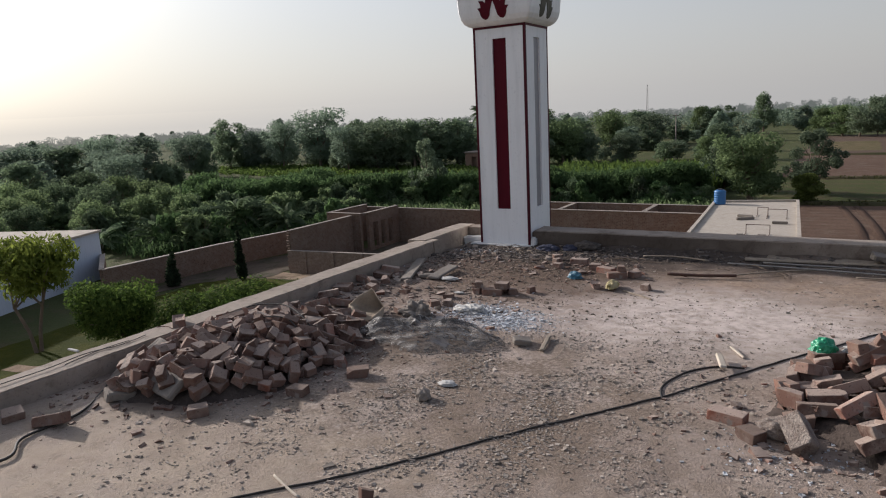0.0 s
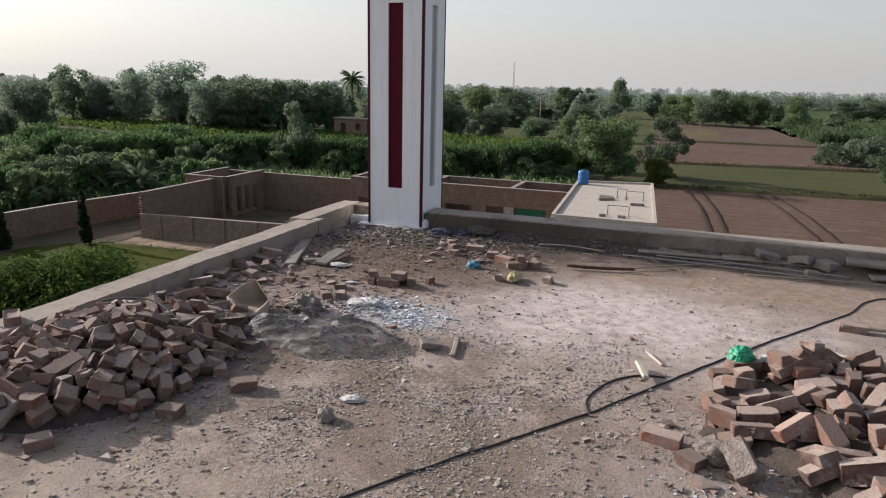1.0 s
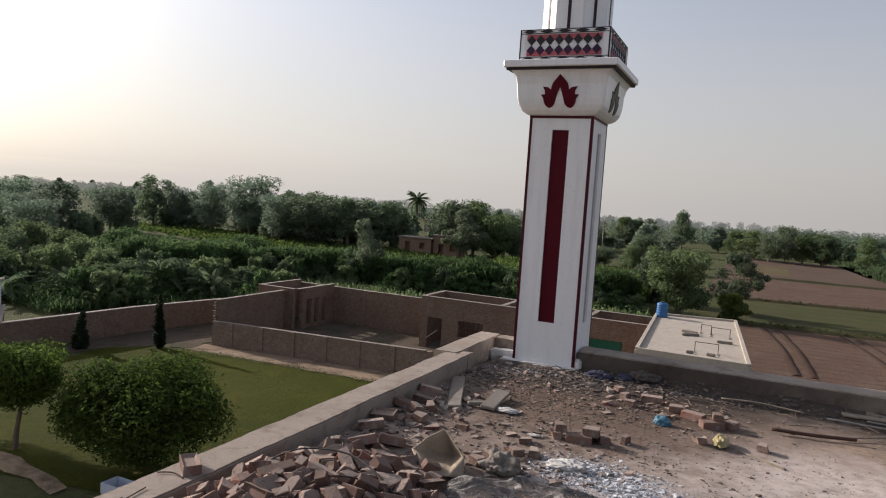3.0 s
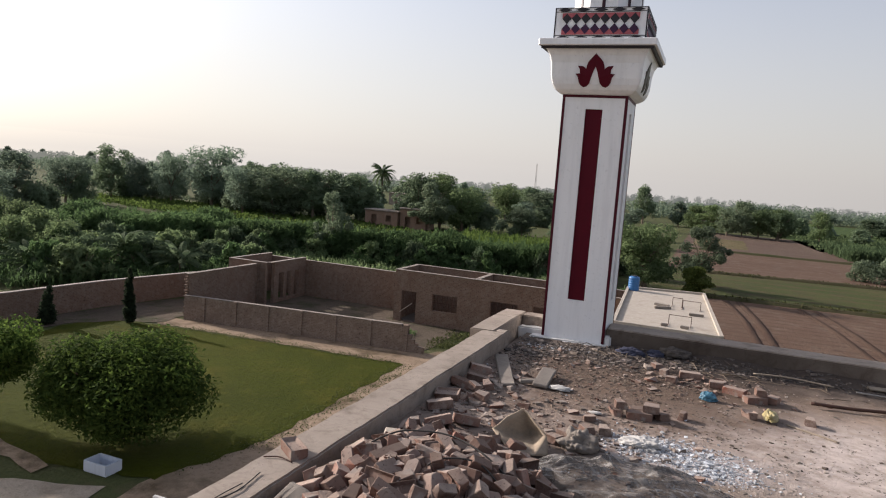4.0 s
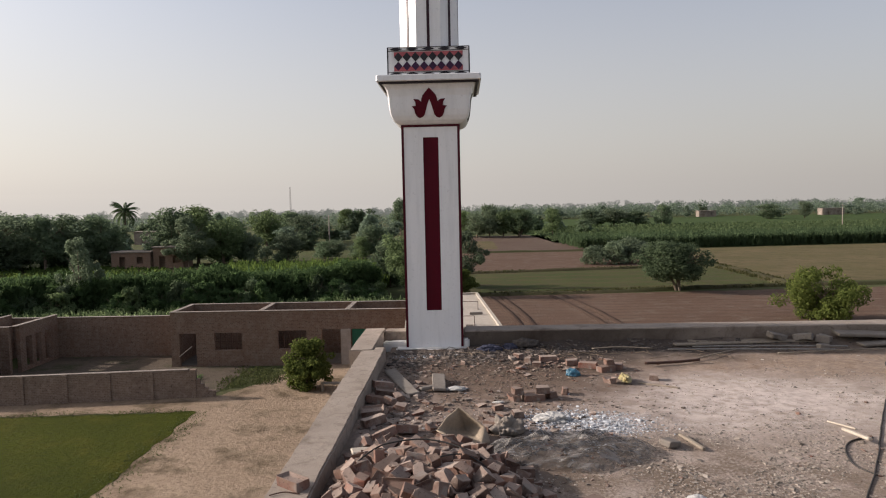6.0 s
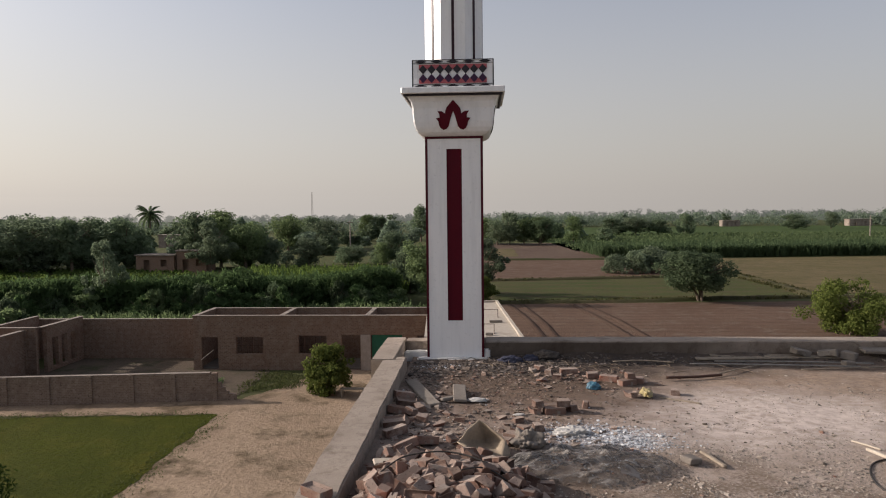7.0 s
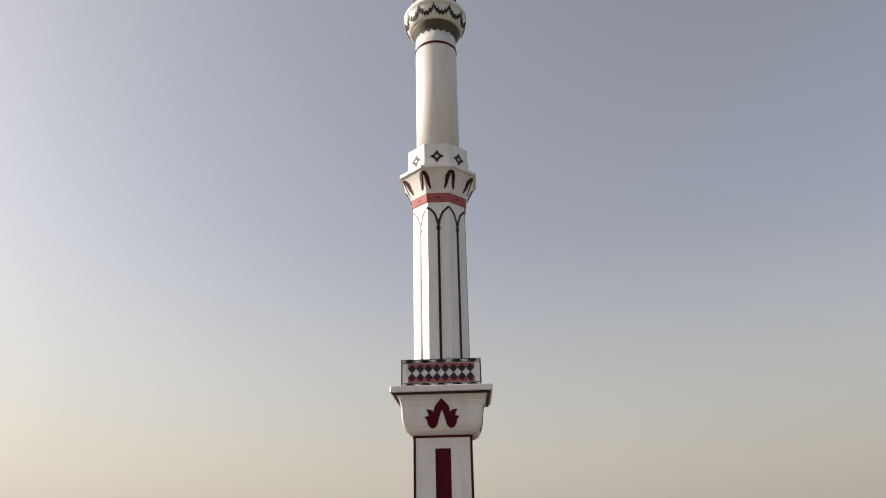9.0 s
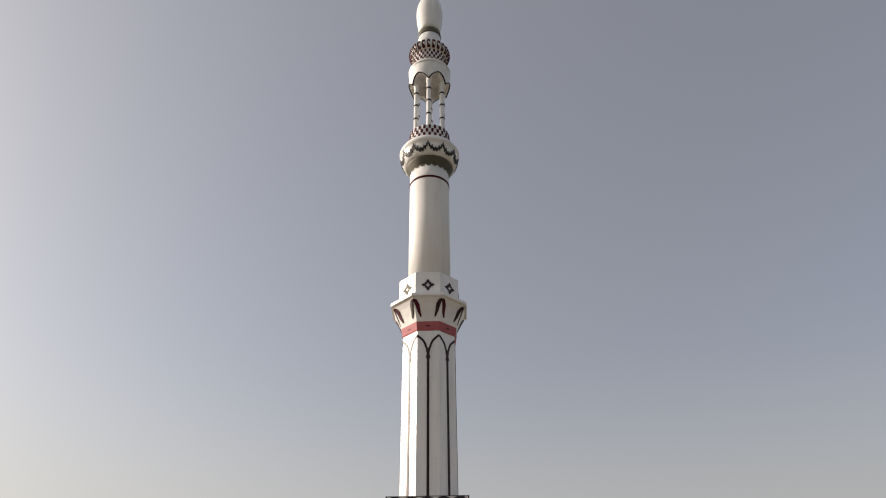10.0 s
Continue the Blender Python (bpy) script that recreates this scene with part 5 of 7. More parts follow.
def woods():
    """Trees that can be told apart, then loose clumps of them out to the horizon."""
    rg = np.random.default_rng(5)
    village = ((-74.7, 98.7, 9.8, 6.5), (-73.8, 103.8, 9.4, 5.0), (-68.1, 101.7, 9.5, 4.5), (-65.5, 106, 9.2, 4.8), (-62.3, 108, 9.0, 4.3), (-49.5, 108, 9.9, 4.6), (-45.9, 110, 10.4, 4.7), (-41.4, 110, 7.9, 5.2),
               (-38.5, 113, 4.3, 2.6), (-44.2, 147, 8.9, 4.7), (-42.7, 165, 8.7, 5.9), (-38.1, 158, 7.9, 4.9), (-29.9, 109.4, 5.4, 3.2), (-24.7, 115.4, 3.3, 2.1), (-22.6, 115.4, 3.6, 2.1), (-15.3, 115.4, 6.0, 3.6), (-17.6, 112.9, 4.2, 2.0))
    west = ((-117.4, 55.9, 7.9, 6.8), (-113.3, 60.4, 7.9, 5.6), (-109.9, 65.0, 9.0, 3.6), (-91.2, 59.3, 9.1, 4.6), (-107.0, 81.5, 8.4, 4.2), (-117.1, 100.6, 11.1, 4.0), (-111.9, 103.2, 8.1, 3.3), (-103.1, 103.0, 10.2, 4.1),
            (-92.5, 102.8, 12.1, 5.8), (-80.0, 96.5, 8.6, 3.9), (-98, 58, 7.0, 4.0), (-86, 52, 6.5, 3.6), (-96, 44, 6.5, 4.5), (-84, 104, 9.0, 4.5), (-88, 112, 9.5, 5.0))
    north = ((-18.2, 200.7, 11.7, 4.1), (-36.1, 208.9, 8.6, 3.6), (-32.1, 208.7, 8.3, 3.6), (4.5, 177.6, 6.9, 4.0), (8.0, 177.5, 9.2, 4.3), (11.8, 177.4, 7.2, 3.7), (15.9, 177.2, 7.8, 4.0), (26.5, 188.9, 7.7, 3.3),
             (47.3, 240.1, 6.1, 6.7), (55.2, 239.7, 6.5, 5.9), (63.1, 239.2, 5.6, 5.3), (72.8, 238.7, 7.6, 3.8), (129.3, 282.2, 6.3, 5.7), (143.5, 281.1, 7.4, 3.7), (1.0, 182, 7.5, 4.5), (-3, 186, 7.0, 4.2))
    for rows, text in ((village, "leafy village tree standing beyond the cane"), (west, "leafy tree among crops west of the wall"), (north, "leafy tree in a far field line")):
        for i, (x, y, h, w) in enumerate(rows):
            # west trees take only kinds whose leaves have haze painted in
            k = ((8, 7, 3, 6, 4, 9, 7) if rows is west else (0, 6, 2, 4, 5, 1, 3))[int(rg.integers(0, 7))]
            sized(f"wood{k}", x, y, h, w * 1.15, rg.uniform(0, 6.28), text, group="trees beyond the fields")
            for _ in range(0 if rows is north else 2 if rows is west else 1):
                sized(f"undergrowth{int(rg.integers(0, 2))}", x + rg.uniform(-5, 5), y + rg.uniform(1, 6), h * rg.uniform(0.3, 0.62), w * rg.uniform(0.55, 0.9), rg.uniform(0, 6.28), "low leafy bush under the field trees", "bush", "bush", "bushes under the trees")
    spots = []
    for n, x0, x1, y0, y1, a, b in ((20, -125, -55, 112, 145, 0.65, 1.05), (12, -60, -10, 135, 175, 0.55, 0.95), (8, -150, -95, 20, 60, 0.55, 0.8), (40, -200, -5, 180, 290, 0.6, 1.2), (14, -10, 40, 195, 250, 0.6, 1.05), (20, -420, -160, 90, 330, 0.8, 1.15), (34, 30, 360, 300, 430, 0.5, 0.95)):
        for i in range(n):
            spots.append((rg.uniform(x0, x1), rg.uniform(y0, y1), rg.uniform(a, b)))
    for x, y, s in spots:
        # hazed leaf colours only, the palest ones far west
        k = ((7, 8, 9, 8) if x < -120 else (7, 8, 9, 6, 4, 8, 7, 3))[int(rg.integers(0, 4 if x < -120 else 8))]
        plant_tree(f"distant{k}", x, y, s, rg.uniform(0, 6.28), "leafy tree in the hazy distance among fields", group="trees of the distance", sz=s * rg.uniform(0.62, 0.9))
    for seed, line, h, size, count in ((3, ((10, 340), (60, 350), (120, 352), (240, 345), (400, 330)), 7.2, 0.55, 30000), (4, ((-300, 150), (-220, 240), (-110, 285), (-10, 262)), 6.0, 0.6, 20000)):
        sp = spline([(x, y, 0) for x, y in line], 40)
        balls = [(p.x + rg.normal(0, 6), p.y + rg.normal(0, 8), h * rg.uniform(0.2, 0.75), h * rg.uniform(0.28, 0.5)) for p in sp for _ in range(3)]
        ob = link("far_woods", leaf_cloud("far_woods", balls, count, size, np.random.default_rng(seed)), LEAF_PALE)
        ob.location = (0, 0, G)
        tagged(ob, "long far line of woods among the fields", "woods", kind="stuff")


def hazy_backdrop():
    """The distance past half a kilometre: a glowing sky-coloured ring as haze, and woods with that glow mixed in."""
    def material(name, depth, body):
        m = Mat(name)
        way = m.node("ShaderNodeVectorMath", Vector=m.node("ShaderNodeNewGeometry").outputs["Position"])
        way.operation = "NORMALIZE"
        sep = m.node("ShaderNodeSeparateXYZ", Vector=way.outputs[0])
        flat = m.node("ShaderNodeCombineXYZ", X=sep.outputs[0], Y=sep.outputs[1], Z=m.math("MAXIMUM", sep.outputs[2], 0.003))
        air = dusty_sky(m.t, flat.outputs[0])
        # painted haze: the surface glows in sky colour, mixed towards body
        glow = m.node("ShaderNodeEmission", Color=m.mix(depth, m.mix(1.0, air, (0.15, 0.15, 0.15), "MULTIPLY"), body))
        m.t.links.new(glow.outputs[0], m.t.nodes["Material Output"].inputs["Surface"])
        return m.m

    n = 96
    ring = [(720 * math.cos(2 * math.pi * i / n), 720 * math.sin(2 * math.pi * i / n)) for i in range(n)]
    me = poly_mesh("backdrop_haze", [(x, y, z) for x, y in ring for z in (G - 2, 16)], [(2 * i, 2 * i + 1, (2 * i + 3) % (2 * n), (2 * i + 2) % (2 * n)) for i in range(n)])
    tagged(link("backdrop_haze", me, material("sky_coloured_haze_glow", 0.0, (0, 0, 0))), "glowing sky-coloured ring painted as far haze", "haze", kind="structure")
    rg = np.random.default_rng(15)
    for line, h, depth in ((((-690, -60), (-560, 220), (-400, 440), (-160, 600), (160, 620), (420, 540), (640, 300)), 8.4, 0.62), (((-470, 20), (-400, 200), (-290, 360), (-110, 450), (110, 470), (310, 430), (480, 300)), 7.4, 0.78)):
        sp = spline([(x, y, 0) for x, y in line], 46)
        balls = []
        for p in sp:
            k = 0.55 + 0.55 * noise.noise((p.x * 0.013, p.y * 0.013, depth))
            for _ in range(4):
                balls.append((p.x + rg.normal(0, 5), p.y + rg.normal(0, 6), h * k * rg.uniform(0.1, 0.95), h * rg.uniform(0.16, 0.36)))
        ob = link("backdrop_woods", leaf_cloud("backdrop_woods", balls, 34000, 1.15, rg), material("woods_with_haze_glow", depth, (0.045, 0.062, 0.050)))
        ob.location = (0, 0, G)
        tagged(ob, "glowing pale outlines of far woods with haze painted in", "woods", kind="structure")


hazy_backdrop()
woods()

# ---- buildings on the ground ----


def opening_wall(x0, x1, y0, y1, z0, z1, holes, bm=None):
    """A wall along x with rectangular holes (xa, xb, za, zb)."""
    bm = bm or bmesh.new()
    xs = sorted({x0, x1, *[h[0] for h in holes], *[h[1] for h in holes]})
    zs = sorted({z0, z1, *[h[2] for h in holes], *[h[3] for h in holes]})
    for xa, xb in zip(xs, xs[1:]):
        for za, zb in zip(zs, zs[1:]):
            cx, cz = (xa + xb) / 2, (za + zb) / 2
            if any(h[0] < cx < h[1] and h[2] < cz < h[3] for h in holes):
                continue
            box(xa, xb, y0, y1, za, zb, 0, bm)
    bmesh.ops.remove_doubles(bm, verts=bm.verts[:], dist=0.001)
    return bm


def turned(bm, m):
    bmesh.ops.transform(bm, matrix=m, verts=bm.verts[:])
    return bm


def court():
    t = thing("walled_court", "unfinished roofless brick court with low front wall", "building", (-28, 24.6, G), kind="")
    inv = Matrix.Translation((28, -24.6, -G))
    ang = math.atan2(26.3 - 24.6, -13.2 + 28)
    low = box(0, 14.0, -0.12, 0.12, 0, 1.5)
    for i, h in enumerate((1.36, 1.2, 0.98, 0.72, 0.5, 0.36, 0.34)):  # the broken, stepped end
        box(14.0 + i * 0.19 - 0.002, 14.19 + i * 0.19, -0.118, 0.118, 0, h, 0, low)
    turned(low, pose(-28, 24.6, G, 0, 0, math.degrees(ang)))
    w = part("front_wall", turned(low, inv), LOWWALL, t, "low brick wall with a broken end")
    part("coping", turned(turned(box(-0.02, 14.0, -0.14, 0.14, 1.497, 1.528), pose(-28, 24.6, G, 0, 0, math.degrees(ang))), inv), COPE, w, "pale mortar coping")
    for i in range(7):
        x = 1.2 + i * 2.15
        part("pier", turned(turned(box(x, x + 0.28, -0.2, 0.14, 0, 1.5), pose(-28, 24.6, G, 0, 0, math.degrees(ang))), inv), LOWWALL, w)
    side = part("side_wall", turned(box(-28.15, -27.9, 24.75, 31.4, G, G + 2.8), inv), MUDWALL, t, "tall brick side wall")
    part("coping", turned(box(-28.18, -27.87, 24.72, 31.4, G + 2.797, G + 2.828), inv), COPE, side, "pale mortar coping")
    for i in range(15):
        part("tooth_brick", turned(box(-28.1, -27.95, 24.62 - 0.11 * (i % 2), 24.8, G + 0.2 + i * 0.17, G + 0.29 + i * 0.17), inv), MUDWALL, side)
    # the small room with three tall openings
    holes = [(32.75 + 0.98 * i, 32.75 + 0.98 * i + 0.62, G + 0.25, G + 2.15) for i in range(3)]
    r = opening_wall(32.2, 36.2, -0.12, 0.12, G, G + 2.95, holes)
    turned(r, Matrix(((0, 1, 0, 0), (1, 0, 0, 0), (0, 0, 1, 0), (0, 0, 0, 1))))
    bmesh.ops.reverse_faces(r, faces=r.faces[:])
    rw = part("room_wall", turned(turned(r, Matrix.Translation((-27.1, 0, 0))), inv), MUDWALL, t, "brick room wall with three openings")
    part("room_front", turned(box(-30.2, -27.23, 31.5, 31.74, G, G + 2.95), inv), MUDWALL, t)
    part("room_west", turned(box(-30.4, -30.16, 31.5, 36.3, G, G + 2.95), inv), MUDWALL, t)
    part("room_coping", turned(box(-30.4, -27.2, 31.47, 31.77, G + 2.947, G + 2.976), inv), COPE, t, "pale mortar coping")
    part("room_coping", turned(box(-27.26, -26.94, 31.78, 36.2, G + 2.95, G + 2.976), inv), COPE, t, "pale mortar coping")
    part("room_coping", turned(box(-30.42, -30.12, 31.78, 36.3, G + 2.947, G + 2.976), inv), COPE, t, "pale mortar coping")
    b = part("back_wall", turned(box(-30.4, -17.95, 36.32, 36.56, G, G + 2.72), inv), MUDWALL, t, "tall brick back wall")
    part("coping", turned(box(-30.4, -17.95, 36.29, 36.59, G + 2.717, G + 2.745), inv), COPE, b, "pale mortar coping")
    part("side_infill", turned(box(-27.98, -27.75, 31.4, 31.5, G, G + 2.8), inv), MUDWALL, t)


court()


def long_house():
    t = thing("brick_house", "long unfinished roofless brick house with dark openings", "building", (-10, 33.2, G))
    inv = Matrix.Translation((10, -33.2, -G))
    top = G + 3.45
    holes = [(-17.42, -16.35, G + 0.02, G + 2.1), (-15.2, -13.45, G + 1.02, G + 2.12), (-11.2, -9.4, G + 1.05, G + 2.2), (-8.45, -7.28, G + 0.02, G + 2.25), (-6.6, -4.6, G + 0.02, G + 2.25), (-3.7, -2.6, G + 1.0, G + 2.2)]
    front = opening_wall(-17.95, -0.2, 33.08, 33.32, G, top, holes)
    fw = part("front_wall", turned(front, inv), MUDWALL, t, "brick front wall with openings")
    part("coping", turned(box(-17.98, -0.2, 33.05, 33.35, top - 0.003, top + 0.026), inv), COPE, fw, "pale mortar coping")
    part("back_wall", turned(box(-17.95, -0.2, 36.4, 36.64, G, top), inv), MUDWALL, t)
    part("coping", turned(box(-17.98, -0.2, 36.37, 36.67, top - 0.003, top + 0.026), inv), COPE, t, "pale mortar coping")
    for x in (-17.95, -12.4, -6.95, -0.45):
        part("cross_wall", turned(box(x, x + 0.24, 33.34, 36.38, G, top), inv), MUDWALL, t)
        part("coping", turned(box(x - 0.03, x + 0.27, 33.36, 36.36, top - 0.003, top + 0.026), inv), COPE, t, "pale mortar coping")
    part("floor_dirt", turned(box(-17.7, -0.3, 33.4, 36.3, G, G + 0.06), inv), DARKIN, t)
    part("green_door", turned(box(-6.55, -4.65, 33.17, 33.22, G + 0.05, G + 2.23), inv), GREENDOOR, t, "green painted steel door")
    part("door_post", turned(box(-7.24, -6.62, 33.04, 33.08, G, G + 2.26), inv), CAP, t, "pale plastered post")
    for x0, x1, n in ((-15.2, -13.45, 4), (-11.2, -9.4, 4)):
        g = part("window_grille", turned(box(x0, x1, 33.19, 33.21, G + 1.55, G + 1.58), inv), RUST, t, "rusted window grille")
        for i in range(1, n + 1):
            x = x0 + (x1 - x0) * i / (n + 1)
            part("grille_bar", turned(box(x - 0.02, x + 0.02, 33.185, 33.215, G + 1.03, G + 2.1), inv), RUST, g)
    part("loose_plank", turned(turned(box(-0.5, 0.5, -0.03, 0.03, -0.02, 0.02), pose(-17.0, 32.95, G + 1.0, 0, -38, 10)), inv), PALEWOOD, t, "pale loose plank leaning in the doorway")


long_house()


def flat_roof_house():
    z = -4.3
    t = thing("flat_roofed_house", "low house with a pale mud-plastered flat roof", "building", (0, 30, G))
    inv = Matrix.Translation((0, -30, -G))
    quad = [(-2.45, 23.5), (2.38, 23.4), (1.4, 36.8), (-3.2, 35.7)]

    def prism(pts, z0, z1):
        bm = bmesh.new()
        lo = [bm.verts.new((x, y, z0)) for x, y in pts]
        hi = [bm.verts.new((x, y, z1)) for x, y in pts]
        n = len(pts)
        for i in range(n):
            bm.faces.new((lo[i], lo[(i + 1) % n], hi[(i + 1) % n], hi[i]))
        bm.faces.new(hi)
        bm.faces.new(lo[::-1])
        bmesh.ops.recalc_face_normals(bm, faces=bm.faces[:])
        return bm

    part("wall", turned(prism([(x * 0.97, 30 + (y - 30) * 0.985) for x, y in quad], G, z - 0.15), inv), MUDWALL, t, "plain brick wall")
    roof = part("roof", turned(prism(quad, z - 0.15, z), inv), ROOF2, t, "pale mud-plastered roof with low kerb")
    for a, b in zip(quad, quad[1:] + quad[:1]):
        A, B = Vector((*a, z)), Vector((*b, z))
        n = (B - A).normalized()
        s = Vector((-n.y, n.x, 0)) * 0.11
        k = prism([(A + n * 0.12 + s * 0.15)[:2], (B - n * 0.12 + s * 0.15)[:2], (B - n * 0.12 + s * 1.6)[:2], (A + n * 0.12 + s * 1.6)[:2]], z - 0.01, z + 0.12)
        part("kerb", turned(k, inv), ROOF2, roof)
    for x, y, w in ((-0.05, 25.4, 1.0), (0.35, 30.4, 0.9), (-0.2, 31.0, 0.5)):
        f = thing("rod_stand", "small bent steel-rod stand lying on the roof", "stand", (x, y, z + 0.01), "frames on the far roof")
        for sx in (0, w):
            part("leg", tube([(sx, 0, 0), (sx, 0, 0.42)], 0.016, 6), RUST, f)
            part("foot", tube([(sx, 0, 0.02), (sx, -0.55, 0.02)], 0.016, 6), RUST, f)
        part("bar", tube([(0, 0, 0.42), (w, 0, 0.42)], 0.016, 6), RUST, f)
    for x, y, a, L in ((-0.6, 29.4, 30, 0.9), (1.1, 28.4, 5, 0.7), (-0.7, 30.2, -20, 0.8), (-0.2, 24.6, 15, 0.3), (0.7, 24.6, -10, 0.35)):
        bm = box(-L / 2, L / 2, -0.09, 0.09, 0, 0.13, 0.02)
        ob = link("roof_block", bm, SLAB)
        ob.matrix_world = pose(x, y, z, 0, 0, a)
        tagged(ob, "grey cement block lying on the flat roof", "block", "blocks on the far roof")
    tank = thing("water_tank", "blue ribbed plastic water tank on the roof corner", "water tank", (-2.72, 34.9, z))
    prof = [(0.36, 0.0), (0.4, 0.03)]
    for i in range(5):
        prof += [(0.4, 0.08 + i * 0.17), (0.385, 0.11 + i * 0.17), (0.385, 0.15 + i * 0.17), (0.4, 0.18 + i * 0.17)]
    prof += [(0.4, 0.93), (0.33, 1.02), (0.2, 1.06)]
    part("body", rings(prof, 24), TANKBLUE, tank, "ribbed blue body", True)
    part("lid", rings([(0.17, 1.05), (0.18, 1.06), (0.18, 1.1), (0.15, 1.12)], 20), BLACK, tank, "dark lid")
    tank.scale = (0.84, 0.84, 0.82)


flat_roof_house()


def boundary_wall():
    pts = [(-39.7, 18.9), (-34.8, 15.6), (-34.2, 24.0), (-33.0, 30.4), (-30.55, 36.4)]
    t = thing("boundary_wall", "long plain brick boundary wall with a pale top", "wall", (-38, 26, G))
    for (xa, ya), (xb, yb) in zip(pts, pts[1:]):
        L = math.hypot(xb - xa, yb - ya)
        a = math.degrees(math.atan2(yb - ya, xb - xa))
        m = Matrix.Translation((38, -26, -G)) @ pose(xa, ya, G, 0, 0, a)
        w = part("wall_panel", turned(box(0, L, -0.12, 0.12, 0, 1.66), m), MUDWALL, t)
        part("coping", turned(box(0, L, -0.15, 0.15, 1.657, 1.70), m), CAP, w, "pale mortar coping")


boundary_wall()


def shed():
    t = thing("shed", "pale blue-washed shed with a flat pale roof", "shed", (-41.6, 11.9, G))
    m = pose(0, 0, 0, 0, 0, 21)
    w = box(-4.0, 4.1, -9.0, 6.0, 0, 3.2)
    wall = part("wall", turned(w, m), BLUEWASH, t, "pale blue limewashed wall")
    part("roof", turned(box(-4.15, 4.22, -9.15, 6.12, 3.197, 3.33), m), ROOF2, t, "flat pale roof slab")
    part("roof_patch", turned(box(-1.5, 2.5, -3.5, 2.5, 3.33, 3.37), m), CAP, t, "paler patch on the roof")


shed()

# far village things
for x, y, w, d, h in ((-54, 104, 6.5, 4, 2.7), (-48, 104.5, 5, 4, 3.4), (-84, 178, 10, 4, 3.4), (-118, 150, 14, 5, 3.6), (120, 330, 8, 5, 2.8), (176, 322, 10, 5, 3.0), (205, 318, 7, 5, 3.2), (238, 316, 12, 5, 2.8), (-5, 270, 9, 5, 3.4)):
    t = thing("village_house", "small plain brick village house among trees" if y < 130 else "pale plastered house far off among trees", "house", (x, y, G), "village houses")
    mat = VILLAGE if y < 130 else COPE
    part("wall", opening_wall(-w / 2, w / 2, -d / 2, -d / 2 + 0.25, 0, h, [(-w * 0.3, -w * 0.3 + 1.0, 0, 2.0), (w * 0.15, w * 0.15 + 1.0, 0.9, 2.0)]), mat, t)
    part("inner_wall", box(-w / 2, w / 2, -d / 2 + 0.8, d / 2, 0, h - 0.01), mat, t)
    part("roof", box(-w / 2 - 0.2, w / 2 + 0.2, -d / 2 - 0.2, d / 2 + 0.2, h - 0.003, h + 0.2), COPE, t, "flat pale roof")
for x, y, h in ((71.8, 238, 7.2), (118, 206, 6.6), (-29.8, 147, 7.5)):
    t = thing("utility_pole", "thin pale utility pole standing in fields", "utility pole", (x, y, G), "utility poles")
    part("pole", tube([(0, 0, -0.2), (0, 0, h)], [0.16, 0.1], 8), CAP, t)
    part("crossarm", box(-0.7, 0.7, -0.06, 0.06, h - 0.5, h - 0.36), RUST, t)
mast = thing("radio_mast", "thin lattice radio mast far beyond the woods", "mast", (-109, 430, G))
for i in range(3):
    a = i * 2.094
    part("mast_leg", tube([(0.7 * math.cos(a), 0.7 * math.sin(a), 0), (0.25 * math.cos(a), 0.25 * math.sin(a), 21.4)], [0.1, 0.07], 5), PIPE, mast)
for k in range(14):
    z = 1 + k * 1.5
    part("mast_brace", tube([(0.65 - z * 0.02, 0, z), (-0.3, 0.5, z + 0.8)], 0.05, 4), PIPE, mast)

# ---- rubble and litter on the roof ----


BL, BW, BT = 0.202, 0.098, 0.066


def brick_mesh(L, W, T, frog, seed, cuts=2, deep=0.3):
    """A worn brick: corners knocked off along rough planes, sometimes a frog sunk in one face."""
    rg = random.Random(seed)
    bm = bmesh.new()
    bmesh.ops.create_cube(bm, size=1, matrix=Matrix.Diagonal((L, W, T, 1)))
    if frog:
        top = max(bm.faces, key=lambda f: f.calc_center_median().z)
        bmesh.ops.inset_region(bm, faces=[top], thickness=W * 0.29)
        for v in top.verts:
            v.co.z -= 0.018
    for k in range(cuts):
        sx, sy, sz = rg.choice((-1, 1)), rg.choice((-1, 1)), rg.choice((-1, 1))
        if k == 0 and L < BL * 0.95:  # a snapped end
            n = Vector((sx, rg.uniform(-0.4, 0.4), rg.uniform(-0.45, 0.45))).normalized()
            co = Vector((sx * (L / 2 - 0.022), 0, 0))
        else:
            n = Vector((sx * rg.uniform(0.5, 1.0), sy * rg.uniform(0.3, 1.0), sz * rg.uniform(0.3, 1.0))).normalized()
            co = Vector((sx * L / 2, sy * W / 2, sz * T / 2)) - n * rg.uniform(0.008, deep * W * 0.55)
        g = bmesh.ops.bisect_plane(bm, geom=bm.verts[:] + bm.edges[:] + bm.faces[:], plane_co=co, plane_no=n, clear_outer=True)
        es = [e for e in g["geom_cut"] if isinstance(e, bmesh.types.BMEdge)]
        if es:
            bmesh.ops.holes_fill(bm, edges=es, sides=0)
    bmesh.ops.bevel(bm, geom=[e for e in bm.edges if e.calc_length() > 0.025], offset=0.0032, segments=1, affect="EDGES")
    bmesh.ops.triangulate(bm, faces=bm.faces[:])
    bmesh.ops.recalc_face_normals(bm, faces=bm.faces[:])
    for v in bm.verts:
        v.co += noise.noise_vector(v.co * 16 + Vector((seed * 3.1, 0, 0))) * 0.0055
    return mesh_of(bm, "brick")


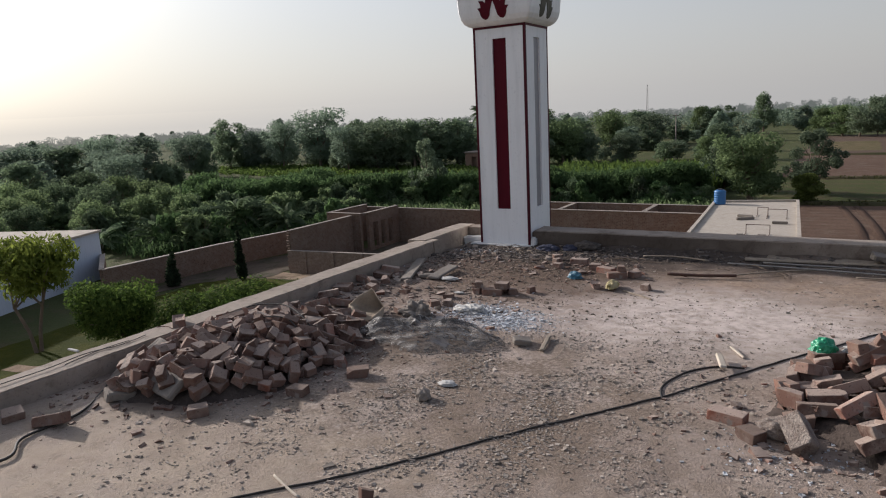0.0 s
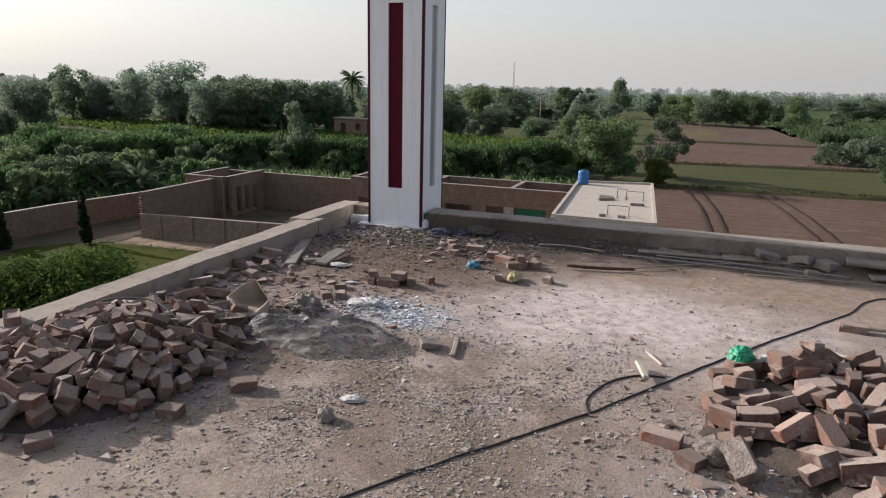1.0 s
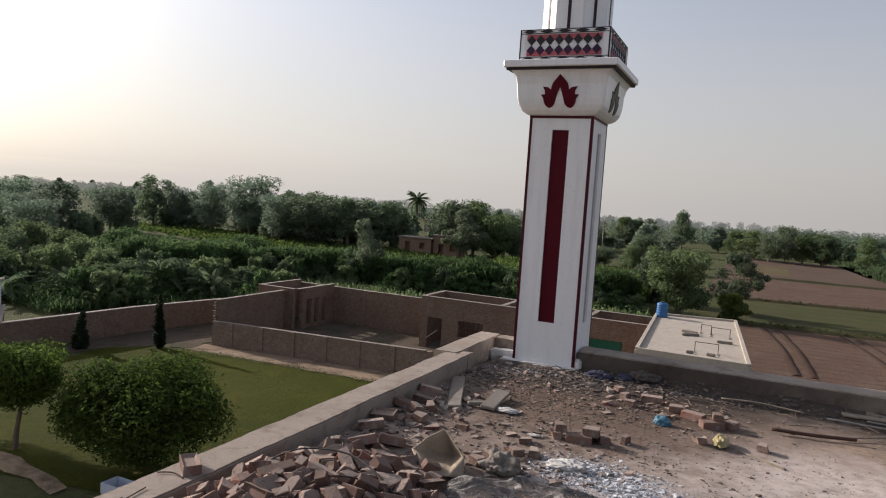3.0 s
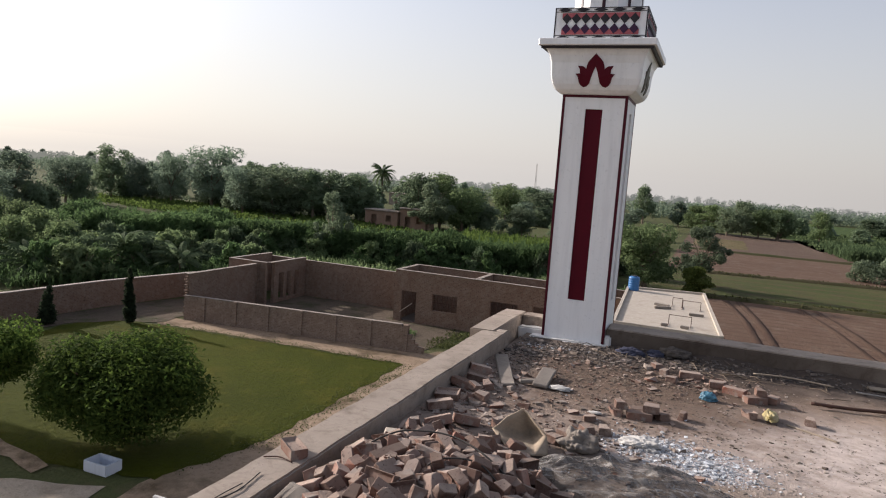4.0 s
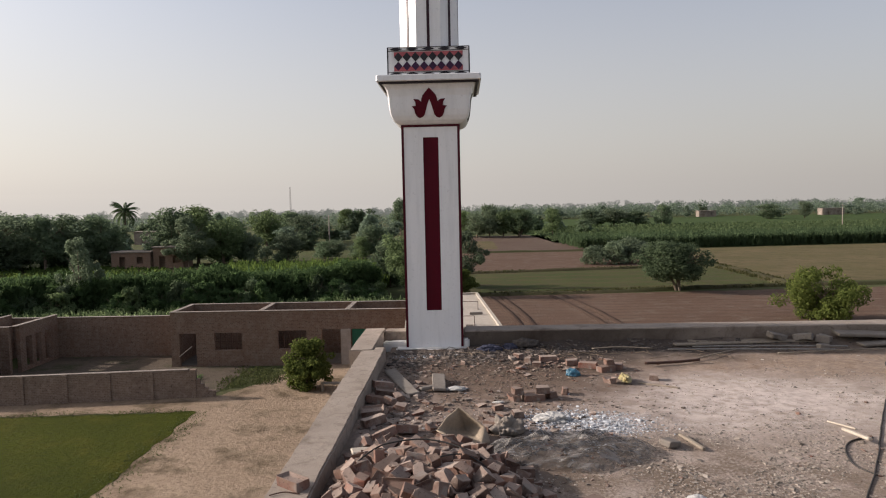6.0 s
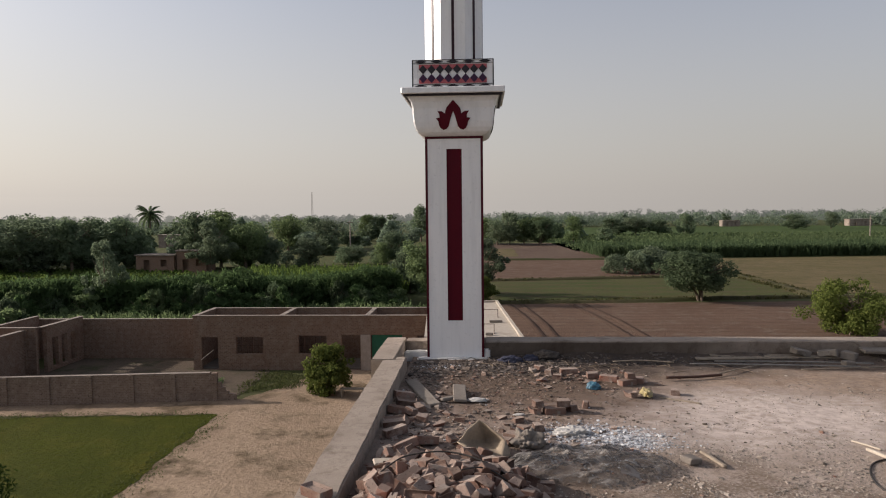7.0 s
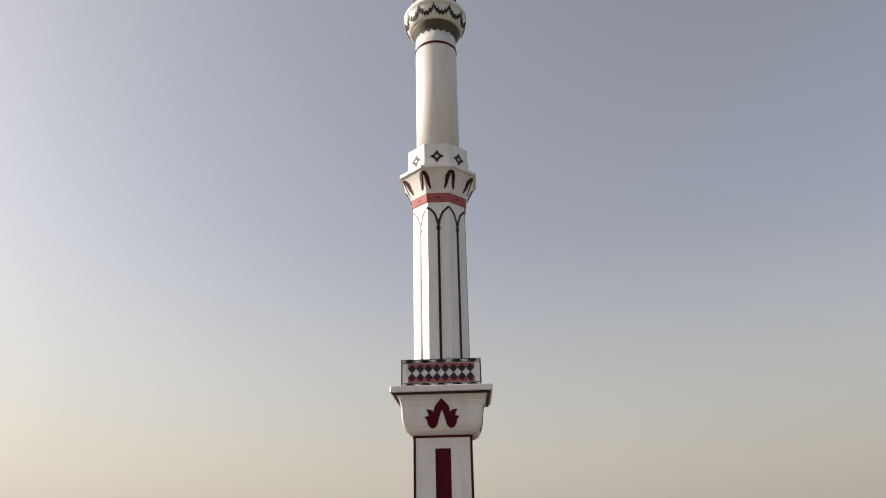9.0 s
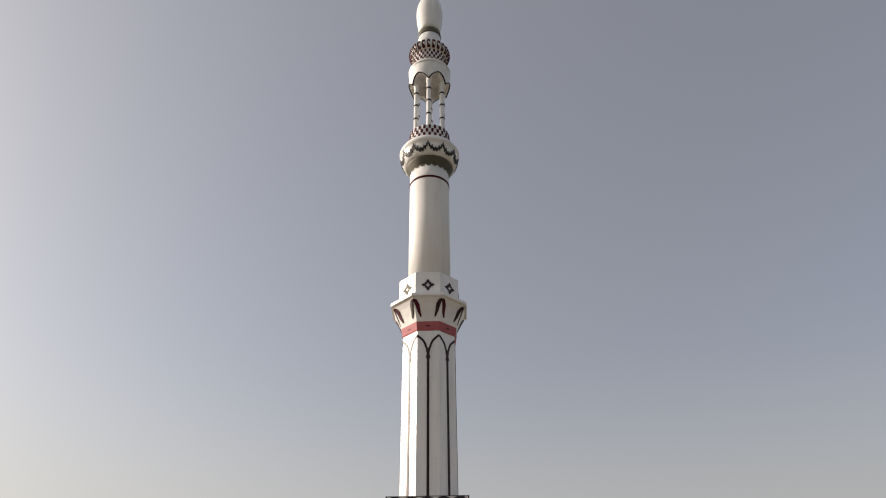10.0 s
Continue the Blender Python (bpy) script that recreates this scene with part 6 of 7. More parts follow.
BRICKS = [brick_mesh(BL, BW, BT, False, 1, 1), brick_mesh(BL, BW, BT, True, 2, 1), brick_mesh(BL, BW, BT, False, 3, 3, 0.5), brick_mesh(BL * 0.72, BW, BT, False, 4, 3, 0.5), brick_mesh(BL * 0.5, BW, BT, False, 5, 3, 0.4), brick_mesh(BL * 0.55, BW, BT, True, 6, 2), brick_mesh(BL * 0.85, BW, BT, False, 7, 4, 0.6), brick_mesh(BL * 0.4, BW * 0.9, BT, False, 8, 4, 0.5), brick_mesh(BL * 0.62, BW * 0.8, BT, False, 9, 5, 0.6)]
BLEN = [1, 1, 1, 0.72, 0.5, 0.55, 0.85, 0.4, 0.62]
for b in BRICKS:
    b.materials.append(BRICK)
LABELS = ["whole clay brick, worn and dusty", "clay brick with a shallow frog, dusty", "clay brick with a chipped end", "broken clay brick about two thirds long", "half of a broken clay brick", "half brick with a frog, dusty", "chipped clay brick with worn edges", "small broken lump of clay brick", "rough broken piece of clay brick"]


def lay_brick(x, y, z, rx=0, ry=0, rz=0, kind=0, group="loose bricks", where=""):
    ob = new("brick", BRICKS[kind])
    ob.matrix_world = pose(x, y, z, rx, ry, rz)
    return tagged(ob, LABELS[kind] + where, "brick", group)


MORTARED = plain("mortar_caked_brick", (0.32, 0.275, 0.235), (0.12, 0.085, 0.07), 17, 0.95, 1.0, 0.016)
# very dark filler: shade between the bricks is put into its colour
RUBBLE = plain("gap_shade_rubble", (0.055, 0.041, 0.034), (0.10, 0.077, 0.063), 14, 0.95, 0.6, 0.02)


def in_poly(x, y, poly):
    c = False
    j = len(poly) - 1
    for i in range(len(poly)):
        (xi, yi), (xj, yj) = poly[i], poly[j]
        if (yi > y) != (yj > y) and x < (xj - xi) * (y - yi) / (yj - yi) + xi:
            c = not c
        j = i
    return c


def heap(poly, target, count, seed, group, where, orderly=0.0, core=0.6, weights=(2, 2, 2, 2.5, 3, 2.5, 2, 2.5, 3), stand=0.2, turn=0.0, singles=300):
    """Bricks dropped one by one on a growing height field, up to the target height."""
    rg = random.Random(seed)
    xs, ys = [p[0] for p in poly], [p[1] for p in poly]
    x0, x1, y0, y1 = min(xs), max(xs), min(ys), max(ys)
    step = 0.025
    nx, ny = int((x1 - x0) / step) + 16, int((y1 - y0) / step) + 16
    hm = np.zeros((nx, ny))
    for i in range(nx):
        for j in range(ny):
            px, py = x0 + (i - 8) * step, y0 + (j - 8) * step
            if in_poly(px, py, poly):
                hm[i, j] = core * max(0.0, target(px, py) - 0.03)
    for _ in range(5):  # let the core slump at its rim
        hm[1:-1, 1:-1] = (hm[:-2, 1:-1] + hm[2:, 1:-1] + hm[1:-1, :-2] + hm[1:-1, 2:] + hm[1:-1, 1:-1]) / 5
    if core:  # added filler mound in the heap's middle, its dark colour standing for shaded gaps
        k = 2
        gi, gj = range(0, nx, k), range(0, ny, k)
        vs = [(x0 + (i - 8) * step, y0 + (j - 8) * step, floor_height(x0 + (i - 8) * step, y0 + (j - 8) * step) - 0.02 + hm[i, j] + 0.035 * noise.noise((i * 0.35, j * 0.35, seed))) for i in gi for j in gj]
        n = len(gj)
        fs = [(a * n + b, (a + 1) * n + b, (a + 1) * n + b + 1, a * n + b + 1) for a in range(len(gi) - 1) for b in range(n - 1) if max(hm[gi[a], gj[b]], hm[gi[a + 1], gj[b + 1]]) > 0.005]
        tagged(link("rubble_core", poly_mesh("rubble_core", vs, fs), RUBBLE, smooth=True), "filler rubble mound under the bricks, dark as shaded gaps", "rubble", kind="stuff")
    placed, tries = 0, 0
    buried_v, buried_f, len_v = [], [], 0
    while placed < count and tries < count * 60:
        tries += 1
        x, y = rg.uniform(x0, x1), rg.uniform(y0, y1)
        if not in_poly(x, y, poly):
            continue
        k = rg.choices(range(9), weights)[0]
        yaw = turn + rg.gauss(0, 9) + rg.choice((0, 0, 90)) if rg.random() < orderly else rg.uniform(0, 360)
        L, W, T = BL * BLEN[k], BW, BT
        edge = rg.random() < stand  # standing on its long side
        if edge:
            W, T = BT, BW
        ca, sa = math.cos(radians(yaw)), math.sin(radians(yaw))
        cells, pts = [], []
        for a in np.arange(-L / 2, L / 2 + 0.001, step):
            for b in np.arange(-W / 2, W / 2 + 0.001, step):
                i, j = int((x + a * ca - b * sa - x0) / step) + 8, int((y + a * sa + b * ca - y0) / step) + 8
                if 0 <= i < nx and 0 <= j < ny:
                    cells.append((i, j))
                    pts.append((a, b, hm[i, j]))
        if not pts:
            continue
        P = np.array(pts)
        tgt = target(x, y)
        base = np.quantile(P[:, 2], 0.72)
        if base > tgt:
            continue
        A = np.c_[P[:, 0], P[:, 1], np.ones(len(P))]
        sol = np.linalg.lstsq(A, P[:, 2], rcond=None)[0]
        ta = max(-0.42, min(0.42, math.atan(sol[0]))) + rg.gauss(0, 0.03 + 0.08 * (base > 0.03))
        tb = max(-0.42, min(0.42, math.atan(sol[1]))) + rg.gauss(0, 0.03 + 0.10 * (base > 0.03))
        z = (sol[2] * 0.6 + base * 0.4) + T / 2 - 0.004
        z = max(z, T / 2 - 0.004 + abs(math.sin(ta)) * L * 0.35)
        m = pose(x, y, z + floor_height(x, y), 0, 0, yaw) @ Matrix.Rotation(-ta, 4, "Y") @ Matrix.Rotation(tb, 4, "X")
        if edge:
            m = m @ pose(0, 0, 0, 90, 0, 0)
        elif rg.random() < 0.4:
            m = m @ pose(0, 0, 0, 180, 0, 0)
        if placed < count - singles:  # the lower layers, mostly buried
            co = np.array([m @ v.co for v in BRICKS[k].vertices])
            buried_f += [tuple(len_v + q for q in p.vertices) for p in BRICKS[k].polygons]
            buried_v.append(co)
            len_v += len(co)
        else:
            ob = new("brick", BRICKS[k])
            ob.matrix_world = m
            tagged(ob, LABELS[k] + where, "brick", group)
        for (i, j), (a, b, _) in zip(cells, pts):
            hm[i, j] = max(hm[i, j], z + T / 2 + math.tan(ta) * a + math.tan(tb) * b - 0.006)
        placed += 1
    if buried_v:
        tagged(link("buried_bricks", poly_mesh("buried_bricks", np.concatenate(buried_v).tolist(), buried_f), BRICK_JOINED), "clay bricks in the lower layers of the heap", "bricks", kind="stuff")

    def surface(x, y):
        i, j = min(max(int((x - x0) / step) + 8, 1), nx - 2), min(max(int((y - y0) / step) + 8, 1), ny - 2)
        return float(hm[i - 1:i + 2, j - 1:j + 2].min()) + floor_height(x, y)

    return surface


def left_target(x, y):
    d = ((x - 0.15) / 0.72) ** 2 + ((y + 4.95) / 1.15) ** 2
    return max(0.0, 0.25 * (1 - d)) + 0.03


left_top = heap([(-0.44, -5.55), (-0.1, -5.9), (0.45, -5.68), (0.82, -5.28), (0.84, -4.7), (0.62, -4.15), (0.34, -3.78), (-0.42, -3.75)], left_target, 330, 3, "brick heap by the parapet", " in a heap", weights=(1.2, 1.5, 1.5, 2.5, 4, 3.5, 2, 4, 4.5), stand=0.28, singles=210)


def right_target(x, y):
    return 0.05 + 0.21 * min(1.0, max(0.0, x - 3.75) / 0.55) * min(1.0, max(0.0, -2.95 - y) / 0.35)


right_top = heap([(3.76, -4.0), (3.74, -4.3), (3.98, -4.48), (4.25, -4.62), (4.4, -5.0), (4.9, -5.4), (5.5, -4.4), (5.4, -3.0), (4.8, -2.95), (4.35, -3.3), (4.16, -3.5), (3.92, -3.75)], right_target, 150, 8, "brick heap on the open roof", " in a stacked heap", 0.75, 0.55, (5, 5, 3, 2, 1.5, 1.5, 2, 0.6, 0.8), 0.2, 16, 110)

# single bricks and pieces, with place, turn and kind
fh = floor_height
for x, y, rz, k, dz in (
        (0.85, -2.47, 8, 5, 0), (1.04, -2.46, 12, 0, 0), (1.22, -2.36, 35, 4, 0), (0.89, -2.45, 20, 4, 0.064), (1.12, -2.42, 5, 3, 0.064), (1.05, -2.34, 12, 0, 0), (1.36, -2.26, -20, 7, 0), (3.93, -3.50, 18, 0, 0), (4.02, -3.40, 14, 0, 0), (4.03, -3.44, 30, 0, 0.064), (4.22, -3.34, 10, 0, 0), (4.24, -3.36, -8, 2, 0.064), (1.38, -0.85, 5, 0, 0), (1.62, -1.02, 12, 3, 0), (1.80, -1.15, -20, 0, 0), (1.97, -1.32, 30, 0, 0.0),
        (2.13, -1.22, 70, 3, 0), (2.02, -1.27, 10, 4, 0.068), (1.90, -1.84, 15, 5, 0), (2.40, -1.72, -15, 4, 0), (1.05, -0.72, 40, 4, 0), (1.15, -0.95, -30, 4, 0), (1.22, -1.12, 80, 4, 0),
        (-0.46, -2.12, 30, 0, 0), (-0.40, -2.36, 15, 1, 0), (-0.45, -2.62, -10, 1, 0), (-0.32, -2.66, 60, 4, 0), (-0.25, -2.5, 20, 4, 0), (-0.44, -3.02, 8, 1, 0), (-0.20, -2.82, 75, 4, 0), (-0.40, -3.3, 35, 0, 0), (-0.12, -3.45, 25, 1, 0), (-0.28, -3.62, 28, 0, 0),
        (0.90, -4.70, 20, 4, 0), (1.15, -4.82, 35, 6, 0), (0.98, -5.28, 10, 3, 0), (0.60, -5.80, 55, 3, 0), (4.92, -2.06, -4, 0, 0), (3.58, -4.52, -12, 0, 0), (3.72, -4.70, -38, 3, 0),
        (-0.12, -6.32, 25, 0, 0), (-0.40, -6.42, 75, 3, 0), (0.72, -3.05, 40, 4, 0), (0.60, -3.25, -30, 3, 0), (0.85, -3.0, 10, 4, 0), (0.55, -3.4, 60, 4, 0)):
    T = BT / 2
    tilt = (16 * math.sin(y * 37), 13 * math.sin(y * 23)) if x < -0.1 else (0, 0)  # those by the parapet lie askew on rubble
    lay_brick(x, y, fh(x, y) + T + dz - 0.003 + abs(tilt[1]) * 0.0012, *tilt, rz, k, "loose bricks", " lying on the roof")
lay_brick(2.22, -6.17, fh(2.22, -6.17) + 0.05, 70, 20, 35, 7, "loose bricks", " standing on the roof")
lay_brick(2.42, -6.30, fh(2.42, -6.30) + 0.04, 15, 80, 60, 4, "loose bricks", " standing on the roof")
ob = lay_brick(-0.69, -4.88, H + BT / 2, 0, 0, 142, 1, "loose bricks", " on the parapet top")


def slab_piece(x, y, z, L, W, T, rx, ry, rz, material, name, label, category, seed=1, round_=0.008):
    bm = box(-L / 2, L / 2, -W / 2, W / 2, -T / 2, T / 2)
    bmesh.ops.subdivide_edges(bm, edges=[e for e in bm.edges if e.calc_length() > max(W, T) * 1.05], cuts=5)
    bmesh.ops.bevel(bm, geom=[e for e in bm.edges if e.is_boundary or e.calc_face_angle(0) > 0.5], offset=min(round_, T * 0.3), segments=1, affect="EDGES")
    for v in bm.verts:
        v.co += noise.noise_vector(v.co * 9 + Vector((seed, seed, 0))) * min(0.02, T * (0.26 if W > 0.08 else 0.1))
    ob = link(name, bm, material)
    ob.matrix_world = pose(x, y, z - sag(x, y), rx, ry, rz)
    return tagged(ob, label, category)


slab_piece(-0.29, -1.88, 0.06, 0.92, 0.13, 0.03, 6, 2, -69, SLAB, "concrete_slab", "long thin concrete slab lying by the parapet", "slab", 2)
slab_piece(0.11, -1.88, 0.05, 0.52, 0.14, 0.03, 3, -3, 93, SLAB, "concrete_slab", "short pale concrete slab on the earth", "slab", 3)
slab_piece(0.02, -2.06, 0.04, 0.22, 0.06, 0.035, 0, 0, 35, SLAB, "concrete_slab", "small pale concrete splinter on the roof", "slab", 4)
slab_piece(-0.30, -5.62, 0.07, 0.30, 0.19, 0.07, 12, -14, 30, SLAB, "concrete_lump", "flat grey concrete lump beside the brick heap", "lump", 41, 0.01)
slab_piece(-0.38, -5.34, 0.13, 0.24, 0.20, 0.06, 34, 10, -18, SLAB, "concrete_lump", "grey concrete slab leaning on the parapet", "lump", 42, 0.01)
slab_piece(-0.10, -5.86, 0.05, 0.18, 0.14, 0.07, 4, 8, 64, SLAB, "concrete_lump", "small grey concrete lump by the bricks", "lump", 43, 0.01)
slab_piece(0.22, -5.72, 0.12, 0.30, 0.16, 0.045, 42, 6, -12, SLAB, "concrete_slab", "broken grey slab leaning on the bricks", "slab", 44, 0.01)
slab_piece(-0.18, -4.1, 0.12, 0.55, 0.10, 0.02, 4, 5, 18, PALEWOOD, "thin_board", "thin pale board across the brick heap", "board", 5)
slab_piece(1.95, -3.76, 0.025, 0.14, 0.11, 0.05, 4, 6, 40, SLAB, "flat_stone", "flat grey stone lying on the roof", "stone", 6)
slab_piece(2.13, -3.72, 0.02, 0.34, 0.036, 0.022, 0, 0, 103, WOOD, "wood_offcut", "short pale wooden offcut on the ground", "wood", 7)
slab_piece(3.41, -3.68, 0.05, 0.26, 0.045, 0.025, 8, 0, 106, PALEWOOD, "wood_offcut", "short pale wooden offcut by the hose", "wood", 8)
slab_piece(3.47, -3.36, 0.015, 0.24, 0.02, 0.015, 0, 0, -60, PALEWOOD, "twig", "thin pale twig on the ground", "twig", 9)
slab_piece(5.2, -2.08, 0.045, 0.75, 0.035, 0.03, 0, 0, 2, WOOD, "wood_strip", "grey wooden strip lying on the roof", "wood", 10)
slab_piece(4.12, 0.0, 0.05, 1.6, 0.12, 0.022, 5, 0, -3, WOOD, "plank", "weathered plank lying along the parapet", "plank", 12)
slab_piece(3.75, -0.08, 0.04, 1.3, 0.10, 0.02, 3, 0, 4, WOOD, "plank", "grey plank lying along the parapet", "plank", 13)
slab_piece(5.75, -0.06, 0.12, 1.1, 0.22, 0.04, 4, 2, -2, SLAB, "concrete_slab", "broken concrete slab by the parapet", "slab", 14)
slab_piece(5.9, -0.22, 0.05, 1.0, 0.2, 0.03, 0, -2, 3, SLAB, "concrete_slab", "cracked grey concrete slab on the floor", "slab", 15)
slab_piece(4.45, -0.03, 0.11, 0.24, 0.13, 0.08, 10, 12, 20, SLAB, "concrete_lump", "grey concrete lump by the parapet", "lump", 16, 0.01)
slab_piece(4.78, -0.06, 0.10, 0.22, 0.15, 0.09, -8, -10, -30, SLAB, "concrete_lump", "rough concrete lump by the parapet", "lump", 17, 0.01)
slab_piece(5.02, -0.10, 0.08, 0.2, 0.16, 0.09, 5, 5, 50, SLAB, "concrete_lump", "small concrete lump by the parapet", "lump", 18, 0.01)
slab_piece(4.85, -0.42, 0.05, 0.14, 0.09, 0.06, 0, 0, 12, SLAB, "concrete_lump", "small pale cement lump", "lump", 19, 0.01)


def rod(name, pts, r, material, label, category, per=6, n=6):
    line = spline([(x, y, z - sag(x, y)) for x, y, z in pts], per)
    if max(p[2] for p in pts) < 0.022:  # limp things follow the uneven floor
        line = [Vector((p.x + 0.012 * noise.noise((p.y * 3, p.x, 5)), p.y + 0.012 * noise.noise((p.x * 3, p.y, 8)), floor_height(p.x, p.y) + r * 0.8)) for p in line]
    me = tube(line, r, n)
    return tagged(link(name, me, material, smooth=True), label, category)


rod("steel_bar", [(2.46, -1.12, 0.04), (2.8, -1.06, 0.035), (3.13, -0.98, 0.04)], 0.017, RUST, "rusted steel bar lying on the roof", "steel bar")
rod("stick", [(2.97, -0.99, 0.02), (3.4, -0.68, 0.03), (3.75, -0.42, 0.02), (4.1, -0.25, 0.03)], 0.008, WOOD, "long dry stick on the roof", "stick")
rod("steel_pipe", [(2.95, -0.36, 0.03), (4.0, -0.42, 0.03), (4.95, -0.50, 0.03)], 0.009, PIPE, "pale steel pipe along the parapet", "pipe")
rod("steel_pipe", [(3.3, -0.22, 0.03), (4.3, -0.26, 0.035), (5.2, -0.33, 0.03)], 0.009, PIPE, "pale steel pipe along the parapet", "pipe")
rod("stick", [(4.2, -0.62, 0.02), (4.6, -0.58, 0.02), (5.0, -0.52, 0.03)], 0.009, WOOD, "dark stick on the roof", "stick")
rod("stick", [(4.95, -0.55, 0.03), (5.6, -0.5, 0.03), (6.4, -0.55, 0.04)], 0.010, WOOD, "grey stick on the roof", "stick")
rod("stick", [(2.0, -0.35, 0.05), (2.35, -0.32, 0.06), (2.75, -0.38, 0.05)], 0.009, WOOD, "dark stick among charred rubble", "stick")
rod("hose", [(0.20, -7.90, 0.02), (0.90, -7.15, 0.02), (1.53, -6.47, 0.02), (2.15, -5.72, 0.02), (2.60, -5.09, 0.02), (2.87, -4.74, 0.02), (3.18, -4.31, 0.02), (3.35, -4.05, 0.02), (3.54, -3.76, 0.02), (3.82, -3.32, 0.02), (4.21, -2.72, 0.02), (4.60, -2.13, 0.02), (4.96, -1.59, 0.02), (5.39, -0.90, 0.02), (6.40, -0.70, 0.02)], 0.0064, RUBBER, "long black rubber hose lying across the roof", "hose", 10, 8)
rod("hose_end", [(3.17, -4.36, 0.02), (3.13, -4.18, 0.02), (3.17, -3.98, 0.02), (3.28, -3.79, 0.02), (3.40, -3.69, 0.02), (3.56, -3.64, 0.02)], 0.0068, RUBBER, "curled end of black hose on the roof", "hose", 8, 8)
rod("cable", [(-0.40, -7.3, 0.02), (0.08, -6.75, 0.02), (-0.10, -6.51, 0.02), (-0.12, -6.15, 0.02), (-0.30, -5.86, 0.03), (-0.42, -5.7, 0.05)], 0.009, RUBBER, "thin black cable lying near the parapet", "cable", 8)
rod("cable", [(-0.74, -6.9, H + 0.012), (-0.68, -6.1, H + 0.012), (-0.72, -5.7, H + 0.014), (-0.66, -5.45, H + 0.012), (-0.69, -5.2, H + 0.012)], 0.0035, RUBBER, "thin dark cable on the parapet top", "cable", 8)
rod("cable", [(-0.64, -5.9, H + 0.012), (-0.70, -5.6, H + 0.012), (-0.69, -5.35, H + 0.012)], 0.003, RUBBER, "thin dark wire on the parapet top", "cable", 8)
rod("wire", [(-0.80, -5.02, H + 0.01), (-0.72, -4.98, H + 0.012), (-0.62, -5.0, H + 0.01)], 0.004, RUST, "rusty wire by a brick", "wire", 5)
rod("bent_rod", [(-0.35, -4.62, 0.22), (-0.25, -4.56, 0.28), (-0.14, -4.49, 0.31), (0.11, -4.45, 0.32), (0.37, -4.53, 0.28), (0.6, -4.62, 0.17)], 0.0055, RUBBER, "bent dark reinforcing rod on the bricks", "rod", 8)
rod("bent_rod", [(0.14, -4.84, 0.29), (0.22, -4.77, 0.32), (0.39, -4.70, 0.30), (0.57, -4.75, 0.19)], 0.005, RUBBER, "thin dark rod on the bricks", "rod", 8)
rod("twig", [(1.62, -6.15, 0.02), (1.75, -6.2, 0.02), (1.88, -6.24, 0.02)], 0.008, PALEWOOD, "short pale twig beside the hose", "twig", 4)
rod("stick", [(2.2, -1.85, 0.02), (2.4, -1.98, 0.02), (2.55, -2.1, 0.02)], 0.009, WOOD, "thin dry stick on the lime dust", "stick", 4)
rod("stick", [(4.5, -2.6, 0.02), (4.9, -2.9, 0.02), (5.15, -3.0, 0.03)], 0.01, PALEWOOD, "pale dry stick on the roof", "stick", 4)
slab_piece(-0.98, -6.0, H + 0.0, 0.13, 0.022, 0.016, 0, 0, 0, WHITERAG, "batten", "short white batten laid over the parapet edge", "batten", 20).location = (-0.90, -5.68, H + 0.012)


def crumpled(name, x, y, z, rx, ry, h, material, label, category, seed, rough=0.42, lump=2.6):
    """A crumpled sheet or bag: a dome with folds, turned under at the rim."""
    bm = bmesh.new()
    bmesh.ops.create_icosphere(bm, subdivisions=5, radius=1)
    for v in bm.verts:
        p = v.co.copy()
        f = noise.noise(p * lump * 0.8 + Vector((seed, 0, 0))) * rough + (0.35 - abs(noise.noise(p * lump * 1.7 + Vector((0, seed, 0))))) * rough * 0.8 + (0.3 - abs(noise.noise(p * lump * 4.1 + Vector((seed, 0, 0))))) * rough * 0.3
        k = 1 + f * 0.75
        v.co = Vector((p.x * rx * k, p.y * ry * k, max(p.z, -0.05) * h * k))
    ob = link(name, bm, material, smooth=True)
    ob.location = (x, y, z - sag(x, y))
    return tagged(ob, label, category)


crumpled("plastic_bag", 4.01, -3.42, 0.128, 0.08, 0.07, 0.075, GREENBAG, "crumpled thin green plastic bag on the bricks", "bag", 3)
crumpled("plastic_bag", 1.57, -1.52, 0.02, 0.075, 0.06, 0.06, BLUEBAG, "crumpled blue plastic bag on the roof", "bag", 5)
crumpled("plastic_wrapper", 2.07, -1.80, 0.03, 0.055, 0.11, 0.055, YELLOW, "crumpled yellow plastic wrapper by bricks", "wrapper", 7)
crumpled("rag", 0.30, -2.06, 0.02, 0.10, 0.06, 0.022, WHITERAG, "small crumpled white rag on the roof", "rag", 9)
crumpled("white_sheet", 1.14, -3.10, 0.0, 0.13, 0.08, 0.05, WHITERAG, "crumpled whitish plaster sheet among chips", "sheet", 31, 0.8)
crumpled("grey_sack", 0.72, -3.42, 0.02, 0.12, 0.09, 0.10, SLAB, "crumpled grey paper sack beside the netting", "sack", 32, 0.8)
crumpled("rag", 0.70, -2.55, 0.01, 0.05, 0.03, 0.012, WHITERAG, "small crumpled white paper on the roof", "paper", 11)
crumpled("rag", 1.83, -4.72, 0.01, 0.06, 0.04, 0.02, WHITERAG, "small white scrap on the gravel", "paper", 12)
crumpled("stone", 1.80, -4.98, 0.01, 0.05, 0.05, 0.06, STONE, "rounded grey stone on the gravel", "stone", 13, 0.3)
crumpled("dark_cloth", 0.72, -0.20, 0.03, 0.15, 0.09, 0.065, DARKCLOTH, "heap of dark blue cloth beside the tower", "cloth", 15)
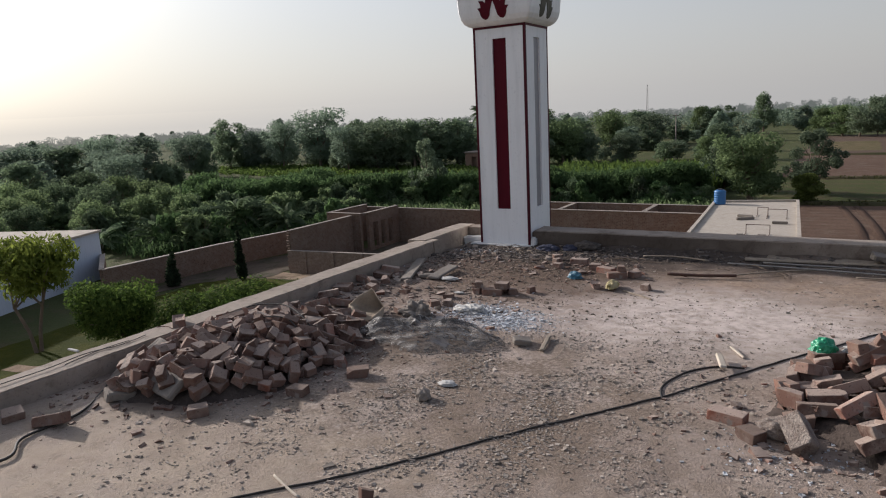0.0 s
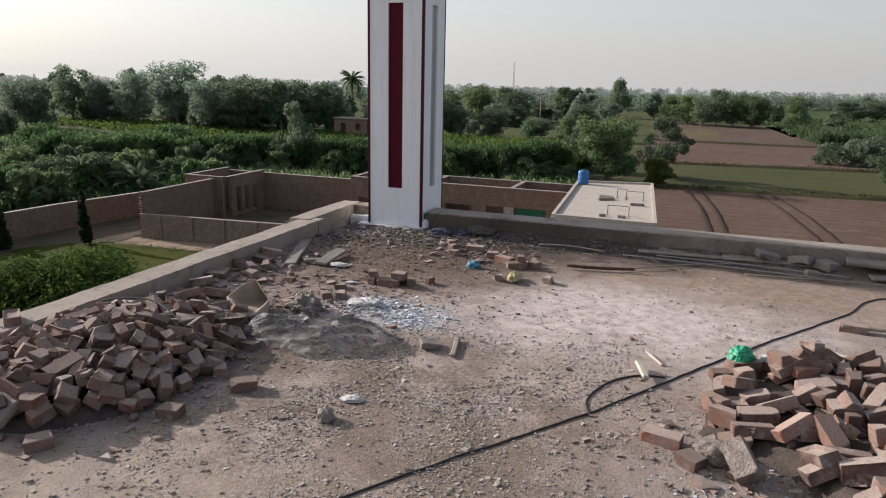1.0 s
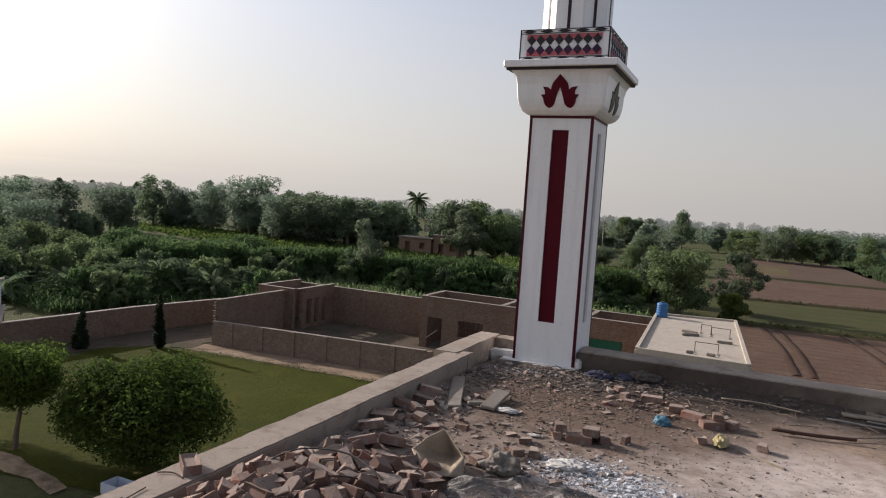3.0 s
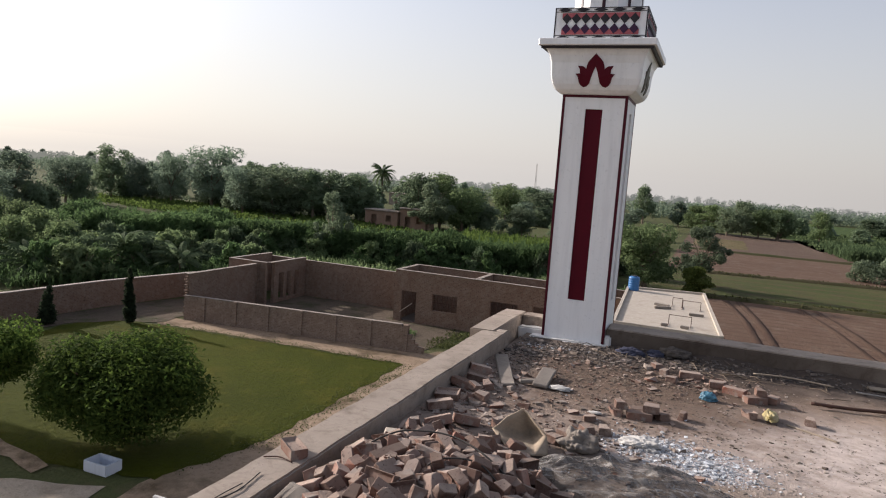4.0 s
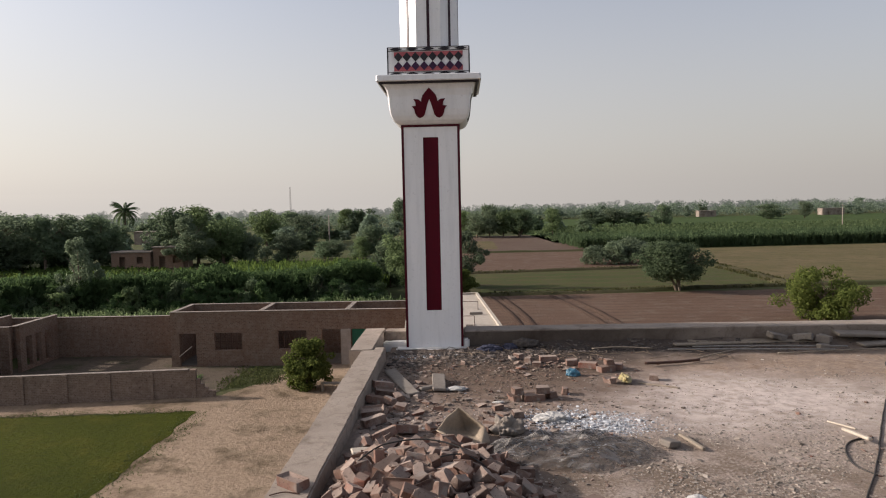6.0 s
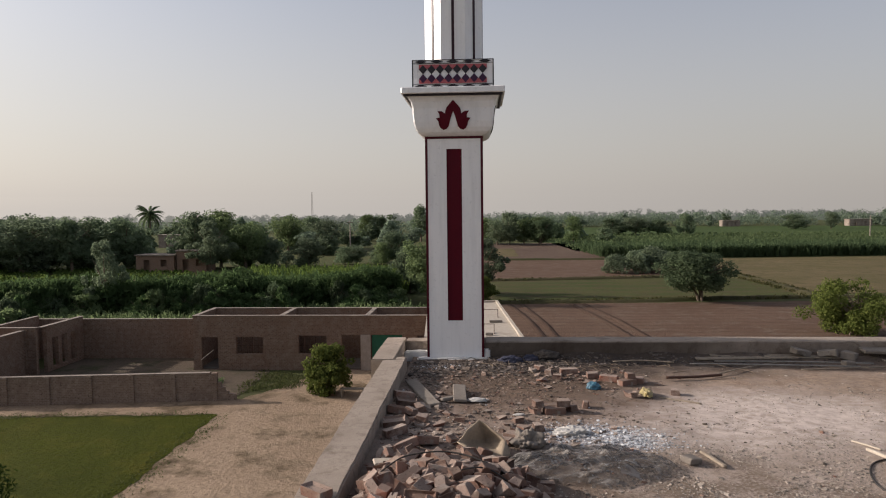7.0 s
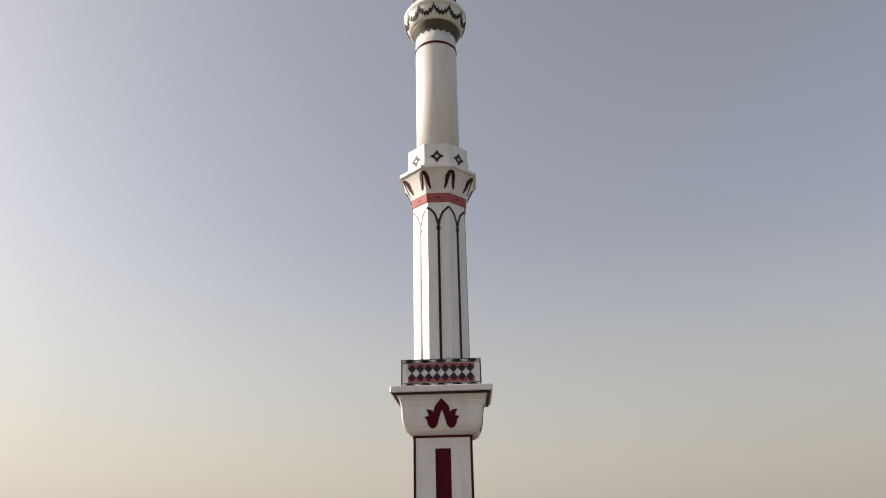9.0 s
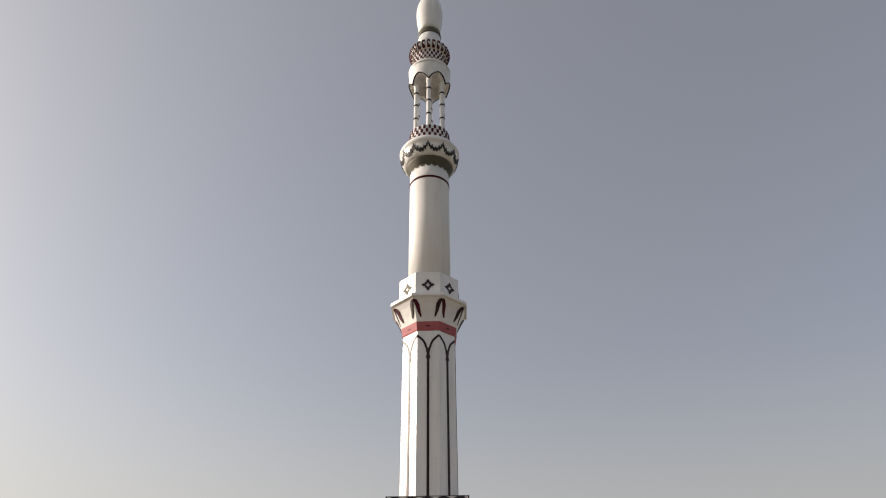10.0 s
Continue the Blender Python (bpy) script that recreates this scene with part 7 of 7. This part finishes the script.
crumpled("dark_cloth", 0.98, -0.10, 0.03, 0.10, 0.07, 0.06, DARKCLOTH, "small heap of dark cloth by the parapet", "cloth", 16)
crumpled("grey_sack", 1.18, -0.02, 0.05, 0.17, 0.10, 0.08, DARKCHIP, "crumpled sooty sack against the parapet", "sack", 17)
chunk = link("brick_chunk", brick_mesh(0.20, 0.115, 0.12, False, 41, 4, 0.45), MORTARED)
chunk.matrix_world = pose(3.96, -4.72, 0.085, 40, 28, -62)
tagged(chunk, "broken brick chunk caked with whitish mortar", "brick")
crumpled("mortar_lump", 3.86, -4.58, 0.01, 0.13, 0.09, 0.07, MORTARED, "crumbled lump of pale mortar by the bricks", "lump", 18, 0.5)
crumpled("white_sack", 4.24, -3.38, 0.125, 0.11, 0.05, 0.04, WHITERAG, "torn white sack lying over the bricks", "sack", 20)
crumpled("grey_sack", 4.95, -3.2, right_top(4.95, -3.2), 0.22, 0.12, 0.10, SACK, "torn brown paper sack on the brick heap", "sack", 22)
crumpled("grey_sack", 5.1, -3.6, right_top(5.1, -3.6), 0.20, 0.12, 0.10, SLAB, "crumpled grey sack on the brick heap", "sack", 23)


def torn_sack():
    """A stiff cement sack torn open: two walls meeting in a peak, a floor between them and a flap in front."""
    A, L, R, B, F, E, D = (Vector(p) for p in ((0.32, -3.53, 0.26), (0.15, -3.66, 0.12), (0.53, -3.63, 0.13), (0.38, -3.46, 0.05), (0.30, -3.82, 0.075), (0.50, -3.82, 0.055), (0.57, -3.73, 0.03)))
    bm = bmesh.new()
    for tri in ((A, L, B), (A, B, R), (L, F, B), (F, E, B), (E, R, B), (R, E, D)):
        bm.faces.new([bm.verts.new(p) for p in tri])
    bmesh.ops.remove_doubles(bm, verts=bm.verts[:], dist=0.001)
    bmesh.ops.subdivide_edges(bm, edges=bm.edges[:], cuts=5, use_grid_fill=True)
    for w in bm.verts:
        w.co += noise.noise_vector(w.co * 9) * 0.014
    ob = link("cement_sack", bm, SACK, smooth=True)
    s = ob.modifiers.new("thick", "SOLIDIFY")
    s.thickness = 0.007
    tagged(ob, "stiff torn paper cement sack standing open", "sack")


torn_sack()


def netting():
    """A crumpled heap of thin grey gauze that shows what lies under it."""
    m = Mat("grey_gauze", 0.55, 0, 0.4)
    streak = m.noise(6, 5, 0.6, distort=1.5, stretch=(1, 3.5, 1))
    m.color(m.mix(m.ramp(streak, 0.4, 0.62), (0.06, 0.055, 0.05), (0.27, 0.25, 0.23)))
    weave = m.ramp(streak, 0.38, 0.62, 0.5, 1.0)
    m.put(m.b, "Alpha", m.math("MULTIPLY", weave, m.ramp(m.noise(3.5, 4, distort=0.8), 0.35, 0.65, 0.45, 0.9)))
    m.bump(streak, 0.6, 0.04)
    n = 90
    verts, faces = [], []
    for j in range(n):
        for i in range(n):
            u, w = (i / (n - 1)) * 2 - 1, (j / (n - 1)) * 2 - 1
            r = math.sqrt(min(1.0, u * u + w * w))
            x = 1.16 + u * 0.62 * (1 + 0.15 * noise.noise((w * 2, 1, 0))) + w * 0.05
            y = -3.92 + w * 0.34 * (1 + 0.2 * noise.noise((u * 2, 5, 0))) + u * 0.02
            dome = math.sqrt(max(0.0, 1 - r ** 3.2))
            a, b = x * 0.94 + y * 0.34, y * 0.94 - x * 0.34
            fold = (0.32 - abs(noise.noise((a * 1.6, b * 4.0, 2)))) * 0.12 + max(0.0, 0.2 - abs(noise.noise((a * 2.6, b * 6, 4)))) * 0.26 + 0.02 * noise.noise((x * 14, y * 14, 1))
            z = floor_height(x, y) + 0.004 + max(0.0, dome * (0.075 + fold * (0.9 - 0.15 * u)))
            verts.append((x, y, z))
    for j in range(n - 1):
        for i in range(n - 1):
            u, w = (i / (n - 1)) * 2 - 1, (j / (n - 1)) * 2 - 1
            if u * u + w * w < 1.0 + 0.12 * noise.noise((u * 4, w * 4, 7)):
                faces.append((j * n + i, j * n + i + 1, (j + 1) * n + i + 1, (j + 1) * n + i))
    ob = link("netting", poly_mesh("netting", verts, faces), m.m, smooth=True)
    tagged(ob, "crumpled heap of thin grey gauze netting", "netting")


netting()


def chips(name, spots, size, material, label, category, seed, flat=0.6, top=floor_height, clump=0.0):
    """Broken bits scattered on the roof: each spot is (x, y, spread x, spread y, count)."""
    rg = np.random.default_rng(seed)
    base = np.array([(x, y, z) for x in (-1, 1) for y in (-1, 1) for z in (-1, 1)], float) * 0.72
    tri = np.array([(0, 1, 3), (0, 3, 2), (4, 6, 7), (4, 7, 5), (0, 4, 5), (0, 5, 1), (2, 3, 7), (2, 7, 6), (0, 2, 6), (0, 6, 4), (1, 5, 7), (1, 7, 3)])
    V, F = [], []
    k = 0
    for x, y, sx, sy, c in spots:
        for _ in range(c):
            px, py = rg.normal(x, sx), rg.normal(y, sy)
            if px < XL + 0.02 or py > YF - 0.02 or (abs(px) < 0.4 and py > -0.1):
                continue
            if clump and noise.noise((px * 2.1, py * 2.1, 4)) + 0.5 * noise.noise((px * 6, py * 6, 9)) < rg.uniform(-clump, clump):
                continue
            s = size * rg.lognormal(0, 0.42)
            m = base * np.array([s * rg.uniform(0.5, 1.3), s * rg.uniform(0.5, 1.2), s * rg.uniform(0.3, 0.9) * flat]) + rg.normal(0, s * 0.2, (8, 3))
            a = rg.uniform(0, 6.28)
            ca, sa = math.cos(a), math.sin(a)
            m = m @ np.array([[ca, sa, 0], [-sa, ca, 0], [0, 0, 1]])
            V.append(m + np.array([px, py, top(px, py) + s * 0.16 * flat]))
            F.append(tri + k)
            k += 8
    V, F = np.concatenate(V), np.concatenate(F)
    me = bpy.data.meshes.new(name)
    me.from_pydata(V.tolist(), [], F.tolist())
    me.update()
    return tagged(link(name, me, material), label, category, kind="stuff")


chips("gravel", [(1.9, -4.7, 0.85, 0.8, 7500), (2.6, -4.0, 0.9, 0.7, 2600), (2.4, -6.0, 0.9, 0.7, 1800), (3.4, -5.3, 0.6, 0.6, 1200), (4.0, -3.0, 1.0, 0.9, 1500), (1.0, -6.3, 0.8, 0.5, 500), (3.0, -1.2, 1.5, 0.5, 400), (2.5, -2.5, 1.2, 1.0, 300)], 0.0056, STONE, "loose grey gravel scattered over the roof", "gravel", 1, 0.6, floor_height, 0.35)
chips("gravel", [(1.9, -4.8, 1.0, 0.9, 200), (3.0, -4.6, 1.2, 1.2, 130), (4.6, -1.6, 1.2, 0.7, 70), (2.2, -2.9, 0.9, 0.9, 40), (1.3, -5.9, 0.8, 0.5, 60)], 0.0095, STONE, "larger loose stones scattered over the roof", "gravel", 2)
chips("gravel", [(3.7, -5.0, 0.45, 0.45, 900), (2.4, -5.8, 0.9, 0.5, 900), (1.9, -4.7, 0.8, 0.7, 900), (4.2, -1.9, 1.0, 0.6, 400)], 0.0066, STONE, "mixed pale and dark pebbles on the dust", "gravel", 21, 0.6, floor_height, 0.35)
chips("gravel", [(1.9, -4.7, 0.85, 0.8, 4200), (2.7, -3.9, 0.8, 0.6, 2200), (3.2, -5.0, 0.7, 0.6, 2000), (2.2, -5.9, 0.8, 0.5, 2200), (4.3, -2.2, 0.9, 0.7, 900)], 0.0056, STONE, "coarse loose grit over the trodden roof", "gravel", 61, 0.75, floor_height, 0.3)
chips("brick_chips", [(0.0, -3.0, 0.3, 0.9, 420), (0.6, -4.4, 0.5, 0.8, 420), (0.6, -1.5, 0.5, 0.5, 380), (1.6, -1.2, 0.6, 0.5, 260), (3.7, -4.5, 0.35, 0.4, 240), (-0.35, -5.9, 0.3, 0.4, 160)], 0.0105, BRICK_JOINED, "small chips of broken brick", "rubble", 3)
chips("brick_rubble", [(0.1, -4.9, 0.42, 0.55, 420)], 0.026, BRICK_JOINED, "small broken pieces of brick in the heap", "rubble", 31, 0.8, left_top)
chips("brick_rubble", [(4.5, -4.2, 0.5, 0.6, 160)], 0.024, BRICK_JOINED, "small broken pieces of brick in the heap", "rubble", 32, 0.8, right_top)
chips("marble_chips", [(1.38, -3.12, 0.24, 0.15, 1500), (1.15, -3.05, 0.12, 0.10, 500), (1.62, -3.3, 0.16, 0.13, 700), (1.1, -3.75, 0.3, 0.1, 160), (0.05, -0.45, 0.3, 0.07, 60), (-0.3, -0.6, 0.12, 0.1, 60), (3.95, -4.8, 0.22, 0.18, 160), (0.4, -2.6, 0.9, 0.9, 40)], 0.0066, SHARD, "white and bluish marble chips in a spread", "chips", 4, 0.95)
chips("charred_rubble", [(0.3, -0.35, 0.5, 0.14, 420), (1.4, -0.2, 0.6, 0.14, 520), (2.6, -0.15, 0.7, 0.12, 320), (-0.3, -0.9, 0.15, 0.25, 160), (4.2, -0.1, 0.8, 0.12, 240), (0.5, -0.8, 0.5, 0.2, 300)], 0.0135, DARKCHIP, "dark charred bits heaped along the parapet", "rubble", 5)
chips("plaster_rubble", [(-0.3, -1.2, 0.16, 0.45, 160), (-0.3, -2.6, 0.16, 0.6, 190), (0.2, -0.35, 0.4, 0.15, 80), (0.9, -0.55, 0.5, 0.25, 60), (0.45, -2.9, 0.35, 0.5, 150), (0.95, -3.35, 0.35, 0.2, 120)], 0.016, plain("broken_plaster", (0.27, 0.225, 0.19), (0.12, 0.095, 0.078), 16, 0.95, 0.5, 0.006, per_island=0.55), "broken bits of plaster and brick along the parapet", "rubble", 51, 0.7)
chips("brick_rubble", [(-0.28, -2.9, 0.16, 0.7, 60), (0.5, -3.1, 0.4, 0.4, 40), (1.4, -1.1, 0.45, 0.3, 45), (0.0, -0.9, 0.35, 0.3, 30)], 0.032, BRICK_JOINED, "broken pieces of brick about the roof", "rubble", 52, 0.75)
chips("earth_clods", [(0.75, -1.2, 0.5, 0.35, 1100), (0.2, -1.3, 0.3, 0.5, 400), (1.0, -2.3, 0.7, 0.5, 700)], 0.0085, plain("brown_earth", (0.09, 0.07, 0.054), (0.16, 0.125, 0.096), 9, 0.95, 0.4, per_island=0.4), "brown earth clods on the roof", "earth", 6)
chips("dark_bits", [(2.4, -3.2, 1.3, 1.4, 110), (3.6, -1.8, 1.0, 0.7, 70), (1.4, -5.4, 1.2, 0.7, 60)], 0.0055, DARKCHIP, "small dark bits scattered on the dust", "litter", 7)


def twigs():
    bm = bmesh.new()
    rg = random.Random(4)
    for _ in range(70):
        x, y = rg.gauss(1.2, 1.3), rg.gauss(-0.45, 0.25)
        if y > -0.03 or (abs(x) < 0.42 and y > -0.1) or x < XL + 0.1:
            continue
        a, L = rg.uniform(0, 6.28), rg.uniform(0.06, 0.3)
        z = floor_height(x, y) + 0.012
        tube([(x, y, z), (x + math.cos(a) * L / 2, min(y + math.sin(a) * L / 2, 0.0), z + rg.uniform(0, 0.03)), (x + math.cos(a) * L, min(y + math.sin(a) * L, 0.02), z)], 0.004, 4, bm)
    tagged(link("twig_litter", bm, BARK), "scattered thin twigs and splinters", "twigs", kind="stuff")


twigs()

crate = thing("plastic_crate", "small pale blue plastic crate on the drive", "crate", (-15.4, 7.2, G + 0.02))
part("base", box(-0.45, 0.45, -0.3, 0.3, 0.0, 0.04), BLUEWASH, crate)
for s in (-1, 1):
    part("long_side", box(-0.45, 0.45, s * 0.3 - 0.02, s * 0.3 + 0.02, 0.04, 0.36), BLUEWASH, crate)
    part("short_side", box(s * 0.45 - 0.02, s * 0.45 + 0.02, -0.28, 0.28, 0.04, 0.36), BLUEWASH, crate)
bench = thing("bench", "small wooden bench on the dirt track", "bench", (-6.6, 27.0, G + 0.02))
part("seat", box(-0.7, 0.7, -0.2, 0.2, 0.40, 0.46, 0.01), WOOD, bench)
for sx in (-0.6, 0.6):
    for sy in (-0.15, 0.15):
        part("leg", box(sx - 0.04, sx + 0.04, sy - 0.04, sy + 0.04, 0, 0.4), WOOD, bench)
